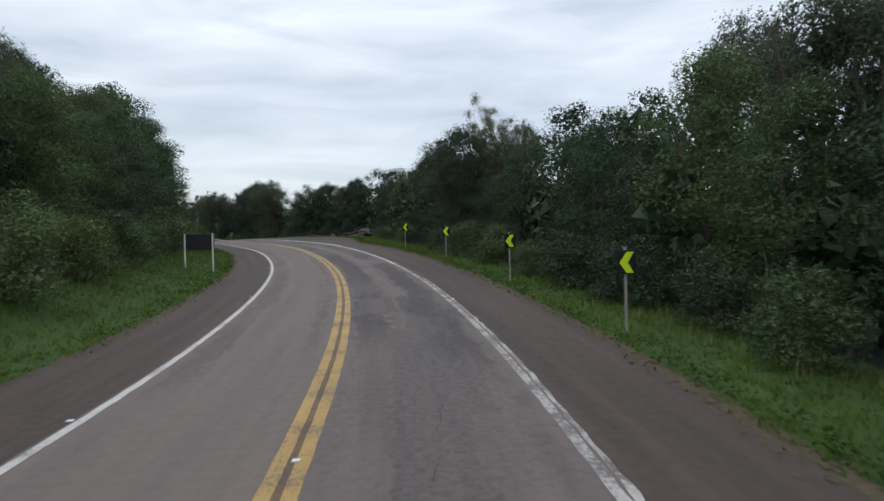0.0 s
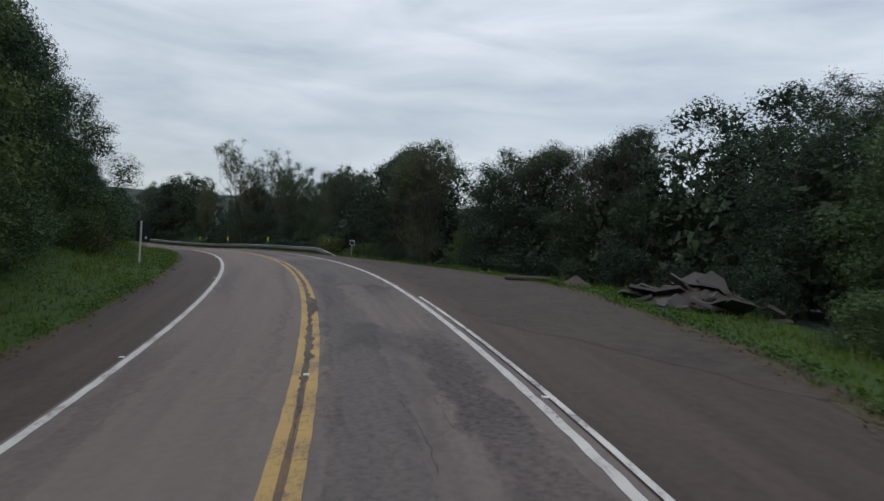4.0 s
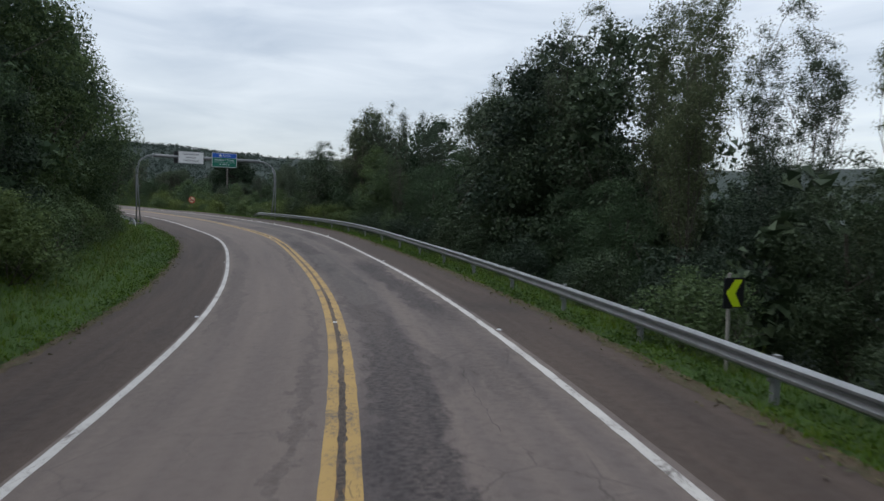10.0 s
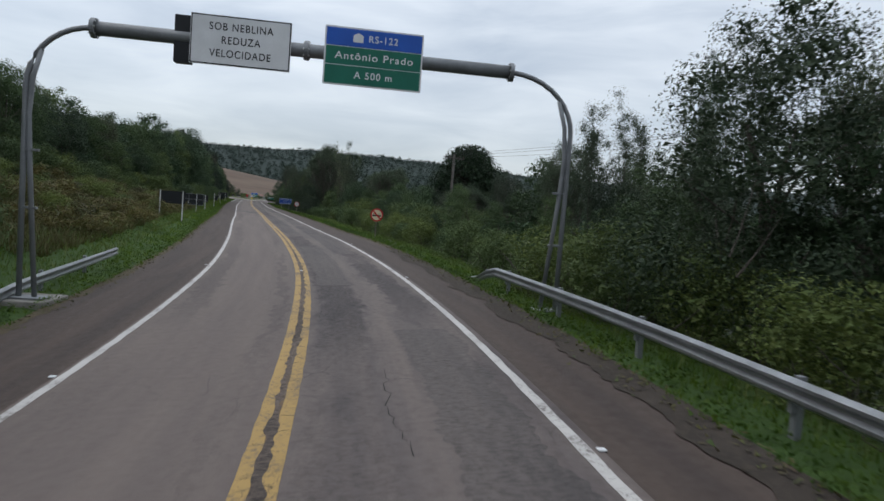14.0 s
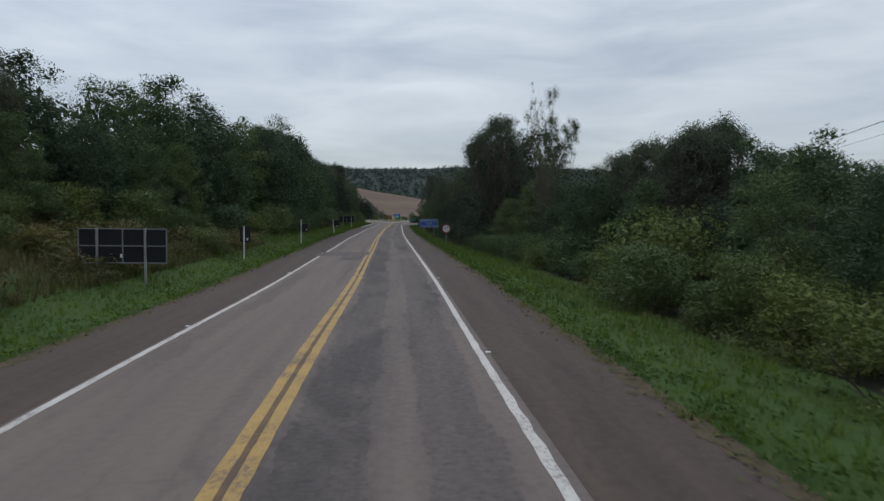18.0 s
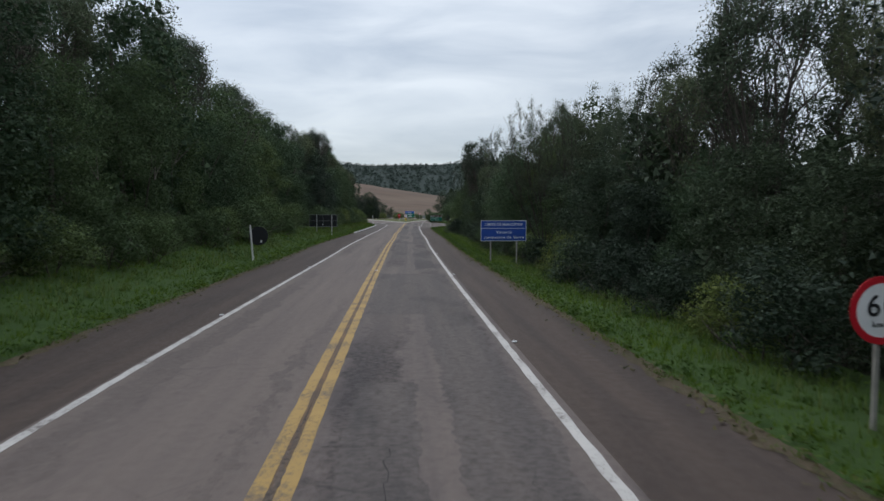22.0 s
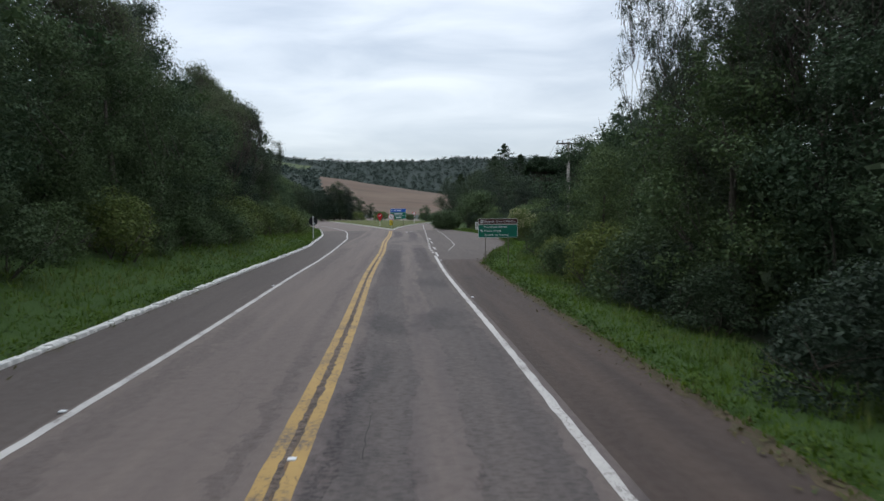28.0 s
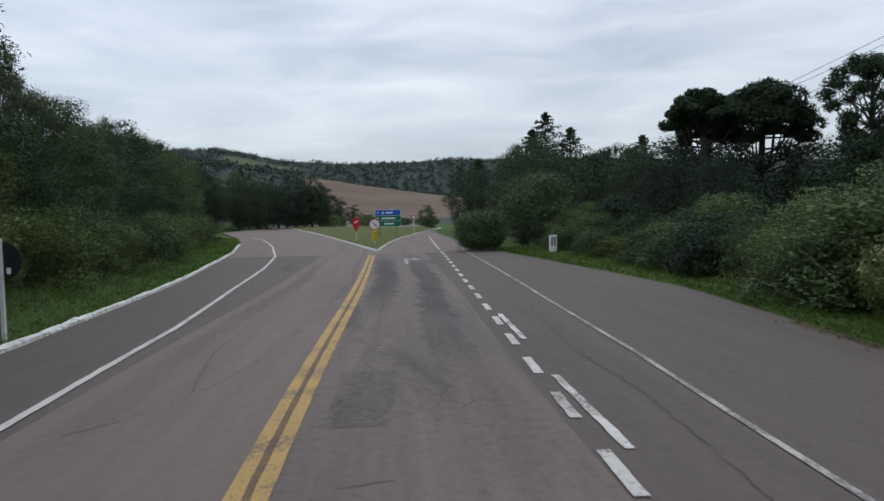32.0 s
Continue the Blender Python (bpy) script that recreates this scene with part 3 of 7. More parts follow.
def verge(name, side, s0, s1, width, mat, label):
    def lay(s, d):
        e = lerp(s, *(EDGE_R if side > 0 else EDGE_L))
        out = np.abs(d) - e
        ragged = 0.02 + 0.03 * wobble(s * 3, d * 4, 1.7) + 0.05 * smooth(out, 0.0, 0.6)
        return lie(s, d) + ragged - 0.30 * smooth(out, width - 0.6, width) - 0.14 * (1 - smooth(out, -0.12, 0.16))

    def inner(s):
        return side * (lerp(s, *(EDGE_R if side > 0 else EDGE_L)) - 0.06 - 0.08 * wobble(s, s * 0.7, 0.9) - 0.06 * wobble(s, s * 0.4, 4.0, 3.0))

    def outer(s):
        return side * (lerp(s, *(EDGE_R if side > 0 else EDGE_L)) + width)
    return tagged(strip(name, s0, s1, inner, outer, mat, lay, 0.6, 10), label, "grass verge", kind="structure")


verge("verge_right", 1, -50, 500, 6.0, GRASS_GROUND, "bright green grass verge beside the shoulder")
verge("verge_left", -1, -50, 545, 6.0, GRASS_GROUND, "bright green grass verge rising from the shoulder")

# painted lines
markings = thing("road_marking", "double yellow centre line and white edge lines, worn", "road marking", kind="structure")
def middle(a):
    return lambda s: a + lerp(s, [-60, 50, 80, 340, 362, 450, 462, 500], [-0.05, -0.05, 0, 0, -0.07, -0.05, -0.11, -0.06])


def chipped(edge, size, seed):
    """A line's edge, frayed where the paint has chipped off."""
    at = edge if callable(edge) else (lambda s: edge + 0.0 * s)
    return lambda s: at(s) + size * (wobble(s, s * 1.3, 0.09, seed) + 0.8 * wobble(s * 1.1, s, 0.31, seed + 2) + 0.25 * wobble(s, s, 1.7, seed + 5))


for a, b in ((-50, 303.2), (307.7, 499)):
    strip("yellow_line", a, b, chipped(middle(-0.225), 0.007, 1), chipped(middle(-0.050), 0.007, 2), YELLOW_LINE, 0.006, 0.25, parent=markings)
strip("yellow_line", -50, 499, chipped(middle(0.045), 0.008, 3), chipped(middle(0.225), 0.008, 4), YELLOW_LINE, 0.006, 0.25, parent=markings)
strip("line_gap", -50, 499, middle(-0.085), middle(0.085), GAP, 0.004, 2.0, parent=markings)
for a, b, coat in ((-50, 36, WHITE_FAINT), (36, 446, WHITE_LINE)):
    strip("white_line", a, b, chipped(3.35, 0.012, 6), chipped(3.50, 0.014, 7), coat, 0.006, 0.25, parent=markings)
for a, b in ((-20, 28),):
    strip("white_line", a, b, chipped(3.54, 0.02, 8), chipped(3.62, 0.03, 9), WHITE_FAINT, 0.005, 0.25, parent=markings)


def left_edge(s):
    return -3.365 - lerp(s, [-60, 442, 464, 471, 480, 490, 500, 515, 532, 545], [0, 0, 0.45, 0.75, 1.6, 2.3, 3.4, 6.2, 10.3, 15])


for a, b in ((-50, 303.0), (307.8, 540)):
    strip("white_line", a, b, chipped(lambda s: left_edge(s) - 0.075, 0.010, 10), chipped(lambda s: left_edge(s) + 0.075, 0.010, 11), WHITE_LINE, 0.006, 0.25, parent=markings)


# ---- trees ----
def stem_mesh(name, limbs, mat, sides=6):
    """Tapered limbs, each a list of (place, radius), as one mesh."""
    verts, faces = [], []
    for limb in limbs:
        base = None
        pts = [np.array(p, float) for p, _ in limb]
        for i, (p, r) in enumerate(limb):
            t = pts[min(i + 1, len(pts) - 1)] - pts[max(i - 1, 0)]
            t /= np.linalg.norm(t) + 1e-9
            a = np.cross(t, (0.3, 0.9, 0.1))
            a /= np.linalg.norm(a) + 1e-9
            b = np.cross(t, a)
            start = len(verts)
            for k in range(sides):
                w = k * math.tau / sides
                verts.append(pts[i] + r * (math.cos(w) * a + math.sin(w) * b))
            if base is not None:
                faces += [(base + k, base + (k + 1) % sides, start + (k + 1) % sides, start + k) for k in range(sides)]
            base = start
    return mesh_of(name, verts, faces, mat, True)


def leaf_mesh(name, places, length, width, mat, rng, droop=0.3, out=None, inner=None, big=2.6):
    """Many small pointed leaves at places, facing outwards, and larger sprays deep in the crown."""
    def blades(p, ln, wd, o):
        n = len(p)
        face = rng.normal(size=(n, 3)) * 0.6
        if o is not None:
            face = face + o
        face /= np.linalg.norm(face, axis=1)[:, None] + 1e-9
        u = np.cross(face, rng.normal(size=(n, 3)))
        u[:, 2] -= droop
        u /= np.linalg.norm(u, axis=1)[:, None] + 1e-9
        v = np.cross(face, u)
        ln = (ln * rng.uniform(0.55, 1.4, n))[:, None]
        wd = (wd * rng.uniform(0.6, 1.3, n))[:, None]
        return np.stack([p - 0.4 * ln * u + wd * v, p + 0.6 * ln * u, p - 0.4 * ln * u - wd * v], 1).reshape(-1, 3)

    q = blades(places, length, width, out)
    if inner is not None and len(inner):
        q = np.concatenate([q, blades(inner, length * big, width * big * 1.4, None)])
    n = len(q) // 3
    me = bpy.data.meshes.new(name)
    me.vertices.add(len(q))
    me.vertices.foreach_set("co", q.astype(np.float32).ravel())
    me.loops.add(len(q))
    me.loops.foreach_set("vertex_index", np.arange(len(q), dtype=np.int32))
    me.polygons.add(n)
    me.polygons.foreach_set("loop_start", (np.arange(n) * 3).astype(np.int32))
    me.update(calc_edges=True)
    me.materials.append(mat)
    return me


def lobed(rng, centres, radii, n, n_in, squash=0.85, fuzz=0.09, loose=False):
    """Leaf places on the shells of uneven lobes, their outward ways, and places deep inside them."""
    weight = radii ** 2 / (radii ** 2).sum()
    pick = rng.choice(len(centres), n, p=weight)
    way = rng.normal(size=(n, 3))
    way /= np.linalg.norm(way, axis=1)[:, None]
    # each lobe is lumpy itself
    lump = 1 + 0.16 * np.sin(way[:, 0] * 5 + pick * 1.7) * np.sin(way[:, 1] * 5 + pick) + 0.10 * np.sin(way[:, 2] * 9 + pick * 2.3)
    far = radii[pick] * lump * (1 - 0.30 * rng.uniform(0, 1, n) ** 1.5 + fuzz * np.abs(rng.normal(size=n)) * (rng.uniform(0, 1, n) < 0.45))
    if loose:
        far = radii[pick] * (0.15 + 0.72 * np.minimum(np.abs(rng.normal(size=n)), 1.45))
    places = centres[pick] + way * far[:, None] * (1, 1, squash)
    pick = rng.choice(len(centres), n_in, p=weight)
    deep = rng.normal(size=(n_in, 3))
    deep /= np.linalg.norm(deep, axis=1)[:, None]
    inner = centres[pick] + deep * (radii[pick] * rng.uniform(0.25, 0.72, n_in))[:, None] * (1, 1, squash)
    return places, way, inner


def grow(rng, start, way, length, radius, depth, limbs, tips, spread_=0.6, rise=0.25, parts=4, kids=(3, 5), thin=0.62, bend=0.16):
    """One limb with its side limbs; gathers limbs and the places of the twigs' ends."""
    pts, p, w = [], np.array(start, float), np.array(way, float) / np.linalg.norm(way)
    for i in range(parts + 1):
        pts.append((p.copy(), radius * (1 - 0.72 * i / parts)))
        w = w + rng.normal(size=3) * bend + (0, 0, rise * 0.25)
        w /= np.linalg.norm(w)
        p = p + w * length / parts
    limbs.append(pts)
    tips.append((pts[-1][0], depth))
    if depth == 0:
        tips.append((pts[-2][0], 0))
        return
    for _ in range(rng.integers(*kids)):
        i = rng.integers(1 if depth < 3 else 2, parts + 1)
        q, r = pts[i]
        side = rng.normal(size=3)
        side[2] = abs(side[2]) * 0.5 + rise
        side /= np.linalg.norm(side)
        grow(rng, q, w * (1 - spread_) + side * spread_, length * rng.uniform(0.45, 0.75), max(r * thin, 0.012), depth - 1, limbs, tips, spread_, rise, max(2, parts - 1), kids, thin, bend)


KINDS = {
    "broad": ("broadleaf_tree", "dark green leafy tree with a dense uneven crown", LEAF_DARK),
    "deep": ("dark_tree", "dense tree at the wood's edge, shade darkened into its leaves", LEAF_SHADE),
    "mid": ("tree", "mid-green leafy tree with a rounded crown", LEAF_MID),
    "airy": ("slender_tree", "grey-green tree with an airy crown and thin stems", LEAF_GREY),
    "crown": ("tall_tree", "grey-green tree with a domed crown of fine leaves on forked limbs", LEAF_GREY),
    "forked": ("forked_tree", "tall tree forking low into bare dark limbs under thin leaves", LEAF_GREY),
    "sparse": ("slender_tree", "tall half-bare tree with forked pale limbs", LEAF_GREY),
    "bush": ("bush", "dense dark green bush leafy to the ground", LEAF_MID),
    "dark_bush": ("dark_bush", "bush with the woods' shade darkened into its leaf colour", LEAF_SHADE),
    "light_bush": ("shrub", "yellow-green bush with small bright leaves", LEAF_BUSH),
    "weeds": ("weed_clump", "low clump of dry brown and green weeds", LEAF_DRY),
}


def make_tree(kind, seed, rich=1.0):
    """A tree or bush of one of the roadside's kinds; trees stand about 8 high, bushes 2.4."""
    rng = np.random.default_rng(seed)
    limbs, tips, lobes = [], [], []
    name, label, leaf = KINDS[kind]
    tilt = lambda k: (rng.normal() * k, rng.normal() * k, 1)
    ring = lambda k, r: (r * math.cos(k), r * math.sin(k))
    if kind in ("broad", "mid", "deep"):
        grow(rng, (0, 0, -0.4), tilt(0.05), 5.6, 0.15, 2, limbs, tips, 0.6, 0.10, 6, (5, 8), 0.62, 0.06)
        limbs[1:] = [limb for limb in limbs[1:] if math.hypot(limb[-1][0][0], limb[-1][0][1]) < 1.5 and 1.5 < limb[-1][0][2] < 6.2]
        many = 30 if kind != "mid" else 34
        for k in range(many):
            f = (k + 0.5) / many
            w = k * 2.4 + rng.uniform(-0.5, 0.5)
            z = 0.9 + 6.3 * f
            r = (1.95 if kind != "mid" else 1.7) * math.sin(math.pi * (0.16 + 0.80 * f)) ** 0.7 * rng.uniform(0.55, 1.05)
            lobes.append((*ring(w, r), z + rng.normal() * 0.25, rng.uniform(0.62, 1.0) * (1.0 if kind != "mid" else 0.85) * (1.1 - 0.35 * f)))
        for k in range(9):
            lobes.append((rng.normal() * 0.3, rng.normal() * 0.3, 1.6 + 0.6 * k, 0.85 - 0.03 * k))
        n, n_in, ln, wd = 30000, 5000, 0.064, 0.019
    elif kind == "airy":
        for k in range(rng.integers(2, 4)):
            grow(rng, (*ring(k * 2.3, 0.25), -0.4), tilt(0.12), 6.8, 0.085, 2, limbs, tips, 0.40, 0.5, 7, (5, 8), 0.5, 0.08)
        ends = [t for t, k in tips]
        for k in rng.permutation(len(ends))[:150]:
            e = ends[k]
            lobes.append((e[0] * 0.9, e[1] * 0.9, max(e[2], 2.2), rng.uniform(0.26, 0.54)))
        # leaves along the limbs join the tufts at their ends
        along = [p for limb in limbs[1:] for p, r in limb[1:] if p[2] > 2.6 and r < 0.05]
        for k in rng.permutation(len(along))[:110]:
            lobes.append((*along[k], rng.uniform(0.28, 0.52)))
        n, n_in, ln, wd = 44000, 0, 0.074, 0.022
    elif kind == "crown":
        limbs.append([((0, 0, -0.4), 0.17), ((0.03, 0, 1.0), 0.14), ((0, 0, 2.2), 0.12)])
        for k in range(8):
            w = k * 2.4 + rng.uniform(-0.3, 0.3)
            grow(rng, (0, 0, 1.0 + 0.16 * k), (*ring(w, rng.uniform(0.12, 0.72)), 1), rng.uniform(4.3, 5.8), 0.075, 2, limbs, tips, 0.55, 0.30, 7, (6, 9), 0.5, 0.085)
        ends = [t for t, k in tips if t[2] > 2.6]
        for k in rng.permutation(len(ends))[:210]:
            e = ends[k]
            lobes.append((*e, rng.uniform(0.26, 0.56)))
        # tips that stray far out are drawn back into the dome
        dome = np.array((0, 0, 4.3))
        swing = rng.uniform(0, 6, 3)

        def pull(p):
            v = np.array(p) - dome
            far = np.linalg.norm(v / (1.9, 1.9, 3.1))
            way = v / (np.linalg.norm(v) + 1e-6)
            reach = 0.86 + 0.17 * math.sin(4.3 * way[0] + swing[0]) + 0.17 * math.sin(4.3 * way[1] + swing[1]) + 0.10 * math.sin(7 * way[2] + swing[2])
            return dome + v * min(1.0, (reach / max(far, 1e-6)) ** 0.8) if p[2] > 2.5 else np.array(p)

        limbs[:] = [[(pull(p), r) for p, r in limb] for limb in limbs]
        lobes[:] = [(*pull(q[:3]), q[3]) for q in lobes]
        for k in range(26):
            f = (k + 0.5) / 26
            lobes.append((*ring(k * 2.4, rng.uniform(0.3, 1.35) * (1.1 - 0.5 * f)), 0.8 + 3.6 * f, rng.uniform(0.55, 0.85)))
        n, n_in, ln, wd = 38000, 0, 0.078, 0.022
    elif kind == "forked":
        limbs.append([((0, 0, -0.4), 0.15), ((0.03, 0, 0.5), 0.13), ((0, 0, 1.1), 0.12)])
        for k in range(7):
            w = k * 2.4 + rng.uniform(-0.3, 0.3)
            grow(rng, (0, 0, 0.5 + 0.1 * k), (*ring(w, 0.18 + 0.13 * k), 1), rng.uniform(4.6, 5.6), 0.075, 3, limbs, tips, 0.50, 0.34, 7, (4, 6), 0.52, 0.07)
        ends = [t for t, k in tips if k <= 1 and t[2] > 2.4]
        for k in rng.permutation(len(ends))[:620]:
            lobes.append((*ends[k], rng.uniform(0.17, 0.40)))
        n, n_in, ln, wd = 40000, 0, 0.066, 0.019
    elif kind == "sparse":
        limbs.append([((0, 0, -0.4), 0.15), ((0.03, 0, 0.7), 0.13), ((0, 0, 1.5), 0.11)])
        for k in range(6):
            w = k * 1.05 + rng.uniform(-0.25, 0.25)
            grow(rng, (0, 0, 0.7 + 0.13 * k), (*ring(w, rng.uniform(0.22, 0.62)), 1), rng.uniform(5.2, 6.6), 0.075, 2, limbs, tips, 0.52, 0.36, 7, (5, 8), 0.5, 0.075)
        ends = [t for t, k in tips if k <= 1 and t[2] > 3.4]
        for k in rng.permutation(len(ends))[:130]:
            e = ends[k]
            lobes.append((*e, rng.uniform(0.16, 0.44)))
        n, n_in, ln, wd = 8000, 0, 0.095, 0.026
    elif kind in ("bush", "dark_bush", "light_bush"):
        for k in range(7):
            w = k * 0.9 + rng.uniform(0, 0.5)
            grow(rng, (*ring(w, 0.2), -0.2), (*ring(w, 0.6), 1), 1.15, 0.026, 1, limbs, tips, 0.6, 0.12, 3, (3, 5))
        for k in range(13):
            f = (k + 0.5) / 13
            lobes.append((*ring(k * 2.4, 0.95 * (1 - 0.55 * f) * rng.uniform(0.5, 1.1)), 0.35 + 1.55 * f + rng.normal() * 0.1, rng.uniform(0.34, 0.58)))
        n, n_in, ln, wd = (7200, 800, 0.064, 0.018) if kind != "light_bush" else (6800, 700, 0.060, 0.016)
    else:
        for k in range(8):
            grow(rng, (*ring(k * 0.8, 0.3), -0.1), (*ring(k * 0.8, 0.5), 1), 0.8, 0.012, 0, limbs, tips, 0.6, 0.3, 3)
        for e, _ in tips:
            lobes.append((e[0], e[1], max(0.25, e[2] * 0.8), rng.uniform(0.15, 0.3)))
        n, n_in, ln, wd = 800, 0, 0.20, 0.012
    n, n_in, ln, wd = int(n * rich), int(n_in * rich), ln / rich ** 0.5, wd / rich ** 0.5
    lobes = np.array(lobes)
    if kind in ("airy", "forked"):
        # the crown balances over its foot
        lean = lobes[:, :2].mean(0) / lobes[:, 2].mean()
        lobes[:, :2] -= lean * lobes[:, 2:3]
        limbs[:] = [[(np.array(p) - (*(lean * p[2]), 0.0), r) for p, r in limb] for limb in limbs]
        # tips that stray far out are drawn back to the crown's outline
        heart = np.median(lobes[:, :3], 0)
        size = np.percentile(np.abs(lobes[:, :3] - heart), 80, axis=0)
        edge = np.percentile(np.linalg.norm((lobes[:, :3] - heart) / size, axis=1), 82)

        def draw_in(p):
            far = np.linalg.norm((np.array(p) - heart) / size)
            return heart + (np.array(p) - heart) * (edge * (far / edge) ** 0.25 / far if far > edge and p[2] > heart[2] else 1.0)

        lobes[:, :3] = [draw_in(p) for p in lobes[:, :3]]
        limbs[:] = [[(draw_in(p), r) for p, r in limb] for limb in limbs]
    places, out, inner = lobed(rng, lobes[:, :3], lobes[:, 3], n, n_in, loose=kind in ("airy", "sparse", "forked", "crown", "weeds"))
    places[:, 2] = np.maximum(places[:, 2], rng.uniform(0.0, 0.5, n))
    group = {"bush": "roadside bushes", "dark_bush": "shaded bushes", "shrub": "roadside shrubs", "weed_clump": "weed clumps", "slender_tree": "slender roadside trees", "tall_tree": "domed roadside trees", "forked_tree": "forked trees"}.get(name, "roadside trees")
    t = thing(name, label, {"weed_clump": "weeds", "shrub": "bush", "dark_bush": "bush", "slender_tree": "tree", "tall_tree": "tree", "forked_tree": "tree", "broadleaf_tree": "tree", "dark_tree": "tree"}.get(name, name), group)
    t["high"] = float(np.percentile(places[:, 2], 99.9 if kind in ("airy", "forked", "sparse") else 99))
    if kind != "weeds":
        part("trunk" if "tree" in name else "stem", stem_mesh("trunk", limbs, BARK_DARK if kind == "forked" else BARK, 6 if kind in ("broad", "mid", "deep") else 4), BARK, t)
    part("crown", leaf_mesh("crown", places, ln, wd, leaf, rng, 0.25, out * 0.9, inner, 1.9), leaf, t)
    return t


STOCK = {kind: [make_tree(kind, 11 + 7 * k + 31 * j) for k in range(n)]
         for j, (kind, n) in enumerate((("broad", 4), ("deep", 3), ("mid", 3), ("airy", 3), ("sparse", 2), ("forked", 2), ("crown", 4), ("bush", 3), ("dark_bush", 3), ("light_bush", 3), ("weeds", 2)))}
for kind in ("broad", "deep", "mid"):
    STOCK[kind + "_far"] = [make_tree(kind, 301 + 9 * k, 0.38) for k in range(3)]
UNUSED = {t.name for ts in STOCK.values() for t in ts}
SEED = np.random.default_rng(5)


def plant(kind, s, d, high, k=None, wide=1.0, turn=None, label=""):
    """A tree of that kind and height at s and d, standing on the ground; each of the stock is used once itself, then copied."""
    p = on_road(s, d)[0]
    z = float(terrain(p[:1], p[1:2])[0])
    edge = float(lerp(s, *(FROM_R if d > 0 else FROM_L))) + 4.2
    kind = kind + "_far" if abs(d) > edge and kind + "_far" in STOCK else kind
    t = STOCK[kind][SEED.integers(len(STOCK[kind])) if k is None else k % len(STOCK[kind])]
    f = high / t["high"]
    turn = SEED.uniform(0, 360) if turn is None else turn
    m = pose(p[0], p[1], z - 0.05, SEED.normal() * 2, SEED.normal() * 2, turn) @ Matrix.Diagonal((f * wide, f * wide, f, 1))
    made = t
    if t.name in UNUSED:
        UNUSED.discard(t.name)
    else:
        made = copy_thing(t, Matrix())
    made.matrix_basis = m
    return tagged(made, label)


# how high the woods stand and where they begin, along each side
HIGH_R = ([-60, 15, 20, 25, 30, 35, 40, 45, 50, 55, 60, 65, 70, 75, 80, 85, 90, 95, 103, 108, 115, 120, 125, 130, 145, 150, 156, 165, 175, 180, 185, 190, 195, 205, 215, 220, 225, 232, 240, 247, 255, 265, 270, 280, 285, 290, 295, 300, 305, 308, 311, 319, 323, 327, 335, 340, 345, 350, 355, 365, 370, 375, 380, 385, 390, 395, 400, 405, 410, 415, 420, 430, 435, 440, 446, 452, 800],
          [10.4, 11.0, 11.4, 11.0, 9.7, 10.6, 10.7, 11.0, 10.5, 12.5, 12.9, 11.6, 10.7, 9.4, 8.9, 9.8, 10.7, 9.4, 6.4, 10.4, 11.9, 10.5, 10.7, 11.8, 11.5, 12.4, 12.6, 12.6, 13.6, 13.6, 13.0, 13.0, 12.4, 13.2, 12.4, 10.4, 8.8, 9.0, 8.8, 7.3, 6.0, 5.8, 6.4, 6.8, 8.2, 8.3, 8.9, 8.6, 7.0, 6.6, 6.4, 6.6, 13.2, 13.6, 13.6, 13.8, 14.0, 11.1, 12.5, 13.3, 12.5, 12.6, 9.8, 8.8, 8.8, 10.9, 11.9, 12.3, 10.2, 11.3, 12.5, 13.1, 13.1, 12.7, 10.9, 5.2, 5.2])
FROM_R = ([-60, 46, 55, 62, 80, 95, 112, 125, 215, 232, 245, 300, 312, 325, 345, 375, 400, 440, 450, 470, 500, 800],
          [9.3, 9.3, 11.0, 12.0, 15.0, 14.0, 10.6, 8.7, 8.9, 10.2, 10.6, 10.6, 10.2, 9.4, 9.3, 9.8, 9.5, 9.6, 12.0, 16.0, 17.0, 20.0])
HIGH_L = ([-60, 35, 40, 45, 50, 55, 60, 65, 70, 80, 90, 100, 110, 115, 120, 126, 130, 135, 140, 145, 150, 155, 160, 170, 180, 186, 195, 205, 215, 225, 240, 270, 285, 290, 295, 300, 305, 310, 315, 320, 325, 330, 336, 340, 345, 350, 355, 360, 366, 370, 375, 380, 385, 395, 405, 410, 415, 420, 445, 450, 455, 460, 465, 475, 480, 485, 490, 495, 500, 505, 510, 515, 520, 525, 540, 800],
          [8.0, 9.0, 9.0, 9.9, 10.4, 9.8, 10.9, 12.1, 13.0, 13.4, 12.7, 10.4, 8.4, 8.2, 8.4, 8.6, 8.8, 9.4, 10.4, 11.4, 13.0, 12.0, 12.6, 13.4, 14.9, 15.3, 14.5, 13.4, 12.5, 11.7, 9.7, 10.2, 9.6, 9.2, 8.5, 9.5, 10.0, 10.8, 11.4, 12.3, 12.0, 11.2, 11.8, 12.6, 13.2, 13.9, 13.8, 14.6, 14.7, 13.4, 12.0, 12.7, 11.3, 11.8, 11.7, 11.2, 12.5, 13.1, 13.2, 13.2, 11.9, 11.8, 13.2, 13.4, 11.7, 9.4, 8.7, 7.9, 8.3, 8.9, 9.5, 10.2, 9.8, 10.5, 11.7, 11.7])
FROM_L = ([-60, 36, 42, 48, 60, 110, 160, 200, 225, 240, 285, 305, 340, 378, 384, 396, 402, 440, 490, 524, 560, 800], [10.0, 10.0, 11.0, 11.0, 9.8, 10.2, 10.7, 10.8, 11.8, 19.5, 18.5, 12.0, 10.2, 10.2, 11.2, 11.2, 10.3, 10.2, 12.2, 19.0, 32.0, 34.0])


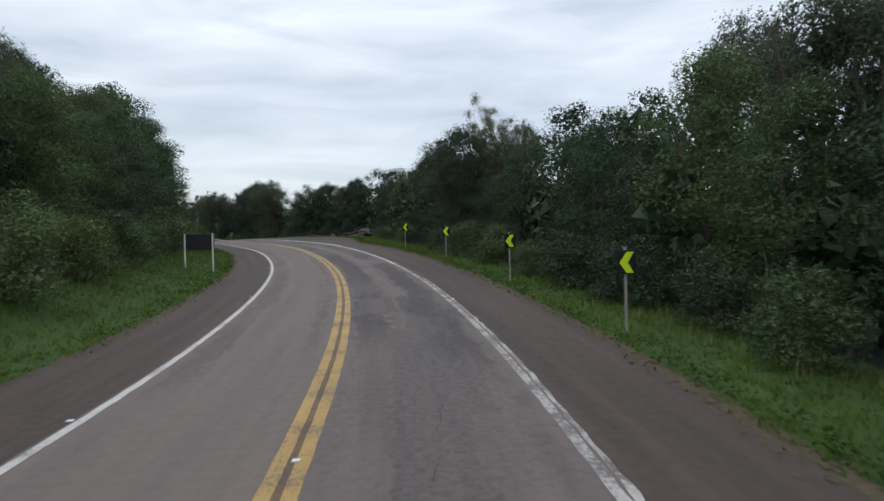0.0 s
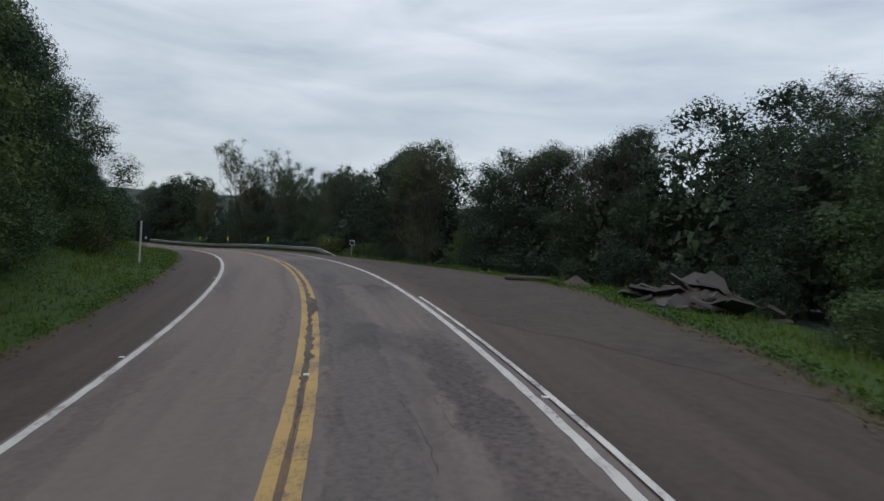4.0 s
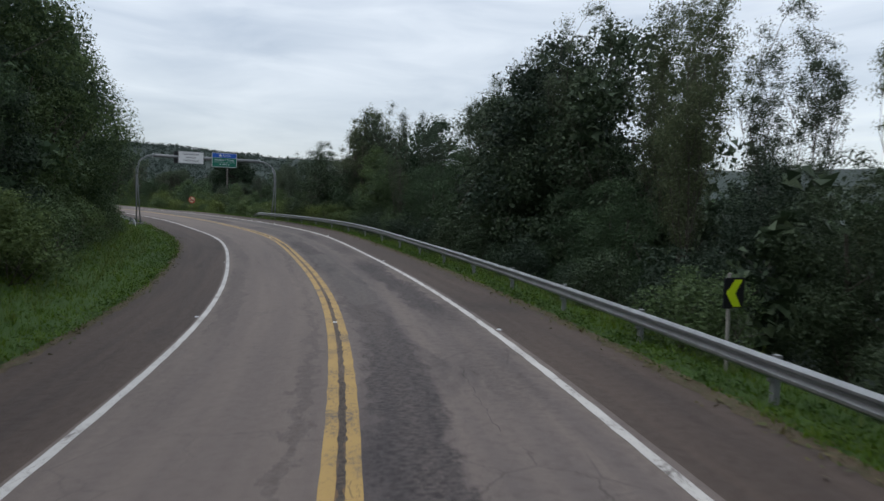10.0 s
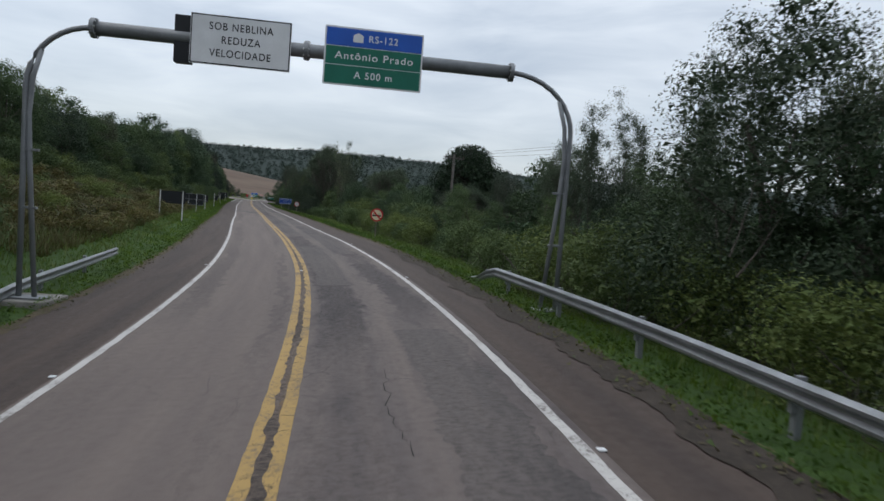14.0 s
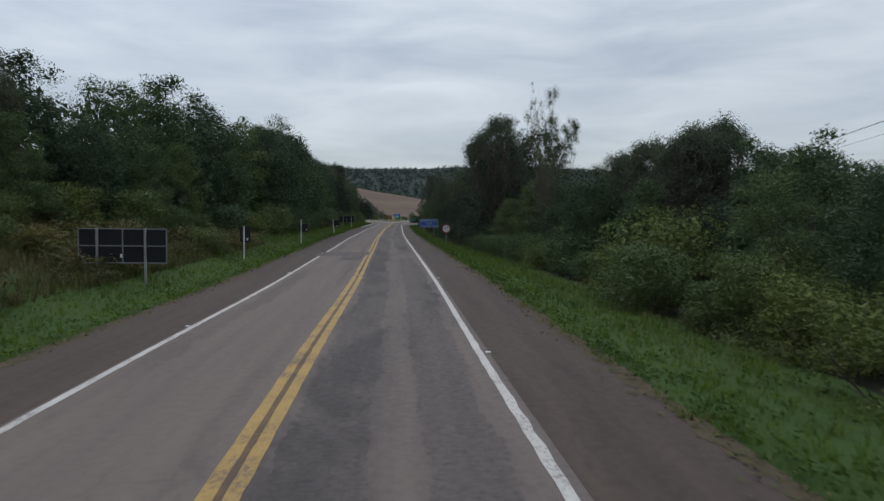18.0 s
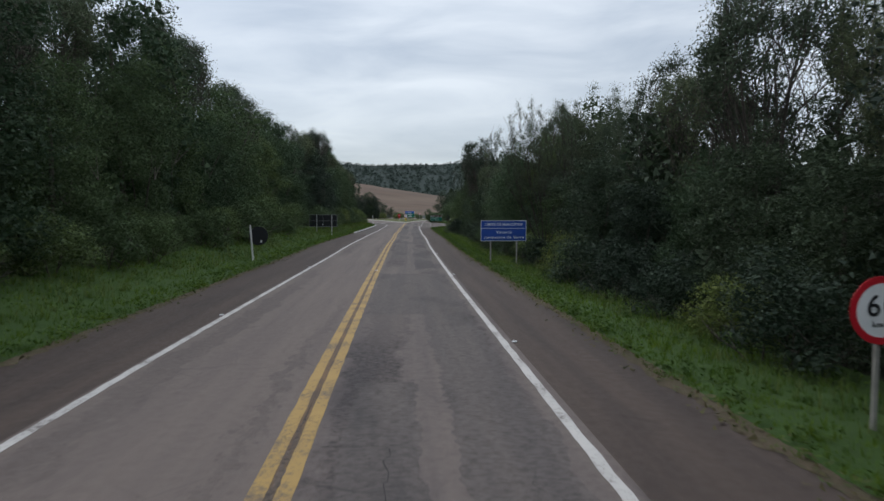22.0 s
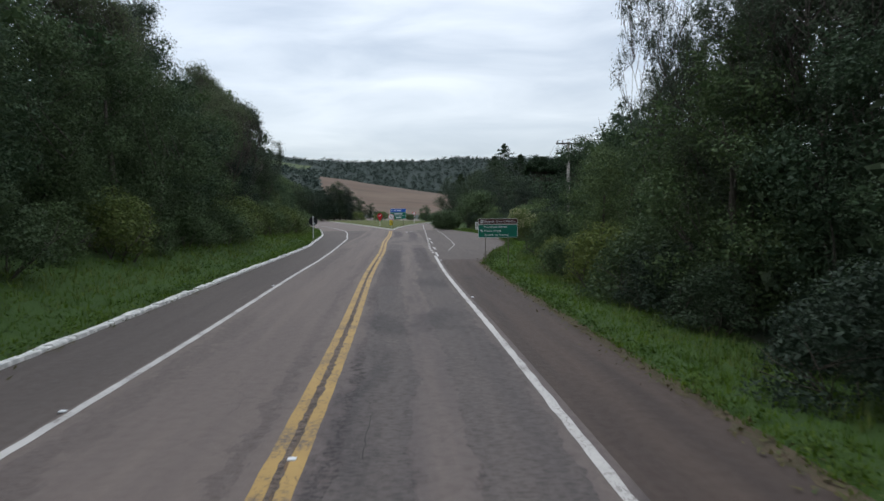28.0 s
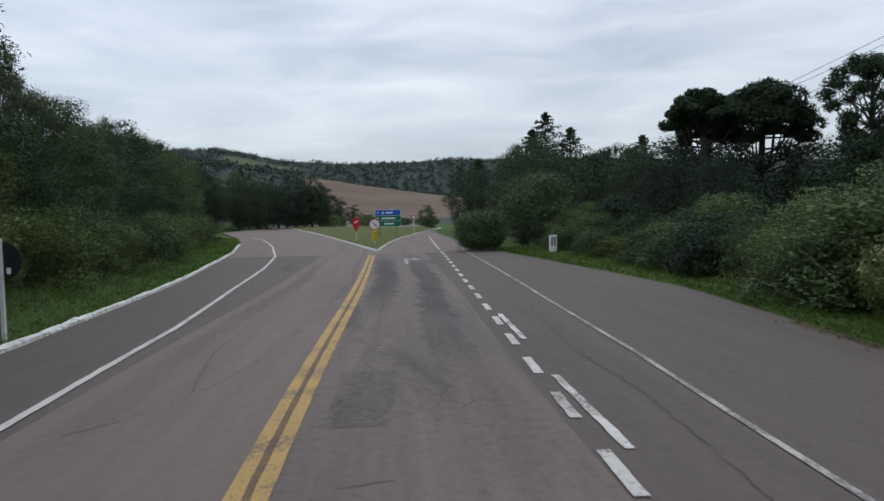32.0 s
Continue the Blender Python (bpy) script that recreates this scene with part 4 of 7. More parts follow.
# how much of that height is closed wood; above it the crowns are airy
SOLID_R = ([-60, 32, 40, 43, 54, 58, 62, 102, 104, 110, 112, 123, 127, 158, 164, 173, 177, 181, 184, 199, 203, 213, 217, 238, 250, 294, 298, 303, 308, 331, 335, 346, 350, 356, 359, 365, 368, 384, 387, 394, 398, 428, 431, 446, 450, 800],
          [0.95, 0.95, 0.95, 0.66, 0.66, 0.95, 0.95, 0.95, 0.75, 0.75, 0.95, 0.95, 0.6, 0.6, 0.55, 0.55, 0.9, 0.9, 0.77, 0.77, 0.93, 0.93, 0.76, 0.76, 0.9, 0.9, 0.75, 0.75, 0.95, 0.95, 0.56, 0.56, 0.95, 0.95, 0.75, 0.75, 0.95, 0.95, 0.72, 0.72, 0.95, 0.95, 0.72, 0.72, 0.95, 0.95])
SOLID_L = ([-60, 452, 456, 474, 478, 800], [0.95, 0.95, 0.62, 0.62, 0.95, 0.95])
BEHIND, BEHIND_SHADE = [], []


def woods(side, s0, s1):
    """Rows of bushes and trees along one side; the rows behind are joined into one mass later."""
    high, start, closed = (HIGH_R, FROM_R, SOLID_R) if side > 0 else (HIGH_L, FROM_L, SOLID_L)
    rows = ((3.4, 0.2, (0.20, 0.36)), (5.0, 2.4, (0.55, 0.92)), (5.4, 5.2, (0.90, 1.04)))
    for row, (gap, off, size) in enumerate(rows):
        off += (0.0, 0.5, 1.0)[row] if side > 0 else 0.0
        s = s0 + SEED.uniform(0, gap)
        while s < s1:
            h, firm = float(lerp(s, *high)), float(lerp(s, *closed))
            d = float(lerp(s, *start)) + off + SEED.normal() * (0.4 if row == 0 else 0.7)
            # stretches whose plants carry the woods' shade in their leaf colour
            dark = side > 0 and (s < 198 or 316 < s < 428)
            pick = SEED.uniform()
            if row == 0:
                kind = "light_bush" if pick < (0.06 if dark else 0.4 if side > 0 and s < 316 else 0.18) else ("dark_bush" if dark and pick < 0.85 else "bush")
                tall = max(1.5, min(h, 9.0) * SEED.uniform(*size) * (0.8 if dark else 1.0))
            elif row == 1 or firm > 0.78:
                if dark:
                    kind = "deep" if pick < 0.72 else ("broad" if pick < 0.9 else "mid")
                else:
                    kind = "broad" if pick < (0.5 if s < 430 else 0.25) else ("mid" if pick < 0.9 else "deep")
                tall = h * SEED.uniform(*size) * (firm if row == 1 else 1.0)
                if row == 2 and pick > 0.62:
                    kind = "crown"
            else:
                kind, tall = ("airy", "crown", "airy")[int(pick * 3)], h * SEED.uniform(*size)
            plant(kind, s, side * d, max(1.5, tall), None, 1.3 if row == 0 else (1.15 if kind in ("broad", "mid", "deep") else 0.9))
            s += gap * SEED.uniform(0.65, 1.35)
    for off, gap, size in ((3.4, 2.6, (0.38, 0.62)), (7.0, 2.8, (0.62, 0.88)), (10.5, 3.4, (0.72, 0.96)), (16.0, 4.6, (0.76, 0.98))):
        s = s0
        while s < s1:
            h = float(lerp(s, *high)) * SEED.uniform(*size) * float(lerp(s, *closed))
            if side > 0 and off > 9 and (314 < s < 343 or 50 < s < 72):
                h = min(h, 6.4 if off < 12 else 7.2)
            (BEHIND_SHADE if side > 0 and (28 < s < 205 or 316 < s < 428) else BEHIND).append((s, side * (float(lerp(s, *start)) + off + SEED.normal() * 0.7), h))
            s += gap * SEED.uniform(0.7, 1.3)
    # closed woods are filled up to their tops
    s = s0
    while side > 0 and s < s1:
        firm = float(lerp(s, *closed))
        if (firm > 0.88 or firm < 0.7) and not 230 < s < 330:
            (BEHIND_SHADE if 28 < s < 205 or 316 < s < 428 else BEHIND).append((s, float(lerp(s, *start)) + 5.6 + SEED.normal() * 0.5, float(lerp(s, *high)) * firm * SEED.uniform(0.84, 1.0)))
        s += 2.4 * SEED.uniform(0.7, 1.3)


def mass(name, label, spots, mat, per=280, leaf=(0.255, 0.080), kind="stuff", category="woods", flat=False):
    """Woods too far in to pick apart: uneven crowns of leaves, joined. Spots are s, d and height."""
    rng = np.random.default_rng(len(spots))
    where = np.array([(q[0], q[1], 0) for q in spots]) if flat else on_road([q[0] for q in spots], [q[1] for q in spots])
    zs = terrain(where[:, 0], where[:, 1])
    places, ways, deep = [], [], []
    for (x, y, _), z, (_, _, h) in zip(where, zs, spots):
        f = (np.arange(11) + 0.5) / 11
        w = np.arange(11) * 2.4 + rng.uniform(0, 6)
        r = 0.20 * h * np.sin(math.pi * (0.2 + 0.75 * f)) * rng.uniform(0.4, 1.15, 11)
        lobes = np.stack([r * np.cos(w), r * np.sin(w), h * (0.10 + 0.80 * f)], -1) + (x, y, z)
        p, o, i = lobed(rng, lobes, 0.135 * h * rng.uniform(0.75, 1.25, 11), int(per * (0.4 + h / 12)), int(per * 0.55))
        places.append(p)
        ways.append(o)
        deep.append(i)
    ob = new(name, leaf_mesh(name, np.concatenate(places), leaf[0], leaf[1], mat, rng, 0.2, np.concatenate(ways) * 0.9, np.concatenate(deep), 2.2))
    return tagged(ob, label, category, kind=kind)


woods(1, -14, 449)
woods(-1, -6, 540)
for k in range(44):
    s = 58 + k
    BEHIND_SHADE.append((s, float(lerp(s, *FROM_R)) + SEED.uniform(1.5, 9), SEED.uniform(5.0, 7.4)))
mass("woods_behind", "dark green woods behind the roadside trees", BEHIND, LEAF_DARK)
# this mass has its inner shade coloured into the leaves
mass("woods_behind", "woods behind the crash barrier, leaves coloured dark for their shade", BEHIND_SHADE, LEAF_SHADE)


def clear_unused():
    for ts in STOCK.values():
        for t in ts:
            if t.name in UNUSED:
                for o in (*t.children_recursive, t):
                    bpy.data.objects.remove(o)



# ---- signs ----
SIGN_BLUE = plain("sign_blue", (0.012, 0.055, 0.27), 0.45, 0.0, 0.2, 1.5)
SIGN_ROYAL = plain("sign_royal_blue", (0.010, 0.085, 0.42), 0.45, 0.0, 0.2, 1.5)
SIGN_GREEN = plain("sign_green", (0.004, 0.125, 0.082), 0.45, 0.0, 0.2, 1.5)
SIGN_BROWN = plain("sign_brown", (0.060, 0.020, 0.018), 0.45, 0.0, 0.2, 1.5)
SIGN_WHITE = plain("sign_white", (0.62, 0.63, 0.64), 0.5, 0.0, 0.15, 1.5)
SIGN_CREAM = plain("sign_faded_cream", (0.56, 0.50, 0.33), 0.5, 0.0, 0.15, 1.5)
SIGN_RED = plain("sign_red", (0.42, 0.012, 0.022), 0.45, 0.0, 0.2, 1.5)
SIGN_LIME = plain("sign_fluorescent_yellow_green", (0.50, 0.66, 0.015), 0.5, 0.0, 0.12, 2.0)
SIGN_YELLOW = plain("sign_yellow", (0.62, 0.46, 0.03), 0.5, 0.0, 0.15, 2.0)
SIGN_BLACK = plain("sign_black", (0.010, 0.011, 0.014), 0.55, 0.0, 0.3, 2.0)
LETTER = plain("lettering_white", (0.66, 0.68, 0.70), 0.5, 0.0, 0.18, 9.0)
LETTER_DARK = plain("lettering_black", (0.012, 0.012, 0.015), 0.55, 0.0, 0.2, 9.0)
POST_WHITE = plain("post_white_paint", (0.55, 0.55, 0.54), 0.6, 0.0, 0.3, 4.0)
POST_WOOD = plain("post_weathered_wood", (0.135, 0.118, 0.095), 0.85, 0.0, 0.4, 5.0)
POST_GREY = plain("post_grey_wood", (0.25, 0.24, 0.22), 0.85, 0.0, 0.4, 5.0)
STEEL = plain("galvanised_steel", (0.50, 0.51, 0.52), 0.38, 0.8, 0.25, 2.5)
STEEL_DULL = plain("dull_grey_steel", (0.21, 0.22, 0.23), 0.6, 0.35, 0.25, 2.0)
CONCRETE = plain("weathered_concrete", (0.24, 0.225, 0.205), 0.9, 0.0, 0.4, 2.0)
LIMEWASH = plain("limewashed_kerb", (0.76, 0.75, 0.72), 0.9, 0.0, 0.6, 5.0)
RUBBLE = asphalt("broken_asphalt", (0.042, 0.038, 0.037), (0.024, 0.022, 0.022), (0.060, 0.054, 0.051), 0.3)
WIRE = plain("black_cable", (0.012, 0.012, 0.013), 0.6)
CRACK = plain("crack_shadow_tar", (0.026, 0.025, 0.025), 0.9)
POLE_WOOD = plain("dark_pole_wood", (0.072, 0.064, 0.058), 0.85, 0.0, 0.4, 5.0)
CERAMIC = plain("brown_insulator", (0.050, 0.025, 0.018), 0.3)


def verge_at(s, d, turn=0.0):
    """A pose on the verge at s and d, square to the road: x to the driver's right, y ahead."""
    p = on_road(s, d)[0]
    z = p[2] + float(lie(np.array([s]), np.array([d]))[0])
    return pose(p[0], p[1], z, 0, 0, heading(s) + turn)


def letters(parent, text, x, z, high, mat, y=-0.020, wide=None):
    """A line of lettering on a sign's face, centred at x and z."""
    cu = bpy.data.curves.new("lettering", "FONT")
    cu.body, cu.align_x, cu.align_y, cu.extrude = text, "CENTER", "CENTER", 0.002
    cu.size, cu.space_character, cu.offset = high * 1.38, 1.16, high * 0.011
    tmp = bpy.data.objects.new("lettering", cu)
    me = bpy.data.meshes.new_from_object(tmp)
    bpy.data.objects.remove(tmp)
    me.materials.clear()
    me.materials.append(mat)
    ob = under(new("lettering", me), parent)
    fit = 1.0
    if wide:
        xs = [v.co.x for v in me.vertices]
        fit = min(1.25, wide / (max(xs) - min(xs)))
    ob.matrix_basis = pose(x, y, z, 90, 0, 0) @ Matrix.Diagonal((fit, 1, 1, 1))
    return ob


def plate(parent, name, x0, x1, z0, z1, mat, y0=-0.012, y1=0.012, round_=0.03, label=""):
    """A thin sign plate with rounded corners, its face towards -y."""
    bm, pts, n = fresh(), [], 4
    for cx, cz, a in ((x1 - round_, z1 - round_, 0), (x0 + round_, z1 - round_, 90), (x0 + round_, z0 + round_, 180), (x1 - round_, z0 + round_, 270)):
        pts += [(cx + round_ * math.cos(radians(a + 90 * k / n)), cz + round_ * math.sin(radians(a + 90 * k / n))) for k in range(n + 1)]
    front = [bm.verts.new((x, y0, z)) for x, z in pts]
    back = [bm.verts.new((x, y1, z)) for x, z in pts]
    bm.faces.new(front)
    bm.faces.new(back[::-1])
    for k in range(len(pts)):
        bm.faces.new((front[k], front[k - 1], back[k - 1], back[k]))
    return part(name, bm, mat, parent, label)


def disc(parent, name, x, z, r, mat, y0, y1, hole=0.0, sides=32):
    bm = fresh()
    ring = lambda rr, y: [bm.verts.new((x + rr * math.cos(k * math.tau / sides), y, z + rr * math.sin(k * math.tau / sides))) for k in range(sides)]
    a, b = ring(r, y0), ring(r, y1)
    if hole:
        c, e = ring(hole, y0), ring(hole, y1)
        for k in range(sides):
            j = (k + 1) % sides
            for q in ((a[k], a[j], c[j], c[k]), (b[k], b[j], e[j], e[k]), (a[k], a[j], b[j], b[k]), (c[k], c[j], e[j], e[k])):
                bm.faces.new(q)
    else:
        bm.faces.new(a)
        bm.faces.new(b[::-1])
        for k in range(sides):
            bm.faces.new((a[k], a[(k + 1) % sides], b[(k + 1) % sides], b[k]))
    return part(name, bm, mat, parent)


def shape(parent, name, pts, mat, y0=-0.020, y1=-0.012, label=""):
    """A flat figure on a sign, from its outline."""
    bm = fresh()
    a, b = [bm.verts.new((x, y0, z)) for x, z in pts], [bm.verts.new((x, y1, z)) for x, z in pts]
    bm.faces.new(a)
    bm.faces.new(b[::-1])
    for k in range(len(pts)):
        bm.faces.new((a[k], a[k - 1], b[k - 1], b[k]))
    return part(name, bm, mat, parent, label)


def post(parent, x, z1, mat, w=0.08, dep=0.08, z0=-0.45, y=0.055, lean=0.0):
    ob = part("post", box(fresh(), x - w / 2, x + w / 2, y - dep / 2, y + dep / 2, z0, z1, 0.008), mat, parent)
    if lean:
        ob.rotation_euler = (0, radians(lean), 0)
    return ob


def chevron_sign(s, d, turn=8, wood=POST_GREY, lean=0.0):
    t = thing("chevron_sign", "black curve sign with a yellow-green chevron on a wooden post", "road sign", "curve chevron signs", verge_at(s, d, turn))
    up = 0.17 if s < 100 else 0.0
    post(t, 0.0, 1.95 + up, wood, 0.055, 0.05, lean=lean)
    plate(t, "panel", -0.25, 0.25, 1.30 + up, 1.87 + up, SIGN_BLACK)
    shape(t, "chevron", [(0.19, 1.83 + up), (0.0, 1.83 + up), (-0.20, 1.58 + up), (-0.01, 1.33 + up), (0.18, 1.33 + up), (0.02, 1.58 + up)], SIGN_LIME)
    return t


for s, d in ((14.4, 6.75), (25.5, 6.85), (37.4, 6.85), (47.8, 6.75), (135.3, 7.35), (147.4, 6.75), (158.3, 7.1)):
    chevron_sign(s, d, 10 if s < 100 else 14, POST_GREY, -2.0 if s > 100 else 0.0)

small = thing("small_square_sign", "small black square sign with a white border on a pale post", "road sign", m=verge_at(111.0, 7.85, 8))
post(small, 0, 1.66, POST_GREY, 0.06, 0.05)
plate(small, "border", -0.22, 0.22, 1.28, 1.72, SIGN_WHITE, round_=0.04)
plate(small, "panel", -0.185, 0.185, 1.315, 1.685, SIGN_BLACK, -0.017, -0.012, 0.03)
shape(small, "symbol", [(-0.12, 1.60), (0.12, 1.60), (0.12, 1.575), (-0.12, 1.575)], SIGN_WHITE, -0.022, -0.017)
shape(small, "symbol", [(0.08, 1.57), (0.11, 1.57), (0.11, 1.50), (0.08, 1.50)], SIGN_WHITE, -0.022, -0.017)

no_pass = thing("no_overtaking_sign", "round red-rimmed sign with two black cars struck through", "road sign", m=verge_at(250.1, 7.18, 4))
post(no_pass, -0.02, 2.36, POST_WOOD, 0.065, 0.06, lean=1.6)
disc(no_pass, "face", 0, 1.86, 0.47, SIGN_CREAM, -0.012, 0.012)
disc(no_pass, "red_rim", 0, 1.86, 0.50, SIGN_RED, -0.020, -0.008, 0.395)
for cx in (-0.19, 0.19):
    shape(no_pass, "car_symbol", [(cx - 0.15, 1.76), (cx - 0.15, 1.87), (cx + 0.15, 1.87), (cx + 0.15, 1.76), (cx + 0.10, 1.76), (cx + 0.10, 1.72),
                                  (cx + 0.07, 1.72), (cx + 0.07, 1.76), (cx - 0.07, 1.76), (cx - 0.07, 1.72), (cx - 0.10, 1.72), (cx - 0.10, 1.76)], SIGN_BLACK, -0.018, -0.012)
    shape(no_pass, "car_symbol", [(cx - 0.12, 1.87), (cx - 0.10, 1.96), (cx + 0.10, 1.96), (cx + 0.12, 1.87), (cx + 0.10, 1.87), (cx + 0.085, 1.945), (cx - 0.085, 1.945), (cx - 0.10, 1.87)], SIGN_BLACK, -0.018, -0.012)
shape(no_pass, "red_bar", [(-0.35, 2.12), (-0.26, 2.20), (0.35, 1.60), (0.26, 1.52)], SIGN_RED, -0.024, -0.018)

limit = thing("speed_limit_sign", "round white speed limit sign with a red rim", "road sign", m=verge_at(327.9, 7.65, 2))
post(limit, 0, 1.9, POST_GREY, 0.06, 0.06)
disc(limit, "face", 0, 1.72, 0.44, SIGN_WHITE, -0.012, 0.012)
disc(limit, "red_rim", 0, 1.72, 0.46, SIGN_RED, -0.018, -0.008, 0.365)
letters(limit, "60", 0, 1.77, 0.30, LETTER_DARK)
letters(limit, "km/h", 0, 1.53, 0.085, LETTER_DARK)

border_sign = thing("municipal_limit_sign", "dark blue municipal limit sign with white lettering on two posts", "road sign", m=verge_at(359.1, 7.45, 1))
for x in (-0.8, 0.83):
    post(border_sign, x, 2.6, POST_GREY, 0.085, 0.085)
plate(border_sign, "border", -1.42, 1.42, 1.45, 2.72, SIGN_WHITE, round_=0.03)
plate(border_sign, "upper_panel", -1.39, 1.39, 2.25, 2.69, SIGN_BLUE, -0.016, -0.010, 0.02)
plate(border_sign, "lower_panel", -1.39, 1.39, 1.48, 2.225, SIGN_BLUE, -0.016, -0.010, 0.02)
letters(border_sign, "LIMITE DE MUNICÍPIOS", 0, 2.47, 0.165, LETTER, wide=2.32)
letters(border_sign, "Vacaria", 0.02, 2.00, 0.17, LETTER, wide=1.0)
letters(border_sign, "campestre da Serra", 0.02, 1.68, 0.165, LETTER, wide=2.5)

town_sign = thing("direction_sign", "green town direction sign under a brown panel on two posts", "road sign", m=verge_at(440.2, 6.58, 2) @ Matrix.Translation((0, 0, 0.05)))
for x in (-0.66, 0.58):
    post(town_sign, x, 2.4, POST_WOOD, 0.042, 0.042)
plate(town_sign, "brown_border", -1.06, 1.08, 2.20, 2.50, SIGN_WHITE, round_=0.03)
plate(town_sign, "brown_panel", -1.045, 1.065, 2.215, 2.485, SIGN_BROWN, -0.016, -0.010, 0.02)
plate(town_sign, "green_border", -1.06, 1.08, 1.48, 2.185, SIGN_WHITE, round_=0.03)
plate(town_sign, "green_panel", -1.045, 1.065, 1.495, 2.17, SIGN_GREEN, -0.016, -0.010, 0.02)
shape(town_sign, "pictogram", [(-0.94, 2.26), (-0.78, 2.26), (-0.78, 2.42), (-0.94, 2.42)], SIGN_WHITE, -0.020, -0.016)
shape(town_sign, "pictogram", [(-0.92, 2.37), (-0.85, 2.38), (-0.80, 2.30), (-0.86, 2.30)], SIGN_BLACK, -0.024, -0.020)
letters(town_sign, "Região Uva e Vinho", 0.11, 2.34, 0.115, LETTER, wide=1.66)
letters(town_sign, "Protásio Alves", -0.13, 2.05, 0.11, LETTER, wide=1.23)
letters(town_sign, "Nova Prata", -0.28, 1.84, 0.11, LETTER, wide=0.92)
letters(town_sign, "André da Rocha", -0.08, 1.62, 0.11, LETTER, wide=1.32)
shape(town_sign, "arrow", [(-0.94, 1.91), (-0.85, 1.91), (-0.875, 1.885), (-0.80, 1.81), (-0.835, 1.775), (-0.91, 1.85), (-0.94, 1.82)], SIGN_WHITE, -0.020, -0.016)


def board_back(s, d, wide, low, high, posts, ribs=0, turn=0.0, label="black back of a road sign board on two white posts", base_mat=POST_WHITE):
    """The unlit back of a board that faces the other way, its ribs and posts towards the camera."""
    t = thing("sign_board_back", label, "road sign", "backs of sign boards", verge_at(s, d, turn))
    plate(t, "panel", -wide / 2, wide / 2, low, high, SIGN_BLACK, 0.03, 0.05, 0.03)
    for x in posts:
        post(t, x, high + 0.03, base_mat, 0.085, 0.07, y=-0.035)
    for k in range(ribs):
        z = low + (high - low) * k / (ribs - 1)
        part("rib", box(fresh(), -wide / 2, wide / 2, 0.0, 0.028, z - 0.022, z + 0.022, 0.004), STEEL_DULL, t)
    if ribs:
        for x in (-wide / 2 + 0.02, 0.0, wide / 2 - 0.02):
            part("rib", box(fresh(), x - 0.02, x + 0.02, 0.004, 0.0275, low, high, 0.004), STEEL_DULL, t)
        plate(t, "sticker", -0.1, 0.0, low + 0.2, low + 0.34, SIGN_WHITE, 0.022, 0.03, 0.01)
    return t


board_back(40.4, -7.55, 1.75, 1.32, 2.25, (-0.78, 0.80), turn=-6)
board_back(257.5, -8.0, 1.95, 1.35, 2.35, (-0.9, 0.78))
board_back(283.4, -8.7, 3.3, 0.78, 2.08, (-0.92, 0.86), 3, label="dark back of a wide road sign with pale ribs", base_mat=STEEL)
board_back(394.4, -8.3, 3.2, 0.9, 2.25, (-0.72, 1.0), 3, label="dark back of a wide road sign with pale ribs", base_mat=STEEL)


def small_back(s, d, wide, low, high, top, round_=False, lean=0.0, off=0.0, side=1):
    t = thing("road_sign", "black back of a small road sign on a pale post", "road sign", "backs of small signs", verge_at(s, d))
    if round_:
        disc(t, "panel", off, (low + high) / 2, wide / 2, SIGN_BLACK, 0.03, 0.045)
    else:
        plate(t, "panel", off - wide / 2, off + wide / 2, low, high, SIGN_BLACK, 0.03, 0.045, 0.04)
    plate(t, "sticker", off + 0.10 * side, off + 0.19 * side, low + 0.14, low + 0.28, SIGN_WHITE, 0.022, 0.03, 0.01) if side > 0 else None
    post(t, 0, top, POST_WHITE, 0.085, 0.07, y=-0.015, lean=lean)


small_back(95.3, -7.45, 0.66, 1.15, 2.2, 2.22, off=0.1)
small_back(298.9, -7.6, 0.64, 1.1, 2.08, 2.12, off=0.06)
small_back(321.3, -7.14, 0.55, 1.2, 2.0, 2.42, off=0.35)
small_back(356.1, -7.12, 1.05, 0.95, 2.0, 2.1, True, -4.0, 0.3)
small_back(491.3, -11.8, 1.0, 0.8, 1.8, 1.9, True)
small_back(469.5, -7.3, 0.86, 1.42, 2.28, 2.36, True)

# ---- the gantry over the road ----
gantry = thing("sign_gantry", "grey steel sign gantry arching over both lanes", "sign gantry", m=pose(-134.28, 149.14, 0.0, 0, 0, 78.2))
BEAM = 6.64
part("beam", tube(fresh(), [(-4.9, 0, BEAM), (5.4, 0, BEAM)], 0.17, 20), STEEL_DULL, gantry, smooth=True)
for x in (-4.9, 0.15, 5.4):
    part("flange", tube(fresh(), [(x - 0.05, 0, BEAM), (x + 0.05, 0, BEAM)], 0.24, 20), STEEL_DULL, gantry)
    for k in range(8):
        w = k * math.tau / 8
        part("bolt", tube(fresh(), [(x - 0.08, 0.205 * math.cos(w), BEAM + 0.205 * math.sin(w)), (x + 0.08, 0.205 * math.cos(w), BEAM + 0.205 * math.sin(w))], 0.02, 6), STEEL, gantry)
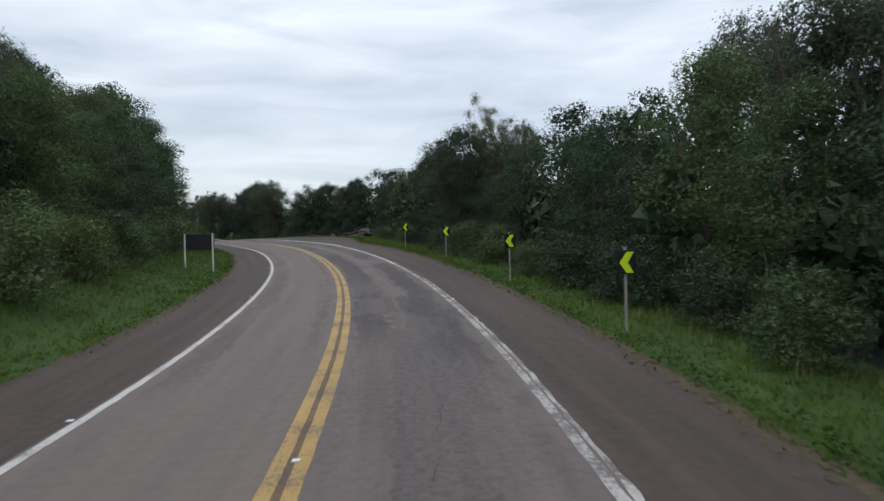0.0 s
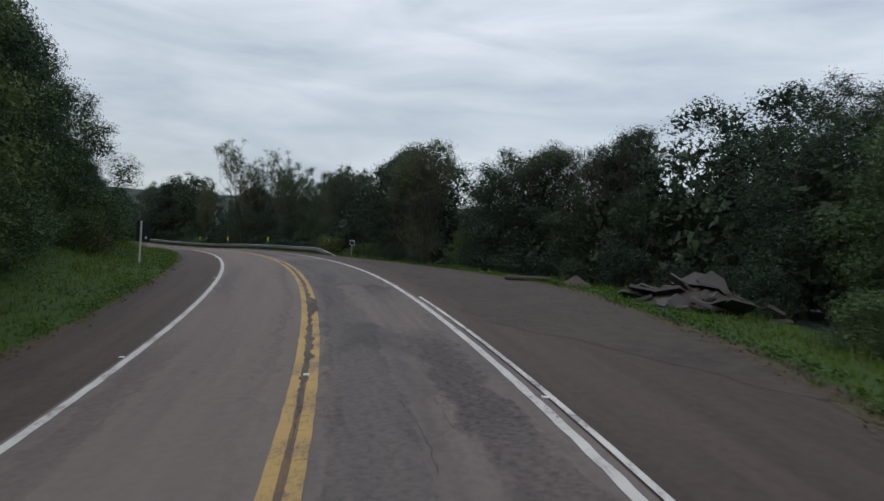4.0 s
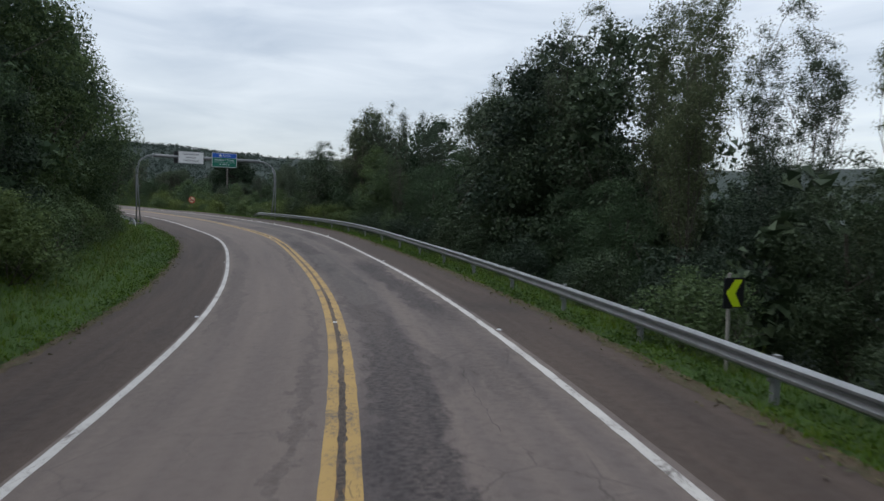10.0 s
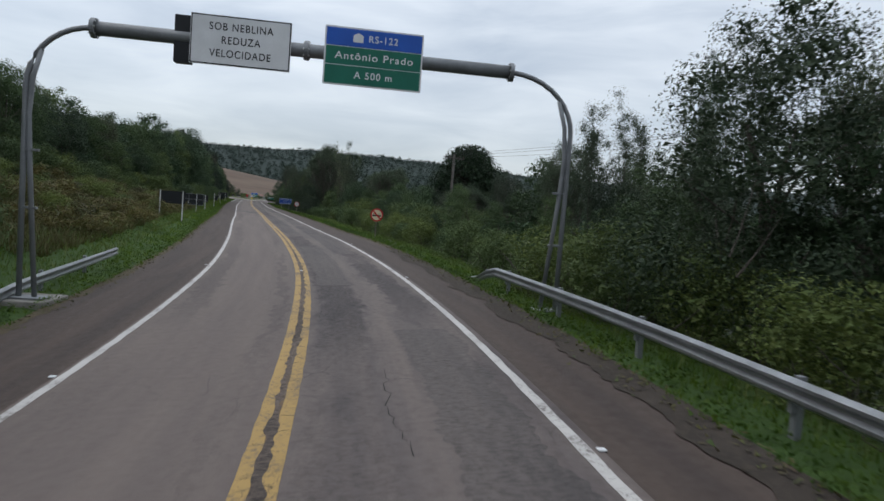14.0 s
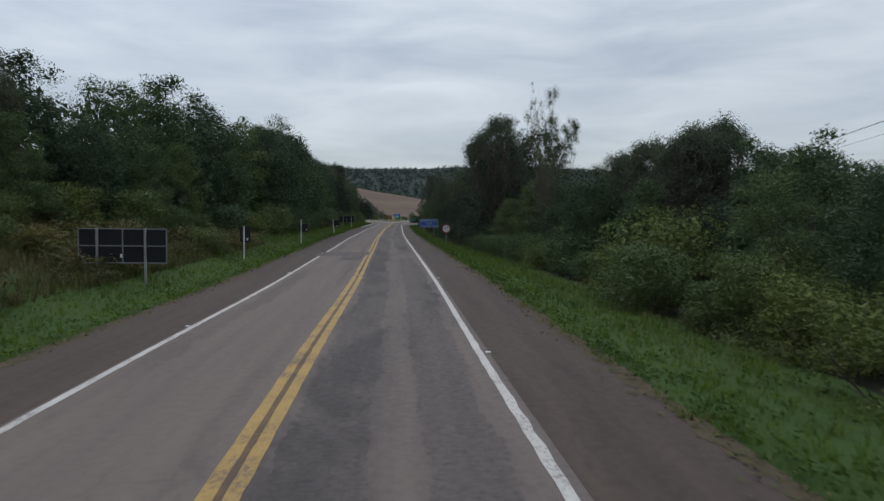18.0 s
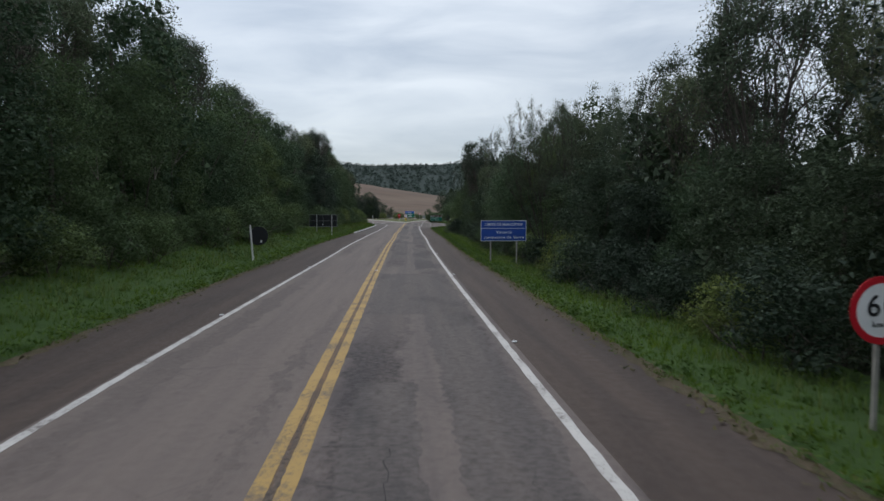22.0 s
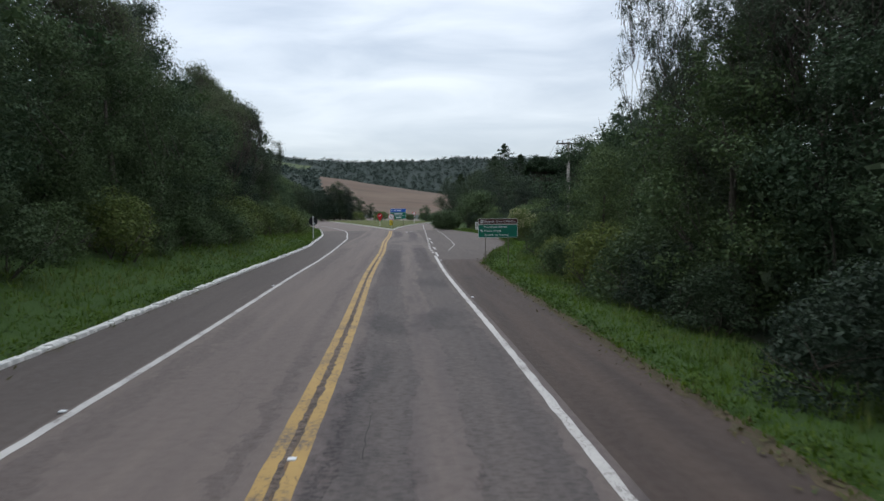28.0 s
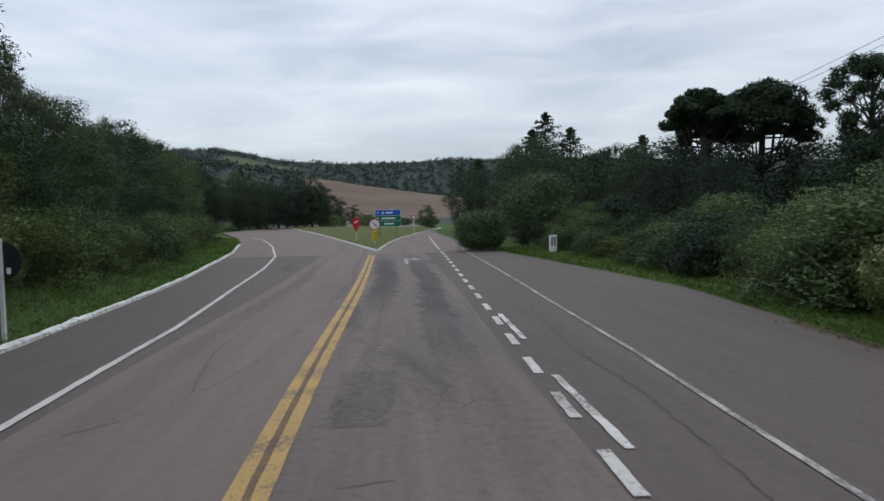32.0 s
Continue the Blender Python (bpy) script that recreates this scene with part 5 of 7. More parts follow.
for x0, x1, foot in ((-4.9, -6.4, -0.45), (5.4, 7.15, 0.0)):
    side = -1 if x0 < 0 else 1
    arch = [(x0, 0, BEAM)] + [(x0 + (x1 - x0) * math.sin(k / 9 * math.pi / 2), 0, BEAM - 1.5 * (1 - math.cos(k / 9 * math.pi / 2))) for k in range(10)]
    part("column", tube(fresh(), arch + [(x1, 0, BEAM - 3.6), (x1, 0, foot)], 0.065, 14), STEEL_DULL, gantry, smooth=True)
    lean = [(x1 + (x0 - x1) * f, 0, z) for f, z in ((0.22, BEAM - 0.62), (0.10, BEAM - 1.3), (0.06, BEAM - 2.2), (0.10, BEAM - 3.4), (0.26, foot))]
    part("column", tube(fresh(), lean, 0.06, 14), STEEL_DULL, gantry, smooth=True)
    for z in (2.2, 3.6):
        part("clamp", box(fresh(), min(x1, x1 - side * 0.32) - 0.03, max(x1, x1 - side * 0.32) + 0.03, -0.05, 0.05, z - 0.03, z + 0.03, 0.008), STEEL_DULL, gantry)
    part("base_plate", box(fresh(), min(x1, x1 - side * 0.5) - 0.15, max(x1, x1 - side * 0.5) + 0.15, -0.25, 0.25, foot + 0.42, foot + 0.47, 0.01), STEEL_DULL, gantry)
footing = thing("concrete_footing", "weathered concrete footing under the gantry column", "footing", m=gantry.matrix_basis.copy())
part("block", box(fresh(), -7.15, -5.6, -0.5, 0.85, -1.0, -0.03, 0.04), CONCRETE, footing)


def gantry_board(name, label, x0, x1, z0, z1):
    t = thing(name, label, "road sign", m=gantry.matrix_basis.copy())
    for x in (x0 + 0.35, x1 - 0.35):
        part("bracket", box(fresh(), x - 0.04, x + 0.04, -0.20, 0.22, z0 + 0.1, z1 - 0.1, 0.008), STEEL_DULL, t)
    plate(t, "border", x0, x1, z0, z1, SIGN_WHITE, -0.23, -0.20, 0.02)
    return t


fog = gantry_board("fog_warning_sign", "white overhead warning sign with black lettering", -2.62, -0.22, 6.02, 7.22)
plate(fog, "outline", -2.607, -0.233, 6.033, 7.207, SIGN_BLACK, -0.2335, -0.2302, 0.02)
plate(fog, "panel", -2.58, -0.26, 6.06, 7.18, SIGN_WHITE, -0.237, -0.231, 0.02)
for text, z, w in (("SOB NEBLINA", 6.94, 1.52), ("REDUZA", 6.62, 0.92), ("VELOCIDADE", 6.30, 1.46)):
    letters(fog, text, -1.42, z, 0.185, LETTER_DARK, -0.24, w)
plate(fog, "side_box", -3.02, -2.62, 6.02, 7.16, SIGN_BLACK, -0.12, 0.12, 0.02)
exit_sign = gantry_board("route_sign", "blue and green overhead route sign with white lettering", 0.52, 2.98, 5.72, 7.16)
plate(exit_sign, "blue_panel", 0.56, 2.94, 6.69, 7.12, SIGN_ROYAL, -0.237, -0.231, 0.02)
plate(exit_sign, "green_panel", 0.56, 2.94, 6.23, 6.67, SIGN_GREEN, -0.237, -0.231, 0.02)
plate(exit_sign, "green_panel", 0.56, 2.94, 5.76, 6.21, SIGN_GREEN, -0.237, -0.231, 0.02)
shape(exit_sign, "shield", [(1.22, 6.80), (1.47, 6.80), (1.47, 6.97), (1.345, 7.03), (1.22, 6.97)], SIGN_WHITE, -0.242, -0.237)
letters(exit_sign, "RS-122", 1.97, 6.90, 0.175, LETTER, -0.242, 0.72)
letters(exit_sign, "Antônio Prado", 1.77, 6.45, 0.185, LETTER, -0.242, 1.95)
letters(exit_sign, "A 500 m", 1.77, 5.99, 0.175, LETTER, -0.242, 0.95)
exit_sign.matrix_basis = exit_sign.matrix_basis @ pose(0.07, 0, 0.12)

# ---- crash barriers ----
W_SHAPE = [(0.0, 0.41), (-0.03, 0.43), (-0.082, 0.465), (-0.082, 0.505), (-0.02, 0.55), (-0.02, 0.585), (-0.082, 0.63), (-0.082, 0.67), (-0.03, 0.705), (0.0, 0.722)]


def guardrail(s0, s1, d, flip=1, start=8.0, end=0.0, bend=0.0):
    """A W-beam barrier on posts; its ends dip to the ground over the given lengths."""
    t = thing("guardrail", "galvanised W-beam guardrail on steel posts", "guardrail", "guardrails")
    step = 4.0
    n = max(1, int(round((s1 - s0) / step)))

    def height(s):
        a = smooth(np.array(s - s0), 0.0, start) if start else 1.0
        b = smooth(np.array(s1 - s), 0.0, end) if end else 1.0
        return 0.66 * (float(min(a, b)) - 1.0)

    def out(s):
        return d + bend * (1 - float(smooth(np.array(s - s0), 0, start + 0.01)))
    for k in range(n):
        a, b = s0 + (s1 - s0) * k / n, s0 + (s1 - s0) * (k + 1) / n
        bm, rows = fresh(), []
        for s in np.linspace(a, b, 5):
            base = on_road(s, out(s))[0]
            z0 = base[2] + height(s) - 0.16
            side = on_road(s, out(s) + 1.0)[0] - base
            side[2] = 0
            rows.append([bm.verts.new((base[0] + flip * x * side[0], base[1] + flip * x * side[1], z0 + z)) for x, z in W_SHAPE])
        for u, v in zip(rows, rows[1:]):
            for i in range(len(W_SHAPE) - 1):
                bm.faces.new((u[i], u[i + 1], v[i + 1], v[i]))
        bmesh.ops.solidify(bm, geom=bm.faces[:], thickness=0.006)
        part("beam", bm, STEEL, t)
        h = height(a)
        if h > -0.45:
            m = verge_at(a, out(a) + 0.11 * flip)
            part("post", box(fresh(), -0.05, 0.05, -0.055, 0.055, -0.5, 0.60 + h - lie(np.array([a]), np.array([out(a)]))[0], 0.006), STEEL_DULL, t, m=m)
            part("spacer", box(fresh(), -0.11 if flip > 0 else 0.05, -0.05 if flip > 0 else 0.11, -0.04, 0.04, 0.35 + h, 0.52 + h, 0.004), STEEL_DULL, t, m=pose(0, 0, 0.06) @ m)


guardrail(107.5, 225.0, 6.22, 1, 9.0, 3.0, 0.0)
guardrail(213.5, 229.0, -6.95, -1, 7.0, 0.0, -0.5)

# ---- kerb: limewashed stones along the left ----
kerb = thing("kerb", "row of limewashed kerb stones, chipped and uneven", "kerb", kind="structure")
KS = np.random.default_rng(3)
stone_mesh = []
for k in range(5):
    bm = box(fresh(), -0.11, 0.11, -0.505, 0.505, -0.25, 0.10, 0.03)
    for v in bm.verts:
        v.co += Vector(KS.normal(size=3) * 0.014)
    me = bpy.data.meshes.new("kerb_stone")
    bm.to_mesh(me)
    bm.free()
    me.materials.append(LIMEWASH)
    stone_mesh.append(me)
s = 411.0
while s < 521:
    d = -float(lerp(s, *EDGE_L)) + 0.16
    e = -float(lerp(s + 1.0, *EDGE_L)) + 0.16
    part("kerb_stone", stone_mesh[KS.integers(5)], None, kerb, m=pose(0, 0, 0) @ Matrix.Translation(on_road(s, d, -0.02 + KS.normal() * 0.008)[0])
         @ pose(0, 0, 0, KS.normal() * 1.2, KS.normal() * 2.0, heading(s) - math.degrees(math.atan2(e - d, 1.0)) + KS.normal() * 1.2))
    s += 1.0

# ---- studs, patches and other marks on the road ----
def stud(s, d):
    t = thing("road_stud", "small white reflective road stud", "road stud", "road studs", m=Matrix.Translation(on_road(s, d, 0.006)[0]) @ pose(0, 0, 0, 0, 0, heading(s)))
    part("housing", box(fresh(), -0.05, 0.05, -0.042, 0.042, -0.004, 0.018, 0.010), SIGN_WHITE, t)
    part("reflector", box(fresh(), -0.035, 0.035, -0.044, -0.032, 0.003, 0.013, 0.002), SIGN_WHITE, t)


for k, s in enumerate(np.arange(5.5, 445, 15.6)):
    stud(s, 3.60 if k % 3 else 3.66)
    stud(s + 4.0, -3.52)
    if k % 2 == 0:
        stud(s + 2.0, 0.0)

patches = thing("asphalt_repair", "dark asphalt repair patches and strips in the lanes", "road repair", kind="structure")
PK = np.random.default_rng(8)
for s0, s1, d0, d1 in ((4, 16, 1.1, 2.2), (9, 22.5, 1.7, 2.7), (19, 22.5, 0.4, 1.6), (62, 78, 0.45, 1.5), (84.0, 101.7, 0.32, 3.25), (127.4, 128.9, -1.75, -0.95), (139.8, 140.9, -2.35, -1.6), (140.0, 141.2, -1.45, -0.6),
                       (166, 182, 0.6, 1.6), (190, 206, 0.5, 1.7), (196, 215, 2.0, 3.1), (222, 238, 0.4, 1.5), (233, 262, 1.9, 2.9), (248, 290, 0.45, 1.45), (264, 300, 2.1, 3.0),
                       (298.5, 303.1, -1.75, -0.32), (303.1, 307.7, -3.95, -0.1), (309, 330, 0.6, 1.5), (316, 338, 1.9, 3.1), (337, 349.0, 0.35, 3.2), (352, 372, 1.9, 3.0), (360, 384, 0.5, 1.5),
                       (376, 401, 2.0, 3.15), (388, 398, 0.5, 1.6), (402, 430, 0.55, 1.4), (399, 436, 2.05, 3.2), (452.7, 459, 0.25, 1.35), (463, 466, 0.4, 1.3), (456, 458.6, 2.2, 3.1)):
    ph = PK.uniform(0, 60)
    strip("patch", s0, s1, lambda q, ph=ph, d0=d0: d0 + 0.10 * wobble(q + ph, q * 1.7, 0.8) + 0.08 * wobble(q, q + ph, 2.6) + 0.07 * wobble(q * 1.3, q + ph, 0.11),
          lambda q, ph=ph, d1=d1: d1 + 0.10 * wobble(q + ph + 9, q * 1.3, 0.9) + 0.08 * wobble(q, q - ph, 2.2) + 0.07 * wobble(q, q * 1.2 + ph, 0.12), PATCH if s1 - s0 > 1.6 else LANE_NEW, 0.0035, 0.1, parent=patches)

# worn second edge line, the turning lane's dashes and the arrow
strip("white_line", 58, 80, 3.66, 3.76, WHITE_WORN, 0.006, 2.0, parent=markings)
strip("white_line", 459, 503, lambda s: lerp(s, [459, 463, 467, 476, 499], [5.74, 5.92, 6.1, 6.14, 6.6]), lambda s: lerp(s, [459, 463, 467, 476, 499], [5.85, 6.03, 6.21, 6.25, 6.71]), WHITE_FAINT, 0.006, 1.0, parent=markings)
strip("white_line", 451, 459.2, lambda s: lerp(s, [446, 450.6, 455.5, 459.2], [3.50, 4.50, 5.24, 5.74]), lambda s: lerp(s, [446, 450.6, 455.5, 459.2], [3.57, 4.58, 5.33, 5.84]), WHITE_FAINT, 0.005, 0.6, parent=markings)


def turn_lane(s):
    return lerp(s, [446, 452, 455, 460.6, 464, 470, 482, 491, 522, 540], [3.42, 3.40, 3.46, 3.74, 3.83, 3.98, 4.24, 4.59, 5.7, 6.4])


for k in range(22):
    s = 448.4 + k * 2.45
    strip("dash", s, s + 1.25, chipped(lambda q: turn_lane(q) - 0.085, 0.010, 20), chipped(lambda q: turn_lane(q) + 0.085, 0.010, 21), WHITE_LINE, 0.006, 0.15, parent=markings)
for s, e in ((445.6, 3.60), (452.4, 3.78), (461.9, 4.11), (468.6, 4.22)):
    strip("dash", s, s + 3.5, chipped(e - 0.07, 0.016, 22), chipped(e + 0.07, 0.016, 23), WHITE_WORN, 0.006, 0.15, parent=markings)
strip("dash", 504, 534, lambda q: turn_lane(q) - 0.06, lambda q: turn_lane(q) + 0.06, WHITE_LINE, 0.008, 1.0, parent=markings)


def road_figure(name, pts, s0, d0, mat):
    verts = on_road([s0 + a for a, _ in pts], [d0 + b for _, b in pts], 0.0065)
    ob = under(new(name, mesh_of(name, verts, [list(range(len(pts)))], mat)), markings)
    uv = ob.data.uv_layers.new(name="road")
    for k, (a, b) in enumerate(pts):
        uv.data[k].uv = (d0 + b, s0 + a)


road_figure("turn_arrow", [(0, -0.10), (3.4, -0.10), (3.4, 0.30), (2.7, 0.30), (3.9, 0.85), (5.1, 0.30), (4.3, 0.30), (4.3, -0.10), (4.3, -0.30), (0, -0.30)], 490.2, 2.3, WHITE_FAINT)

# ---- grass island of the junction ----
island = thing("traffic_island", "triangular grass island with a limewashed kerb", "traffic island", kind="structure")
ISLE = [(503.4, 0.24), (516, 1.15), (530, 2.7), (545, 5.2), (562, 8.3), (578, 11.2), (590, 6), (600, -6), (611, -22), (596, -19.5), (575, -14.8), (554, -10.0), (535, -6.0), (518, -2.6)]
isle_in = on_road([p[0] for p in ISLE], [p[1] for p in ISLE], 0.14)
mid = isle_in.mean(0) + (0, 0, 0.25)
part("lawn", mesh_of("lawn", list(isle_in) + [mid], [(k, (k + 1) % len(ISLE), len(ISLE)) for k in range(len(ISLE))], LAWN, True), None, island)
for k in range(len(ISLE)):
    a, b = Vector(isle_in[k]), Vector(isle_in[(k + 1) % len(ISLE)])
    n = max(1, int((b - a).length / 1.1))
    for i in range(n):
        p, q = a.lerp(b, i / n), a.lerp(b, (i + 1) / n)
        w = math.degrees(math.atan2(-(q - p).x, (q - p).y))
        part("kerb_stone", stone_mesh[(i + k) % 5], None, island, m=pose(p.x, p.y, p.z - 0.12, 0, 0, w) @ Matrix.Translation((0, 0.5, 0)))

no_turn = thing("prohibition_sign", "round white sign with a black arrow over a striped panel", "road sign", m=verge_at(512.1, -0.05))
no_turn.location.z += 0.2
post(no_turn, 0, 2.1, POST_WHITE, 0.07, 0.07)
disc(no_turn, "face", 0, 1.72, 0.46, SIGN_WHITE, -0.012, 0.012)
disc(no_turn, "rim", 0, 1.72, 0.49, SIGN_RED, -0.017, -0.008, 0.42)
shape(no_turn, "arrow", [(-0.24, 1.90), (-0.20, 1.95), (0.10, 1.66), (0.16, 1.72), (0.22, 1.52), (0.0, 1.56), (0.06, 1.62)], SIGN_BLACK, -0.022, -0.012)
plate(no_turn, "striped_panel", -0.26, 0.26, 0.30, 1.14, SIGN_YELLOW)
for k in range(4):
    z = 0.34 + 0.2 * k
    shape(no_turn, "stripe", [(-0.26, z), (0.26, z + 0.14), (0.26, z + 0.04), (-0.26, z - 0.03 if k else z)], SIGN_BLACK, -0.018, -0.012)
red = thing("red_marker_sign", "red drop-shaped marker sign with a white emblem", "road sign", m=verge_at(521.3, -2.15))
red.location.z += 0.3
post(red, 0, 0.9, POST_WHITE, 0.06, 0.06)
shape(red, "panel", [(0.46 * math.cos(a), 1.75 + 0.46 * math.sin(a)) for a in np.linspace(-0.35, math.pi + 0.35, 14)] + [(0.0, 0.72)], SIGN_RED, -0.01, 0.02)
shape(red, "emblem", [(-0.22, 1.72), (-0.08, 1.62), (0.1, 1.78), (0.26, 1.84), (0.2, 1.92), (0.02, 1.86), (-0.1, 1.74), (-0.2, 1.82)], SIGN_WHITE, -0.016, -0.01)
route = thing("junction_direction_sign", "blue and green junction direction sign on the island", "road sign", m=verge_at(530.1, 1.15))
route.location.z += 0.35
for x in (-1.0, 1.0):
    post(route, x, 3.0, POST_WOOD, 0.09, 0.09)
plate(route, "border", -1.5, 1.5, 1.0, 2.98, SIGN_WHITE, round_=0.03)
plate(route, "blue_panel", -1.47, 1.47, 2.32, 2.95, SIGN_ROYAL, -0.016, -0.010, 0.02)
plate(route, "green_panel", -1.47, 1.47, 1.68, 2.29, SIGN_GREEN, -0.016, -0.010, 0.02)
plate(route, "green_panel", -1.47, 1.47, 1.03, 1.65, SIGN_GREEN, -0.016, -0.010, 0.02)
for z, x0, x1 in ((2.63, -0.25, 0.55), (1.98, -0.75, 0.85), (1.34, -0.45, 0.65)):
    shape(route, "text_bar", [(x0, z - 0.09), (x1, z - 0.09), (x1, z + 0.09), (x0, z + 0.09)], LETTER, -0.020, -0.016)
    shape(route, "arrow", [(-1.3, z), (-1.12, z + 0.14), (-1.12, z - 0.14)], LETTER, -0.020, -0.016)
shape(route, "shield", [(-0.72, 2.52), (-0.45, 2.52), (-0.45, 2.74), (-0.72, 2.74)], LETTER, -0.020, -0.016)
give = thing("warning_sign", "small red and white warning sign on a post", "road sign", m=verge_at(538.0, 4.5))
give.location.z += 0.3
post(give, 0, 2.0, POST_WHITE, 0.07, 0.07)
shape(give, "panel", [(-0.42, 2.3), (0.42, 2.3), (0.0, 1.6)], SIGN_RED, -0.01, 0.015)
shape(give, "face", [(-0.26, 2.22), (0.26, 2.22), (0.0, 1.78)], SIGN_WHITE, -0.016, -0.01)

# ---- rubble heap, gravel mound and log in the lay-by ----
heap = thing("rubble_heap", "heap of broken asphalt slabs dumped in the lay-by", "rubble heap")
RK = np.random.default_rng(21)
for k in range(64):
    a, r = RK.uniform(0, math.tau), 2.6 * math.sqrt(RK.random())
    s, d = 78.4 + 0.95 * r * math.cos(a), 13.6 + 1.0 * r * math.sin(a)
    h = 1.05 * max(0.0, 1 - (r / 2.7) ** 1.5)
    bm = fresh()
    n = RK.integers(5, 8)
    rad = RK.uniform(0.28, 0.85)
    thick = RK.uniform(0.07, 0.15)
    ring = [(rad * RK.uniform(0.7, 1.2) * math.cos(i * math.tau / n), rad * RK.uniform(0.5, 1.0) * math.sin(i * math.tau / n)) for i in range(n)]
    lo, hi = [bm.verts.new((x, y, 0)) for x, y in ring], [bm.verts.new((x * 0.93, y * 0.93, thick + RK.normal() * 0.015)) for x, y in ring]
    bm.faces.new(lo[::-1])
    bm.faces.new(hi)
    for i in range(n):
        bm.faces.new((lo[i], lo[(i + 1) % n], hi[(i + 1) % n], hi[i]))
    p = on_road(s, d)[0]
    z = p[2] + lie(np.array([s]), np.array([d]))[0] + h * RK.uniform(0.2, 1.0)
    part("slab", bm, RUBBLE, heap, m=pose(p[0], p[1], z, RK.normal() * 22, RK.normal() * 22, RK.uniform(0, 360)))
core = [(2.4 * math.cos(a) * r * 1.3, 2.4 * math.sin(a) * r * 0.7, 0.8 * (1 - r**1.4) + 0.06 * math.sin(7 * a + 9 * r)) for r in (0.0, 0.35, 0.7, 1.0) for a in np.linspace(0, math.tau, 18, endpoint=False)]
core_faces = [(18 * i + k, 18 * i + (k + 1) % 18, 18 * (i + 1) + (k + 1) % 18, 18 * (i + 1) + k) for i in range(3) for k in range(18)]
hp = verge_at(78.4, 13.6, 0)
part("crumbs", mesh_of("crumbs", core, core_faces, GRAVEL, True), None, heap, m=hp)
mound = thing("gravel_mound", "low mound of grey gravel in the lay-by", "gravel mound")
gm = [(1.5 * r * math.cos(a), 0.9 * r * math.sin(a), 0.55 * (1 - r) ** 1.1 + 0.03 * math.sin(5 * a + 11 * r) - 0.05 * (r > 0.9)) for r in (0.0, 0.2, 0.45, 0.72, 1.0) for a in np.linspace(0, math.tau, 22, endpoint=False)]
gf = [(22 * i + k, 22 * i + (k + 1) % 22, 22 * (i + 1) + (k + 1) % 22, 22 * (i + 1) + k) for i in range(4) for k in range(22)]
part("gravel", mesh_of("gravel", gm, gf, GRAVEL, True), None, mound, m=verge_at(84.3, 11.7, 70))
log = thing("log", "pale grey-brown fallen log lying beside the lay-by", "log")
part("stem", tube(fresh(), [(0, -1.1, 0.10), (0.05, -0.5, 0.12), (0.02, 0.4, 0.11), (0.1, 1.1, 0.12)], [0.12, 0.11, 0.11, 0.10], 10), BARK, log, m=verge_at(85.3, 9.9, 94), smooth=True)

# ---- poles and cables ----
def power_pole(s, d, high, arms, turn=0.0, wood=True, down=0.0):
    p = on_road(s, d)[0]
    z = float(terrain(p[:1], p[1:2])[0])
    t = thing("power_pole", "weathered wooden power pole with a crossarm" if wood else "grey concrete power pole with two crossarms", "power pole", m=pose(p[0], p[1], z, 0, 0, heading(s) + turn))
    part("pole", tube(fresh(), [(0, 0, -0.8), (0, 0, high - z)], [0.17, 0.11], 12), POLE_WOOD if wood else CONCRETE, t, smooth=True)
    ends = []
    for k, dz in enumerate(arms):
        a = part("crossarm", box(fresh(), -1.1, 1.1, -0.16, -0.06, high - z - dz - 0.06, high - z - dz + 0.06, 0.01), POLE_WOOD, t)
        for x in (-1.0, -0.55, 0.55, 1.0):
            part("insulator", tube(fresh(), [(x, -0.11, high - z - dz + 0.06), (x, -0.11, high - z - dz + 0.12), (x, -0.11, high - z - dz + 0.24)], [0.03, 0.055, 0.035], 8), CERAMIC, a)
        for side in (-1, 1):
            part("brace", tube(fresh(), [(side * 0.6, -0.11, high - z - dz - 0.05), (0, -0.11, high - z - dz - 0.6)], 0.015, 6), STEEL_DULL, t)
    for x in (-1.0, 0.0, 1.0):
        ends.append(t.matrix_basis @ Vector((x, -0.11, high - z - (arms[0] if x else 0.0) + 0.24)))
    return ends


def cable(a, b, sag):
    t = thing("power_cable", "thin black overhead power cable", "cable", "power cables")
    pts = [a.lerp(b, k / 14) - Vector((0, 0, 4 * sag * (k / 14) * (1 - k / 14))) for k in range(15)]
    part("wire", tube(fresh(), pts, 0.009, 5, False), WIRE, t)


run = [power_pole(190.0, 27.0, 8.6, (0.35,), 10), power_pole(261.8, 16.9, 8.3, (0.35,), 12), power_pole(345.0, 42.0, 8.6, (0.35,), 18)]
far_run = [power_pole(395.0, 28.0, 9.2, (0.35,), 0, False), power_pole(458.6, 15.3, 8.45, (0.15, 0.95), 6, False), power_pole(560.0, 33.0, 9.6, (0.35,), 0, False)]
for line in (run, far_run):
    for a, b in zip(line, line[1:]):
        for p, q in zip(a, b):
            cable(p, q, 1.1)
x, y, z = *on_road(471.2, 22.0)[0][:2], -0.6
snag = thing("dead_tree", "bare dead trunk with a few broken branches", "tree", m=pose(x, y, z))
part("trunk", tube(fresh(), [(0, 0, -0.4), (0.1, 0, 4.0), (0.15, 0.1, 8.0), (0.2, 0.1, 11.4)], [0.16, 0.13, 0.09, 0.05], 8), BARK_DARK, snag, smooth=True)
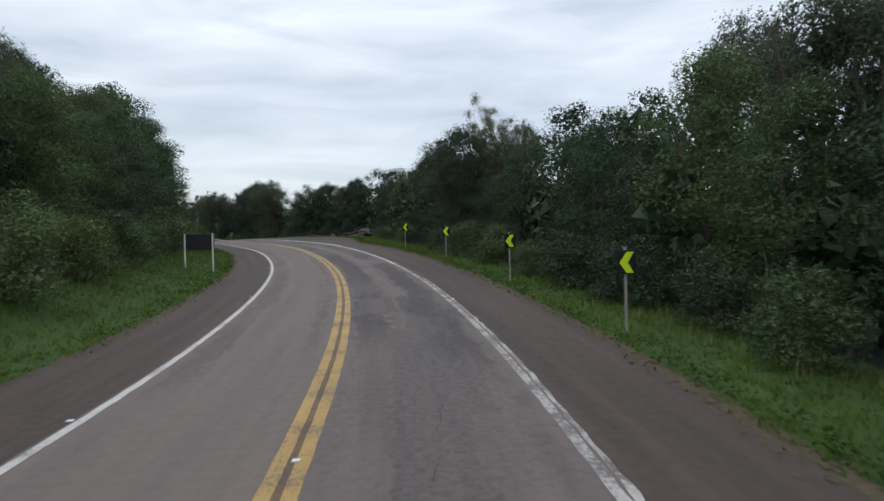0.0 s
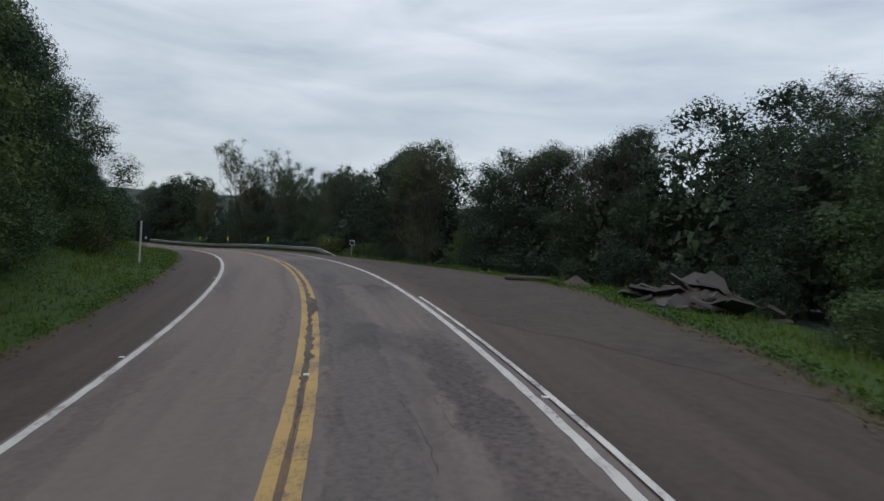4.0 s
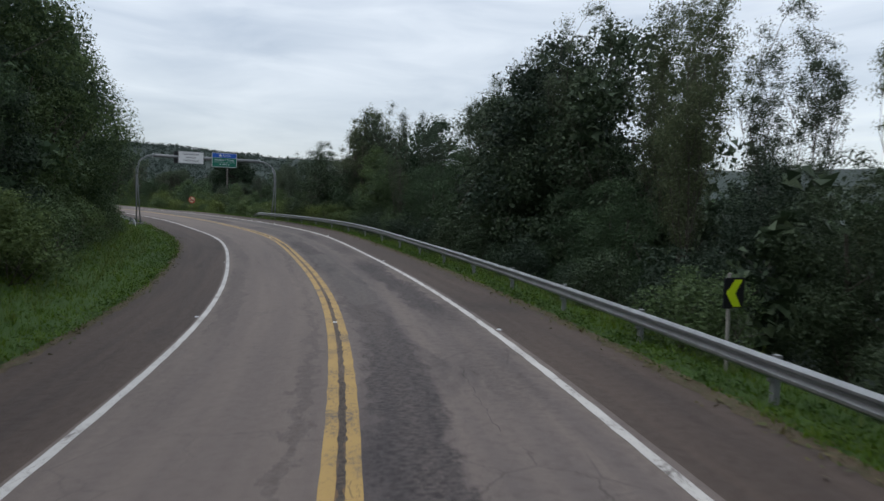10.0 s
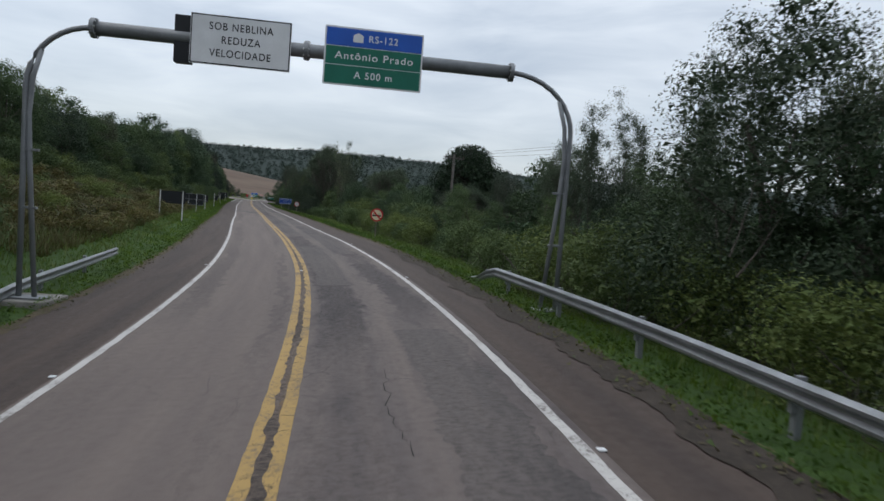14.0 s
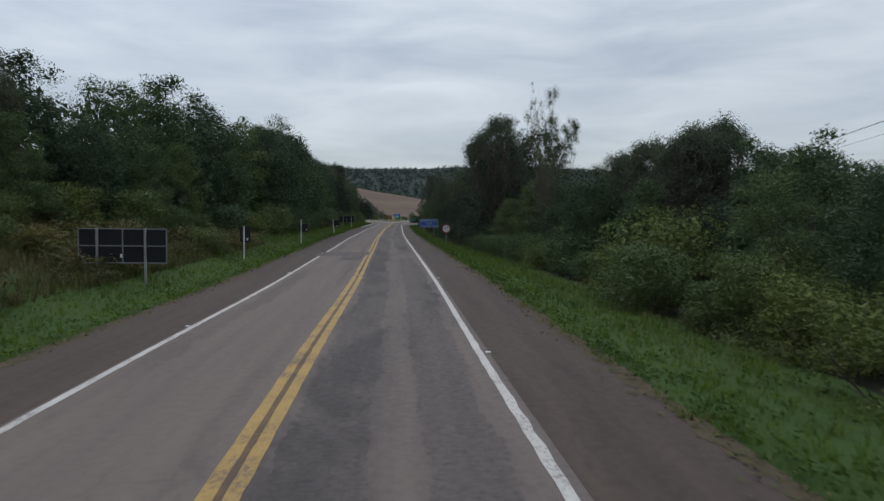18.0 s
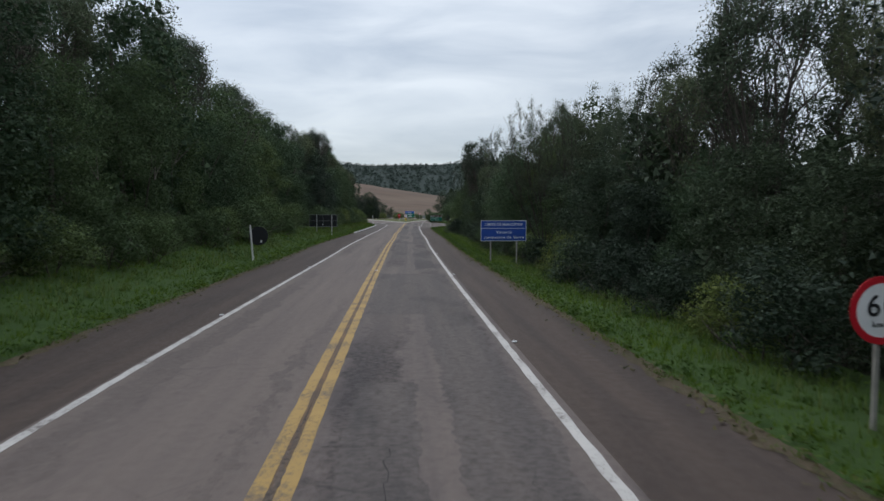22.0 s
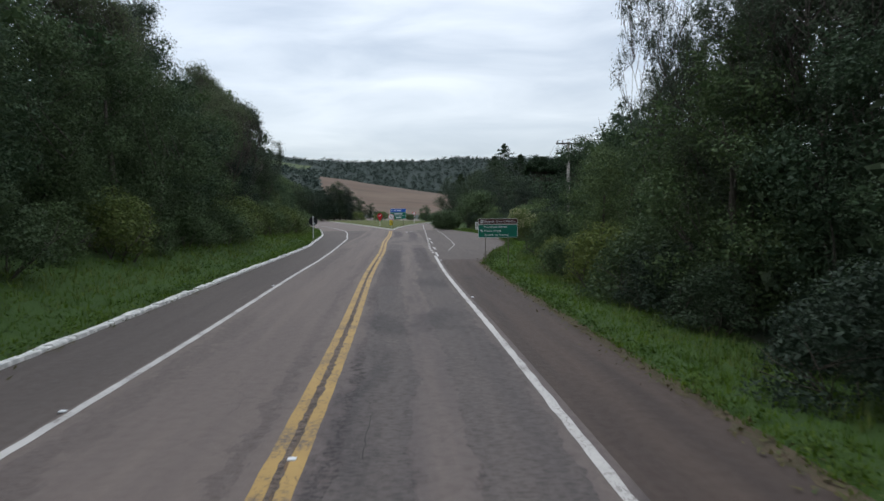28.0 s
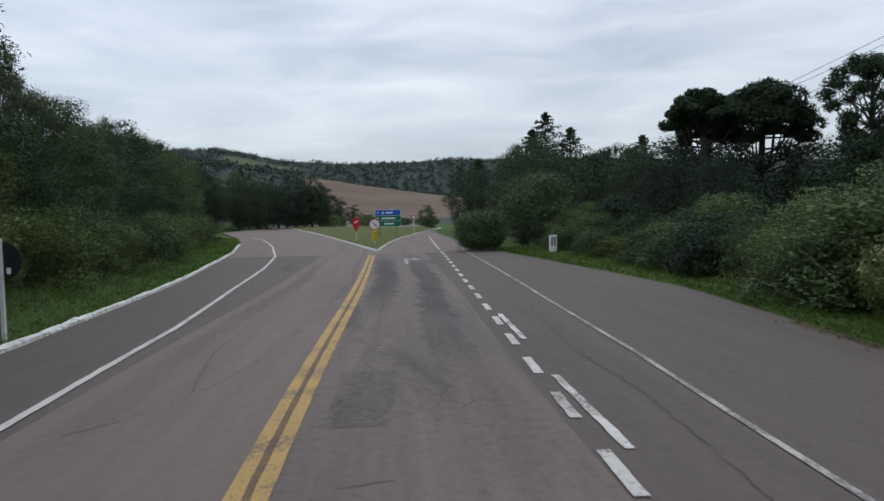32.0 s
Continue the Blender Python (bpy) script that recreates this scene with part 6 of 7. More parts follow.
for a, b, c in (((0.2, 0.1, 11.3), (-0.4, 0.0, 11.9), (-1.3, 0.1, 13.1)), ((0.19, 0.1, 10.6), (-0.3, 0.2, 11.0), (-0.8, 0.3, 11.3)), ((0.18, 0.1, 9.4), (-0.3, -0.1, 9.7), (-0.7, -0.2, 9.9))):
    part("branch", tube(fresh(), [a, b, c], [0.04, 0.03, 0.012], 6), BARK_DARK, snag)
box_post = thing("meter_box", "white concrete meter box standing in the grass", "meter box", m=verge_at(498.0, 12.43))
part("body", box(fresh(), -0.24, 0.24, -0.15, 0.15, -0.2, 1.28, 0.02), LIMEWASH, box_post)
part("door", box(fresh(), -0.17, -0.02, -0.165, -0.15, 0.55, 1.15, 0.004), CONCRETE, box_post)
part("door", box(fresh(), 0.02, 0.17, -0.165, -0.15, 0.55, 1.15, 0.004), CONCRETE, box_post)


# ---- crumbled seam between the yellow lines ----
seams = thing("road_seam", "crumbling reddish-brown asphalt seam between the yellow lines", "road seam", kind="structure")
for s0, s1, grow_ in ((66, 108, 1.0), (150, 172, 0.5), (182, 236, 0.8), (286, 302, 0.5), (308, 330, 0.5), (404, 446, 0.6)):
    ends_ = lambda q, s0=s0, s1=s1: smooth(q, s0, s0 + 4) * (1 - smooth(q, s1 - 4, s1))
    strip("seam", s0, s1, lambda q, e=ends_, g=grow_: middle(0)(q) - (0.02 + (0.045 + 0.035 * wobble(q, q * 1.3, 2.1)) * g + 0.045 * g * wobble(q * 1.1, q, 0.35) + 0.025 * wobble(q, q, 0.12)) * e(q),
          lambda q, e=ends_, g=grow_: middle(0)(q) + (0.02 + (0.05 + 0.05 * wobble(q + 7, q * 1.2, 2.6)) * g + 0.06 * g * wobble(q, q + 5, 0.3) + 0.03 * wobble(q, q + 3, 0.11)) * e(q) + 0.16 * smooth(q, 76.5, 77.3) * (1 - smooth(q, 79.5, 80.5)) * g, SEAM, 0.0068, 0.06, parent=seams)

# ---- cracks in the asphalt ----
cracks = thing("road_crack", "thin black cracks wandering over the worn asphalt", "road crack", kind="structure")
CK = np.random.default_rng(17)


def crack(pts, width=0.010, rough=0.028):
    """A ribbon through places of s and d, wandering between them."""
    way = []
    for (s0, d0), (s1, d1) in zip(pts, pts[1:]):
        n = max(2, int(math.hypot(s1 - s0, d1 - d0) / 0.16))
        way += [(s0 + (s1 - s0) * k / n + CK.normal() * rough, d0 + (d1 - d0) * k / n + CK.normal() * rough) for k in range(n)]
    way = np.array(way + [pts[-1]])
    t = np.gradient(way, axis=0)
    t /= np.linalg.norm(t, axis=1)[:, None] + 1e-9
    w = (width * CK.uniform(0.3, 1.4, len(way)))[:, None]
    side = np.stack([-t[:, 1], t[:, 0]], -1) * w
    a, b = way + side, way - side
    verts = np.concatenate([on_road(a[:, 0], a[:, 1], 0.0072), on_road(b[:, 0], b[:, 1], 0.0072)])
    n = len(way)
    part("crack", mesh_of("crack", verts, [(i, i + 1, n + i + 1, n + i) for i in range(n - 1)], CRACK), None, cracks)


for pts in (((110.2, -0.58), (112.4, -0.62), (114.8, -0.6), (118, -0.7)), ((101.4, 0.26), (101.3, 2.6)), ((95, 2.6), (99, 2.55), (101.3, 2.5)), ((327.2, 0.3), (327.2, 1.3)), ((327.1, 1.15), (325.4, 1.1)),
            ((345.4, 0.4), (345.4, 3.1)), ((296.3, 0.5), (296.0, 0.95), (296.8, 1.2), (298.9, 1.15)), ((298.7, 1.9), (298.4, 3.1)), ((298.4, 3.05), (300.2, 2.9)), ((313.1, 0.35), (312.7, 1.6)),
            ((425.0, 0.55), (425.8, 0.6), (426.7, 0.58), (427.4, 0.7)), ((424.6, 1.1), (424.6, 1.5), (424.1, 1.45)), ((427.8, 1.16), (431, 1.25), (434, 1.2)), 
            ((442.6, 3.65), (443.1, 4.6)), ((442.4, 4.2), (440.3, 4.03), (438.4, 3.7)), ((463.0, -2.82), (464.0, -2.0), (465.6, -1.5), (467.8, -1.06)), ((464.8, -1.8), (467.2, -2.2), (469.0, -2.4)), ((21.5, 0.3), (22.6, 0.5), (22.4, 3.2)),
            ((208.5, 1.6), (210, 1.4), (212, 1.5)), ((216, 0.45), (219, 0.5), (221, 0.42)), ((460, 4.9), (464, 5.2), (468, 5.0), (474, 5.3)), ((372, 2.2), (372.4, 2.5)), ((452.7, 0.1), (452.7, 1.34), (455.4, 1.38)), ((457.9, 2.2), (456.6, 2.25), (456.5, 3.0))):
    crack(pts, 0.006)
for s0, s1 in ((66, 108), (186, 232)):
    s = s0
    while s < s1:
        a = float(middle(0.06)(s))
        crack([(s, a), (s + CK.normal() * 0.05, a + CK.uniform(0.08, 0.19))], 0.007, 0.012)
        if CK.uniform() < 0.4:
            crack([(s + 0.2, a - 0.14), (s + 0.2 + CK.normal() * 0.05, a - 0.14 - CK.uniform(0.05, 0.15))], 0.006, 0.012)
        s += CK.uniform(0.3, 1.1)
for k in range(70):
    s, lane = CK.uniform(6, 470), CK.uniform(0, 1)
    d = CK.uniform(0.5, 3.1) if lane < 0.65 else CK.uniform(-3.1, -0.5)
    if k % 3:
        crack([(s, d), (s + CK.uniform(0.8, 2.5), d + CK.normal() * 0.12), (s + CK.uniform(2.6, 3.6), d + CK.normal() * 0.2)], 0.004)
    else:
        crack([(s, d), (s + CK.normal() * 0.1, d + CK.uniform(0.4, 1.1))], 0.005)


marks = thing("tyre_mark", "long dark tyre marks over the lay-by's asphalt", "tyre mark", kind="structure")
for s0, s1, at, wide in ((445.5, 456.5, 5.96, 0.05), (447.5, 453.0, 6.2, 0.03)):
    strip("mark", s0, s1, lambda s, a=at, w=wide, e=(s0, s1): a - w * smooth(s, e[0], e[0] + 2) * (1 - smooth(s, e[1] - 3, e[1])) + 0.02 * wobble(s, s * 1.2, 0.4),
          lambda s, a=at, w=wide, e=(s0, s1): a + w * smooth(s, e[0], e[0] + 2) * (1 - smooth(s, e[1] - 3, e[1])) + 0.02 * wobble(s, s * 1.7, 0.3), PATCH, 0.0045, 0.3, parent=marks)


# ---- single trees that stand out ----
def stand(s, d):
    p = on_road(s, d)[0]
    return p[0], p[1], float(terrain(p[:1], p[1:2])[0])


def plant_top(kind, s, d, top, k=None, wide=1.0, turn=None, label=""):
    return plant(kind, s, d, top - stand(s, d)[2], k, wide, turn, label)


for kind, s, d, top, k, wide, label in (
        ("airy", 46, 13.0, 11.4, 0, 0.9, "tall slender tree with dark stems and thin leaves"),
        ("crown", 47, 10.8, 8.6, 1, 1.25, "round grey-brown twiggy crown over the dark bushes"),
        ("crown", 112.6, 13.2, 11.0, 2, 1.0, ""), ("crown", 107.8, 12.9, 10.8, 0, 0.98, "tall forked tree with a wide airy domed crown"),
        ("crown", 109.8, 13.4, 10.4, 1, 1.0, "tall forked tree with a wide airy domed crown"),
        ("crown", 98.0, 17.0, 9.6, 2, 1.1, ""), ("crown", 91.0, 18.0, 9.8, 3, 1.0, ""),
        ("airy", 125.3, 14.3, 10.6, 0, 0.7, "thin pale-leaved tree behind the crash barrier"),
        ("airy", 130.0, 13.5, 11.2, 1, 0.9, ""), ("airy", 133.0, 14.2, 10.6, 2, 0.9, ""),
        ("airy", 139.3, 14.0, 11.4, 0, 0.9, ""), ("airy", 142.0, 12.2, 12.4, 1, 0.9, ""), ("deep", 99.0, 15.0, 8.8, 0, 1.2, ""), ("deep", 101.4, 16.6, 9.6, 1, 1.2, ""), ("deep", 103.0, 16.4, 8.2, 2, 1.0, ""), ("deep", 96.5, 17.5, 8.8, 1, 1.2, ""),
        ("forked", 152.0, 12.2, 16.6, 0, 1.05, "tall tree forking low into bare dark limbs under thin leaves"),
        ("deep", 148.0, 10.6, 5.6, 0, 1.2, ""), ("deep", 151.0, 10.2, 6.0, 1, 1.2, ""), ("deep", 154.5, 10.4, 6.4, 2, 1.2, ""), ("airy", 136.0, 13.4, 11.4, 2, 1.0, ""),
        ("airy", 144.6, 13.6, 12.8, 0, 1.0, ""), ("airy", 128.0, 13.0, 10.8, 1, 0.95, ""), ("airy", 122.0, 14.0, 10.2, 2, 0.9, ""), ("airy", 168.0, 12.6, 11.6, 1, 0.9, ""), ("airy", 175.5, 13.0, 12.8, 0, 1.0, ""),
        ("deep", 176.8, 12.8, 10.4, 0, 1.15, ""), ("deep", 179.6, 13.2, 11.6, 1, 1.15, ""), ("deep", 182.2, 12.8, 11.2, 2, 1.15, ""), ("airy", 186.4, 12.6, 11.5, 2, 0.85, ""), ("sparse", 196.0, 10.4, 10.2, 1, 0.4, "thin half-bare tree rising from the dark woods"),
        ("crown", 208.6, 12.6, 11.6, 1, 1.0, ""), ("airy", 205.4, 12.4, 12.2, 1, 1.0, ""), ("airy", 221.5, 13.6, 9.6, 0, 1.0, ""), ("airy", 227.5, 13.0, 8.6, 1, 0.9, ""),
        ("crown", 288.8, 16.9, 7.9, 2, 0.9, "small round-crowned tree standing over the bushes"),
        ("sparse", 299.5, 12.1, 11.9, 1, 0.5, "slender half-bare tree with a pointed top"),
        ("airy", 306.2, 14.0, 12.6, 2, 0.72, "tall thin tree with pale leaves beside the road"),
        ("crown", 320.3, 12.0, 12.6, 3, 1.05, ""), ("airy", 326.0, 14.5, 13.4, 1, 1.0, ""),
        ("forked", 363.2, 11.0, 10.6, 1, 0.62, "vase-shaped tree with bare upright limbs"),
        ("broad", 372.1, 11.4, 8.4, 0, 1.1, ""), ("airy", 389.1, 11.2, 9.7, 2, 0.95, ""),
        ("crown", 408.9, 11.4, 12.6, 0, 0.95, "dark tree with an uneven crown leaning over the verge"),
        ("forked", 430.0, 12.4, 12.6, 0, 0.7, ""), ("airy", 426.0, 13.0, 13.0, 0, 1.0, ""),
        ("deep", 463.9, 22.9, 12.4, 1, 0.9, "tall blackish tree behind the roadside hedge"),
        ("airy", 469.4, -12.2, 10.4, 1, 1.1, "light green airy tree over the shrubs on the bank"),
        ("crown", 465.0, -13.4, 12.4, 2, 0.95, ""), ("crown", 457.0, -12.6, 12.2, 3, 1.0, "")):
    plant_top(kind, s, d, top, k, wide, None, label)
for s, d, top in ((296, 28, 7.2), (300, 30, 7.8), (306, 31, 8.5), (310, 34, 8.2)):
    plant_top("broad", s, d, top, None, 1.2)
for s, d, h, k in ((448, 13.0, 8.5, "broad"), (449.5, 15.5, 9.0, "mid"), (447, 18.0, 9.5, "airy"), (444, 16, 10, "broad")):
    plant(k, s, d, h, None, 1.15)


# ---- araucarias and conifers ----
def tuft_cloud(rng, centres, radii, n, squash=0.5):
    pick = rng.integers(0, len(centres), n)
    off = rng.normal(size=(n, 3))
    off /= np.linalg.norm(off, axis=1)[:, None]
    off *= (rng.uniform(0.55, 1.0, n) ** 0.5 * radii[pick])[:, None]
    off[:, 2] *= squash
    return centres[pick] + off


def araucaria(s, d, top, radius, depth, seed, label, dome=0.5, arms=26):
    """Bare trunk and an umbrella of upturned arms that end in dark tufts."""
    rng = np.random.default_rng(seed)
    x, y, z = stand(s, d)
    h = top - z
    t = thing("araucaria_tree", label, "tree", "araucarias", pose(x, y, z))
    limbs = [[((0, 0, -0.4), 0.30), ((0.05, 0, h * 0.5), 0.24), ((0, 0.05, h * 0.9), 0.12), ((0, 0, h * 0.97), 0.05)]]
    ends, size = [], []
    for k in range(arms):
        w = k * 2.4 + rng.uniform(-0.3, 0.3)
        f = math.sqrt((k + 0.6) / arms)
        r = radius * f * rng.uniform(0.88, 1.04)
        low = h - depth * (0.55 + 0.45 * rng.uniform(0, 1)) if k % 3 == 0 else h - depth * 0.5
        tip = h - 0.45 - dome * depth * f ** 2.2 + rng.normal() * 0.12
        tip = min(tip, h - 0.4)
        root = max(min(low, tip - 0.5), h * 0.45)
        end = np.array((r * math.cos(w), r * math.sin(w), tip))
        mid = np.array((0.55 * end[0], 0.55 * end[1], root + 0.15 * (tip - root)))
        limbs.append([((0, 0, root), 0.085), (tuple(mid), 0.06), (tuple(0.4 * mid + 0.6 * end - (0, 0, 0.12)), 0.045), (tuple(end), 0.03)])
        ends.append(end)
        size.append(radius * 0.24 * rng.uniform(0.8, 1.2))
        ends.append(0.35 * mid + 0.65 * end + (0, 0, 0.1))
        size.append(radius * 0.16)
    ends, size = np.array(ends), np.array(size)
    places = tuft_cloud(rng, ends, size, 16000 + 140 * arms, 0.62)
    part("trunk", stem_mesh("trunk", limbs, BARK_DARK, 7), BARK_DARK, t)
    part("crown", leaf_mesh("crown", places, 0.17, 0.034, LEAF_PINE, rng, -0.35, None, tuft_cloud(rng, ends, size * 0.75, 4200, 0.62), 2.4), LEAF_PINE, t)
    return t


araucaria(276.2, 23.6, 10.9, 4.6, 5.4, 3, "dark dome-crowned araucaria standing above the bushes", 0.95, 110)
araucaria(493, 20.6, 10.2, 2.4, 4.8, 4, "dark flat-topped araucaria with a deep crown", 0.35, 30)
araucaria(495, 25.6, 11.2, 3.4, 7.2, 5, "dark flat-topped araucaria with a deep crown", 0.45, 46)
araucaria(498, 23.6, 10.4, 2.1, 4.6, 6, "dark araucaria standing between two larger ones", 0.5, 26)
araucaria(640, -34, 12.0, 4.2, 3.6, 7, "far dark araucaria behind the junction", 0.5, 26)


def conifer(s, d, top, radius, seed, label):
    """A conical pine with drooping whorls."""
    rng = np.random.default_rng(seed)
    x, y, z = stand(s, d)
    h = top - z
    t = thing("pine_tree", label, "tree", "conifers", pose(x, y, z))
    limbs, ends, size = [[((0, 0, -0.4), 0.28), ((0, 0, h * 0.5), 0.18), ((0, 0, h), 0.03)]], [], []
    for k in range(90):
        f = (k + 0.5) / 90
        zz = h * (0.10 + 0.9 * f)
        r = radius * (1.04 - f) ** 0.42 * min(1.0, 3.4 * (1.07 - f)) * rng.uniform(0.72, 1.08)
        w = k * 2.4
        end = np.array((r * math.cos(w), r * math.sin(w), zz - 0.12 * r))
        limbs.append([((0, 0, zz), 0.05), (tuple(end * (0.6, 0.6, 1) + (0, 0, 0.1)), 0.03), (tuple(end), 0.015)])
        for g in (0.95, 0.6, 0.3):
            ends.append(end * (g, g, 1))
            size.append(0.30 + 0.16 * r)
    ends, size = np.array(ends), np.array(size)
    part("trunk", stem_mesh("trunk", limbs, BARK_DARK, 6), BARK_DARK, t)
    part("crown", leaf_mesh("crown", tuft_cloud(rng, ends, size, 9000, 0.5), 0.24, 0.04, LEAF_PINE, rng, 0.1, None, tuft_cloud(rng, ends, size * 0.6, 1500, 0.5), 2.4), LEAF_PINE, t)


conifer(554, 26, 18.2, 7.2, 8, "tall dark conical pine behind the junction")
conifer(551, 23.2, 15.2, 5.6, 11, "dark conical pine behind the junction")
conifer(552, 29.4, 15.6, 5.8, 12, "dark conical pine behind the junction")
for s, d, top in ((548, 33.5, 11.5), (545, 36.5, 11.0), (552, 39, 12.0)):
    plant_top("deep", s, d, top, None, 1.25)
conifer(566, 17, 12.0, 4.2, 9, "dark conical pine beside the junction")
conifer(545, 38, 13.5, 4.6, 10, "dark conical pine behind the hedge")

# eucalyptus and dark trees behind the hedge
def eucalyptus(s, d, top, radius, depth, seed, label):
    """Bare forked trunk and an oval crown of many rounded tufts with gaps between them."""
    rng = np.random.default_rng(seed)
    x, y, z = stand(s, d)
    h = top - z
    t = thing("eucalyptus_tree", label, "tree", "eucalyptus", pose(x, y, z))
    limbs = [[((0, 0, -0.4), 0.26), ((0.1, 0, h * 0.4), 0.20), ((0, 0.1, h * 0.7), 0.12), ((0, 0, h * 0.93), 0.04)]]
    ends, size = [], []
    for k in range(64):
        f = (k + 0.5) / 64
        w = k * 2.4 + rng.uniform(-0.4, 0.4)
        up = 1 - 2 * f
        r = radius * math.sqrt(max(0.02, 1 - abs(up) ** 2.2)) * rng.uniform(0.45, 1.0) * (1.0 if up > -0.2 else 0.8)
        end = np.array((r * math.cos(w), r * math.sin(w), h - depth / 2 + up * (depth / 2 - 0.35) + rng.normal() * 0.15))
        root = max(end[2] - 0.9 - 0.5 * r, h - depth - 0.8)
        limbs.append([((0, 0, root), 0.06), (tuple(0.55 * end * (1, 1, 0) + (0, 0, root + 0.45 * (end[2] - root))), 0.04), (tuple(end), 0.02)])
        ends.append(end)
        size.append(rng.uniform(0.40, 0.66) * radius / 2.5)
    ends, size = np.array(ends), np.array(size)
    places, ways, deep = lobed(rng, ends, size, 26000, 3000, 0.72)
    part("trunk", stem_mesh("trunk", limbs, BARK, 7), BARK, t)
    part("crown", leaf_mesh("crown", places, 0.13, 0.034, LEAF_PINE, rng, 0.2, ways * 0.8, deep, 2.0), LEAF_PINE, t)


eucalyptus(477.5, 25.6, 10.8, 2.9, 7.2, 14, "tall eucalyptus with an oval crown of dark tufts")
eucalyptus(489.2, 28.6, 11.6, 2.6, 7.0, 15, "tall eucalyptus with an oval crown of dark tufts")
eucalyptus(484.0, 29.5, 9.6, 1.5, 5.0, 16, "slim eucalyptus standing between two larger ones")
JR = np.random.default_rng(21)
for s, d, h, k in ((508, 13.5, 4.5, "bush"), (512, 16, 6.5, "broad"), (518, 14.5, 7.0, "mid"), (524, 18, 8.5, "broad"), (532, 16.5, 8.0, "broad"), (540, 21, 9.0, "mid"),
                   (515, 22, 7.0, "broad"), (522, 27, 8.5, "mid"), (508, 26, 6.5, "broad"), (512, 33, 8.0, "broad"), (548, 15, 7.5, "broad"), (558, 14, 8.0, "mid"),
                   (500, 46, 8.5, "broad"), (490, 38, 7.5, "mid"), (486, 45, 8.5, "broad"), (480, 34, 6.5, "mid"), (476, 28, 6.0, "broad"), (484, 24, 5.5, "mid")):
    plant({"broad": "deep", "mid": "deep"}.get(k, k), s, d, h * JR.uniform(1.15, 1.45), None, 1.15)
for s, d, top in ((489, 19.4, 6.2), (492, 22.4, 6.6), (496, 18.8, 6.8), (499, 22, 7.2), (503, 20.0, 7.4), (493, 26.5, 6.9), (497, 29.5, 7.6), (505, 25, 7.8), (495, 33, 7.4), (503, 36, 8.2), (511, 24, 8.2), (526, 26, 9.4), (540, 17.6, 10.6), (548, 31, 10.8), (534, 22.5, 9.8)):
    plant_top("deep", s, d, top, None, 1.15)
for s, d, top in ((274.5, 21.5, 5.2), (277, 20.2, 5.0), (279.5, 22.5, 5.8), (276, 25, 6.0), (281, 26, 6.4), (272, 24, 5.4), (145.5, 11.6, 6.0), (148.5, 12.8, 6.2), (152, 13.6, 6.4), (155, 14.6, 6.8), (147, 14.6, 6.2)):
    plant_top("deep", s, d, top, None, 1.2)
# uneven hedge beside the lay-by
for k in range(38):
    s = 455.5 + 1.35 * k + JR.uniform(-0.5, 0.5)
    d = 13.9 + 0.5 * math.sin(k * 1.3) - 0.035 * max(0, s - 480) + JR.normal() * 0.35
    if not 496.5 < s < 500:
        pick = JR.uniform()
        plant("light_bush" if pick < 0.34 else ("bush" if pick < 0.72 else "dark_bush"), s, d + 0.8, JR.uniform(1.8, 3.6) if s < 477 else JR.uniform(1.4, 2.8), None, JR.uniform(1.0, 1.5))
    if k % 2:
        plant(("bush", "dark_bush")[k % 4 // 2], s, d + 3.2, JR.uniform(2.6, 4.4), None, 1.15)


def flowering_bush(s, d, high, seed):
    rng = np.random.default_rng(seed)
    t = thing("flowering_bush", "tall green bush with sprays of pale cream blossom", "bush", m=pose(*stand(s, d)))
    f = (np.arange(16) + 0.5) / 16
    w = np.arange(16) * 2.4
    r = 0.42 * high * np.sin(math.pi * (0.25 + 0.68 * f)) * rng.uniform(0.4, 1.0, 16)
    lobes = np.stack([r * np.cos(w), r * np.sin(w), high * (0.14 + 0.72 * f)], -1)
    stems = [[((0, 0, -0.2), 0.05), (tuple(0.5 * q), 0.03), (tuple(q), 0.01)] for q in lobes[4::2]]
    part("stem", stem_mesh("stem", stems, BARK, 4), BARK, t)
    places, ways, deep = lobed(rng, lobes, np.full(16, 0.19 * high), 15000, 1500)
    part("crown", leaf_mesh("crown", places, 0.075, 0.021, LEAF_BUSH, rng, 0.2, ways, deep, 1.9), LEAF_BUSH, t)
    sprays = places[(places[:, 2] > 0.42 * high)][rng.permutation(int((places[:, 2] > 0.42 * high).sum()))[:420]]
    bloom = np.repeat(sprays, 13, 0) + rng.normal(size=(13 * len(sprays), 3)) * 0.05
    part("blossom", leaf_mesh("blossom", bloom, 0.065, 0.026, BLOSSOM, rng, 0.0), BLOSSOM, t, "pale cream blossom")


flowering_bush(467.3, 12.9, 3.3, 41)


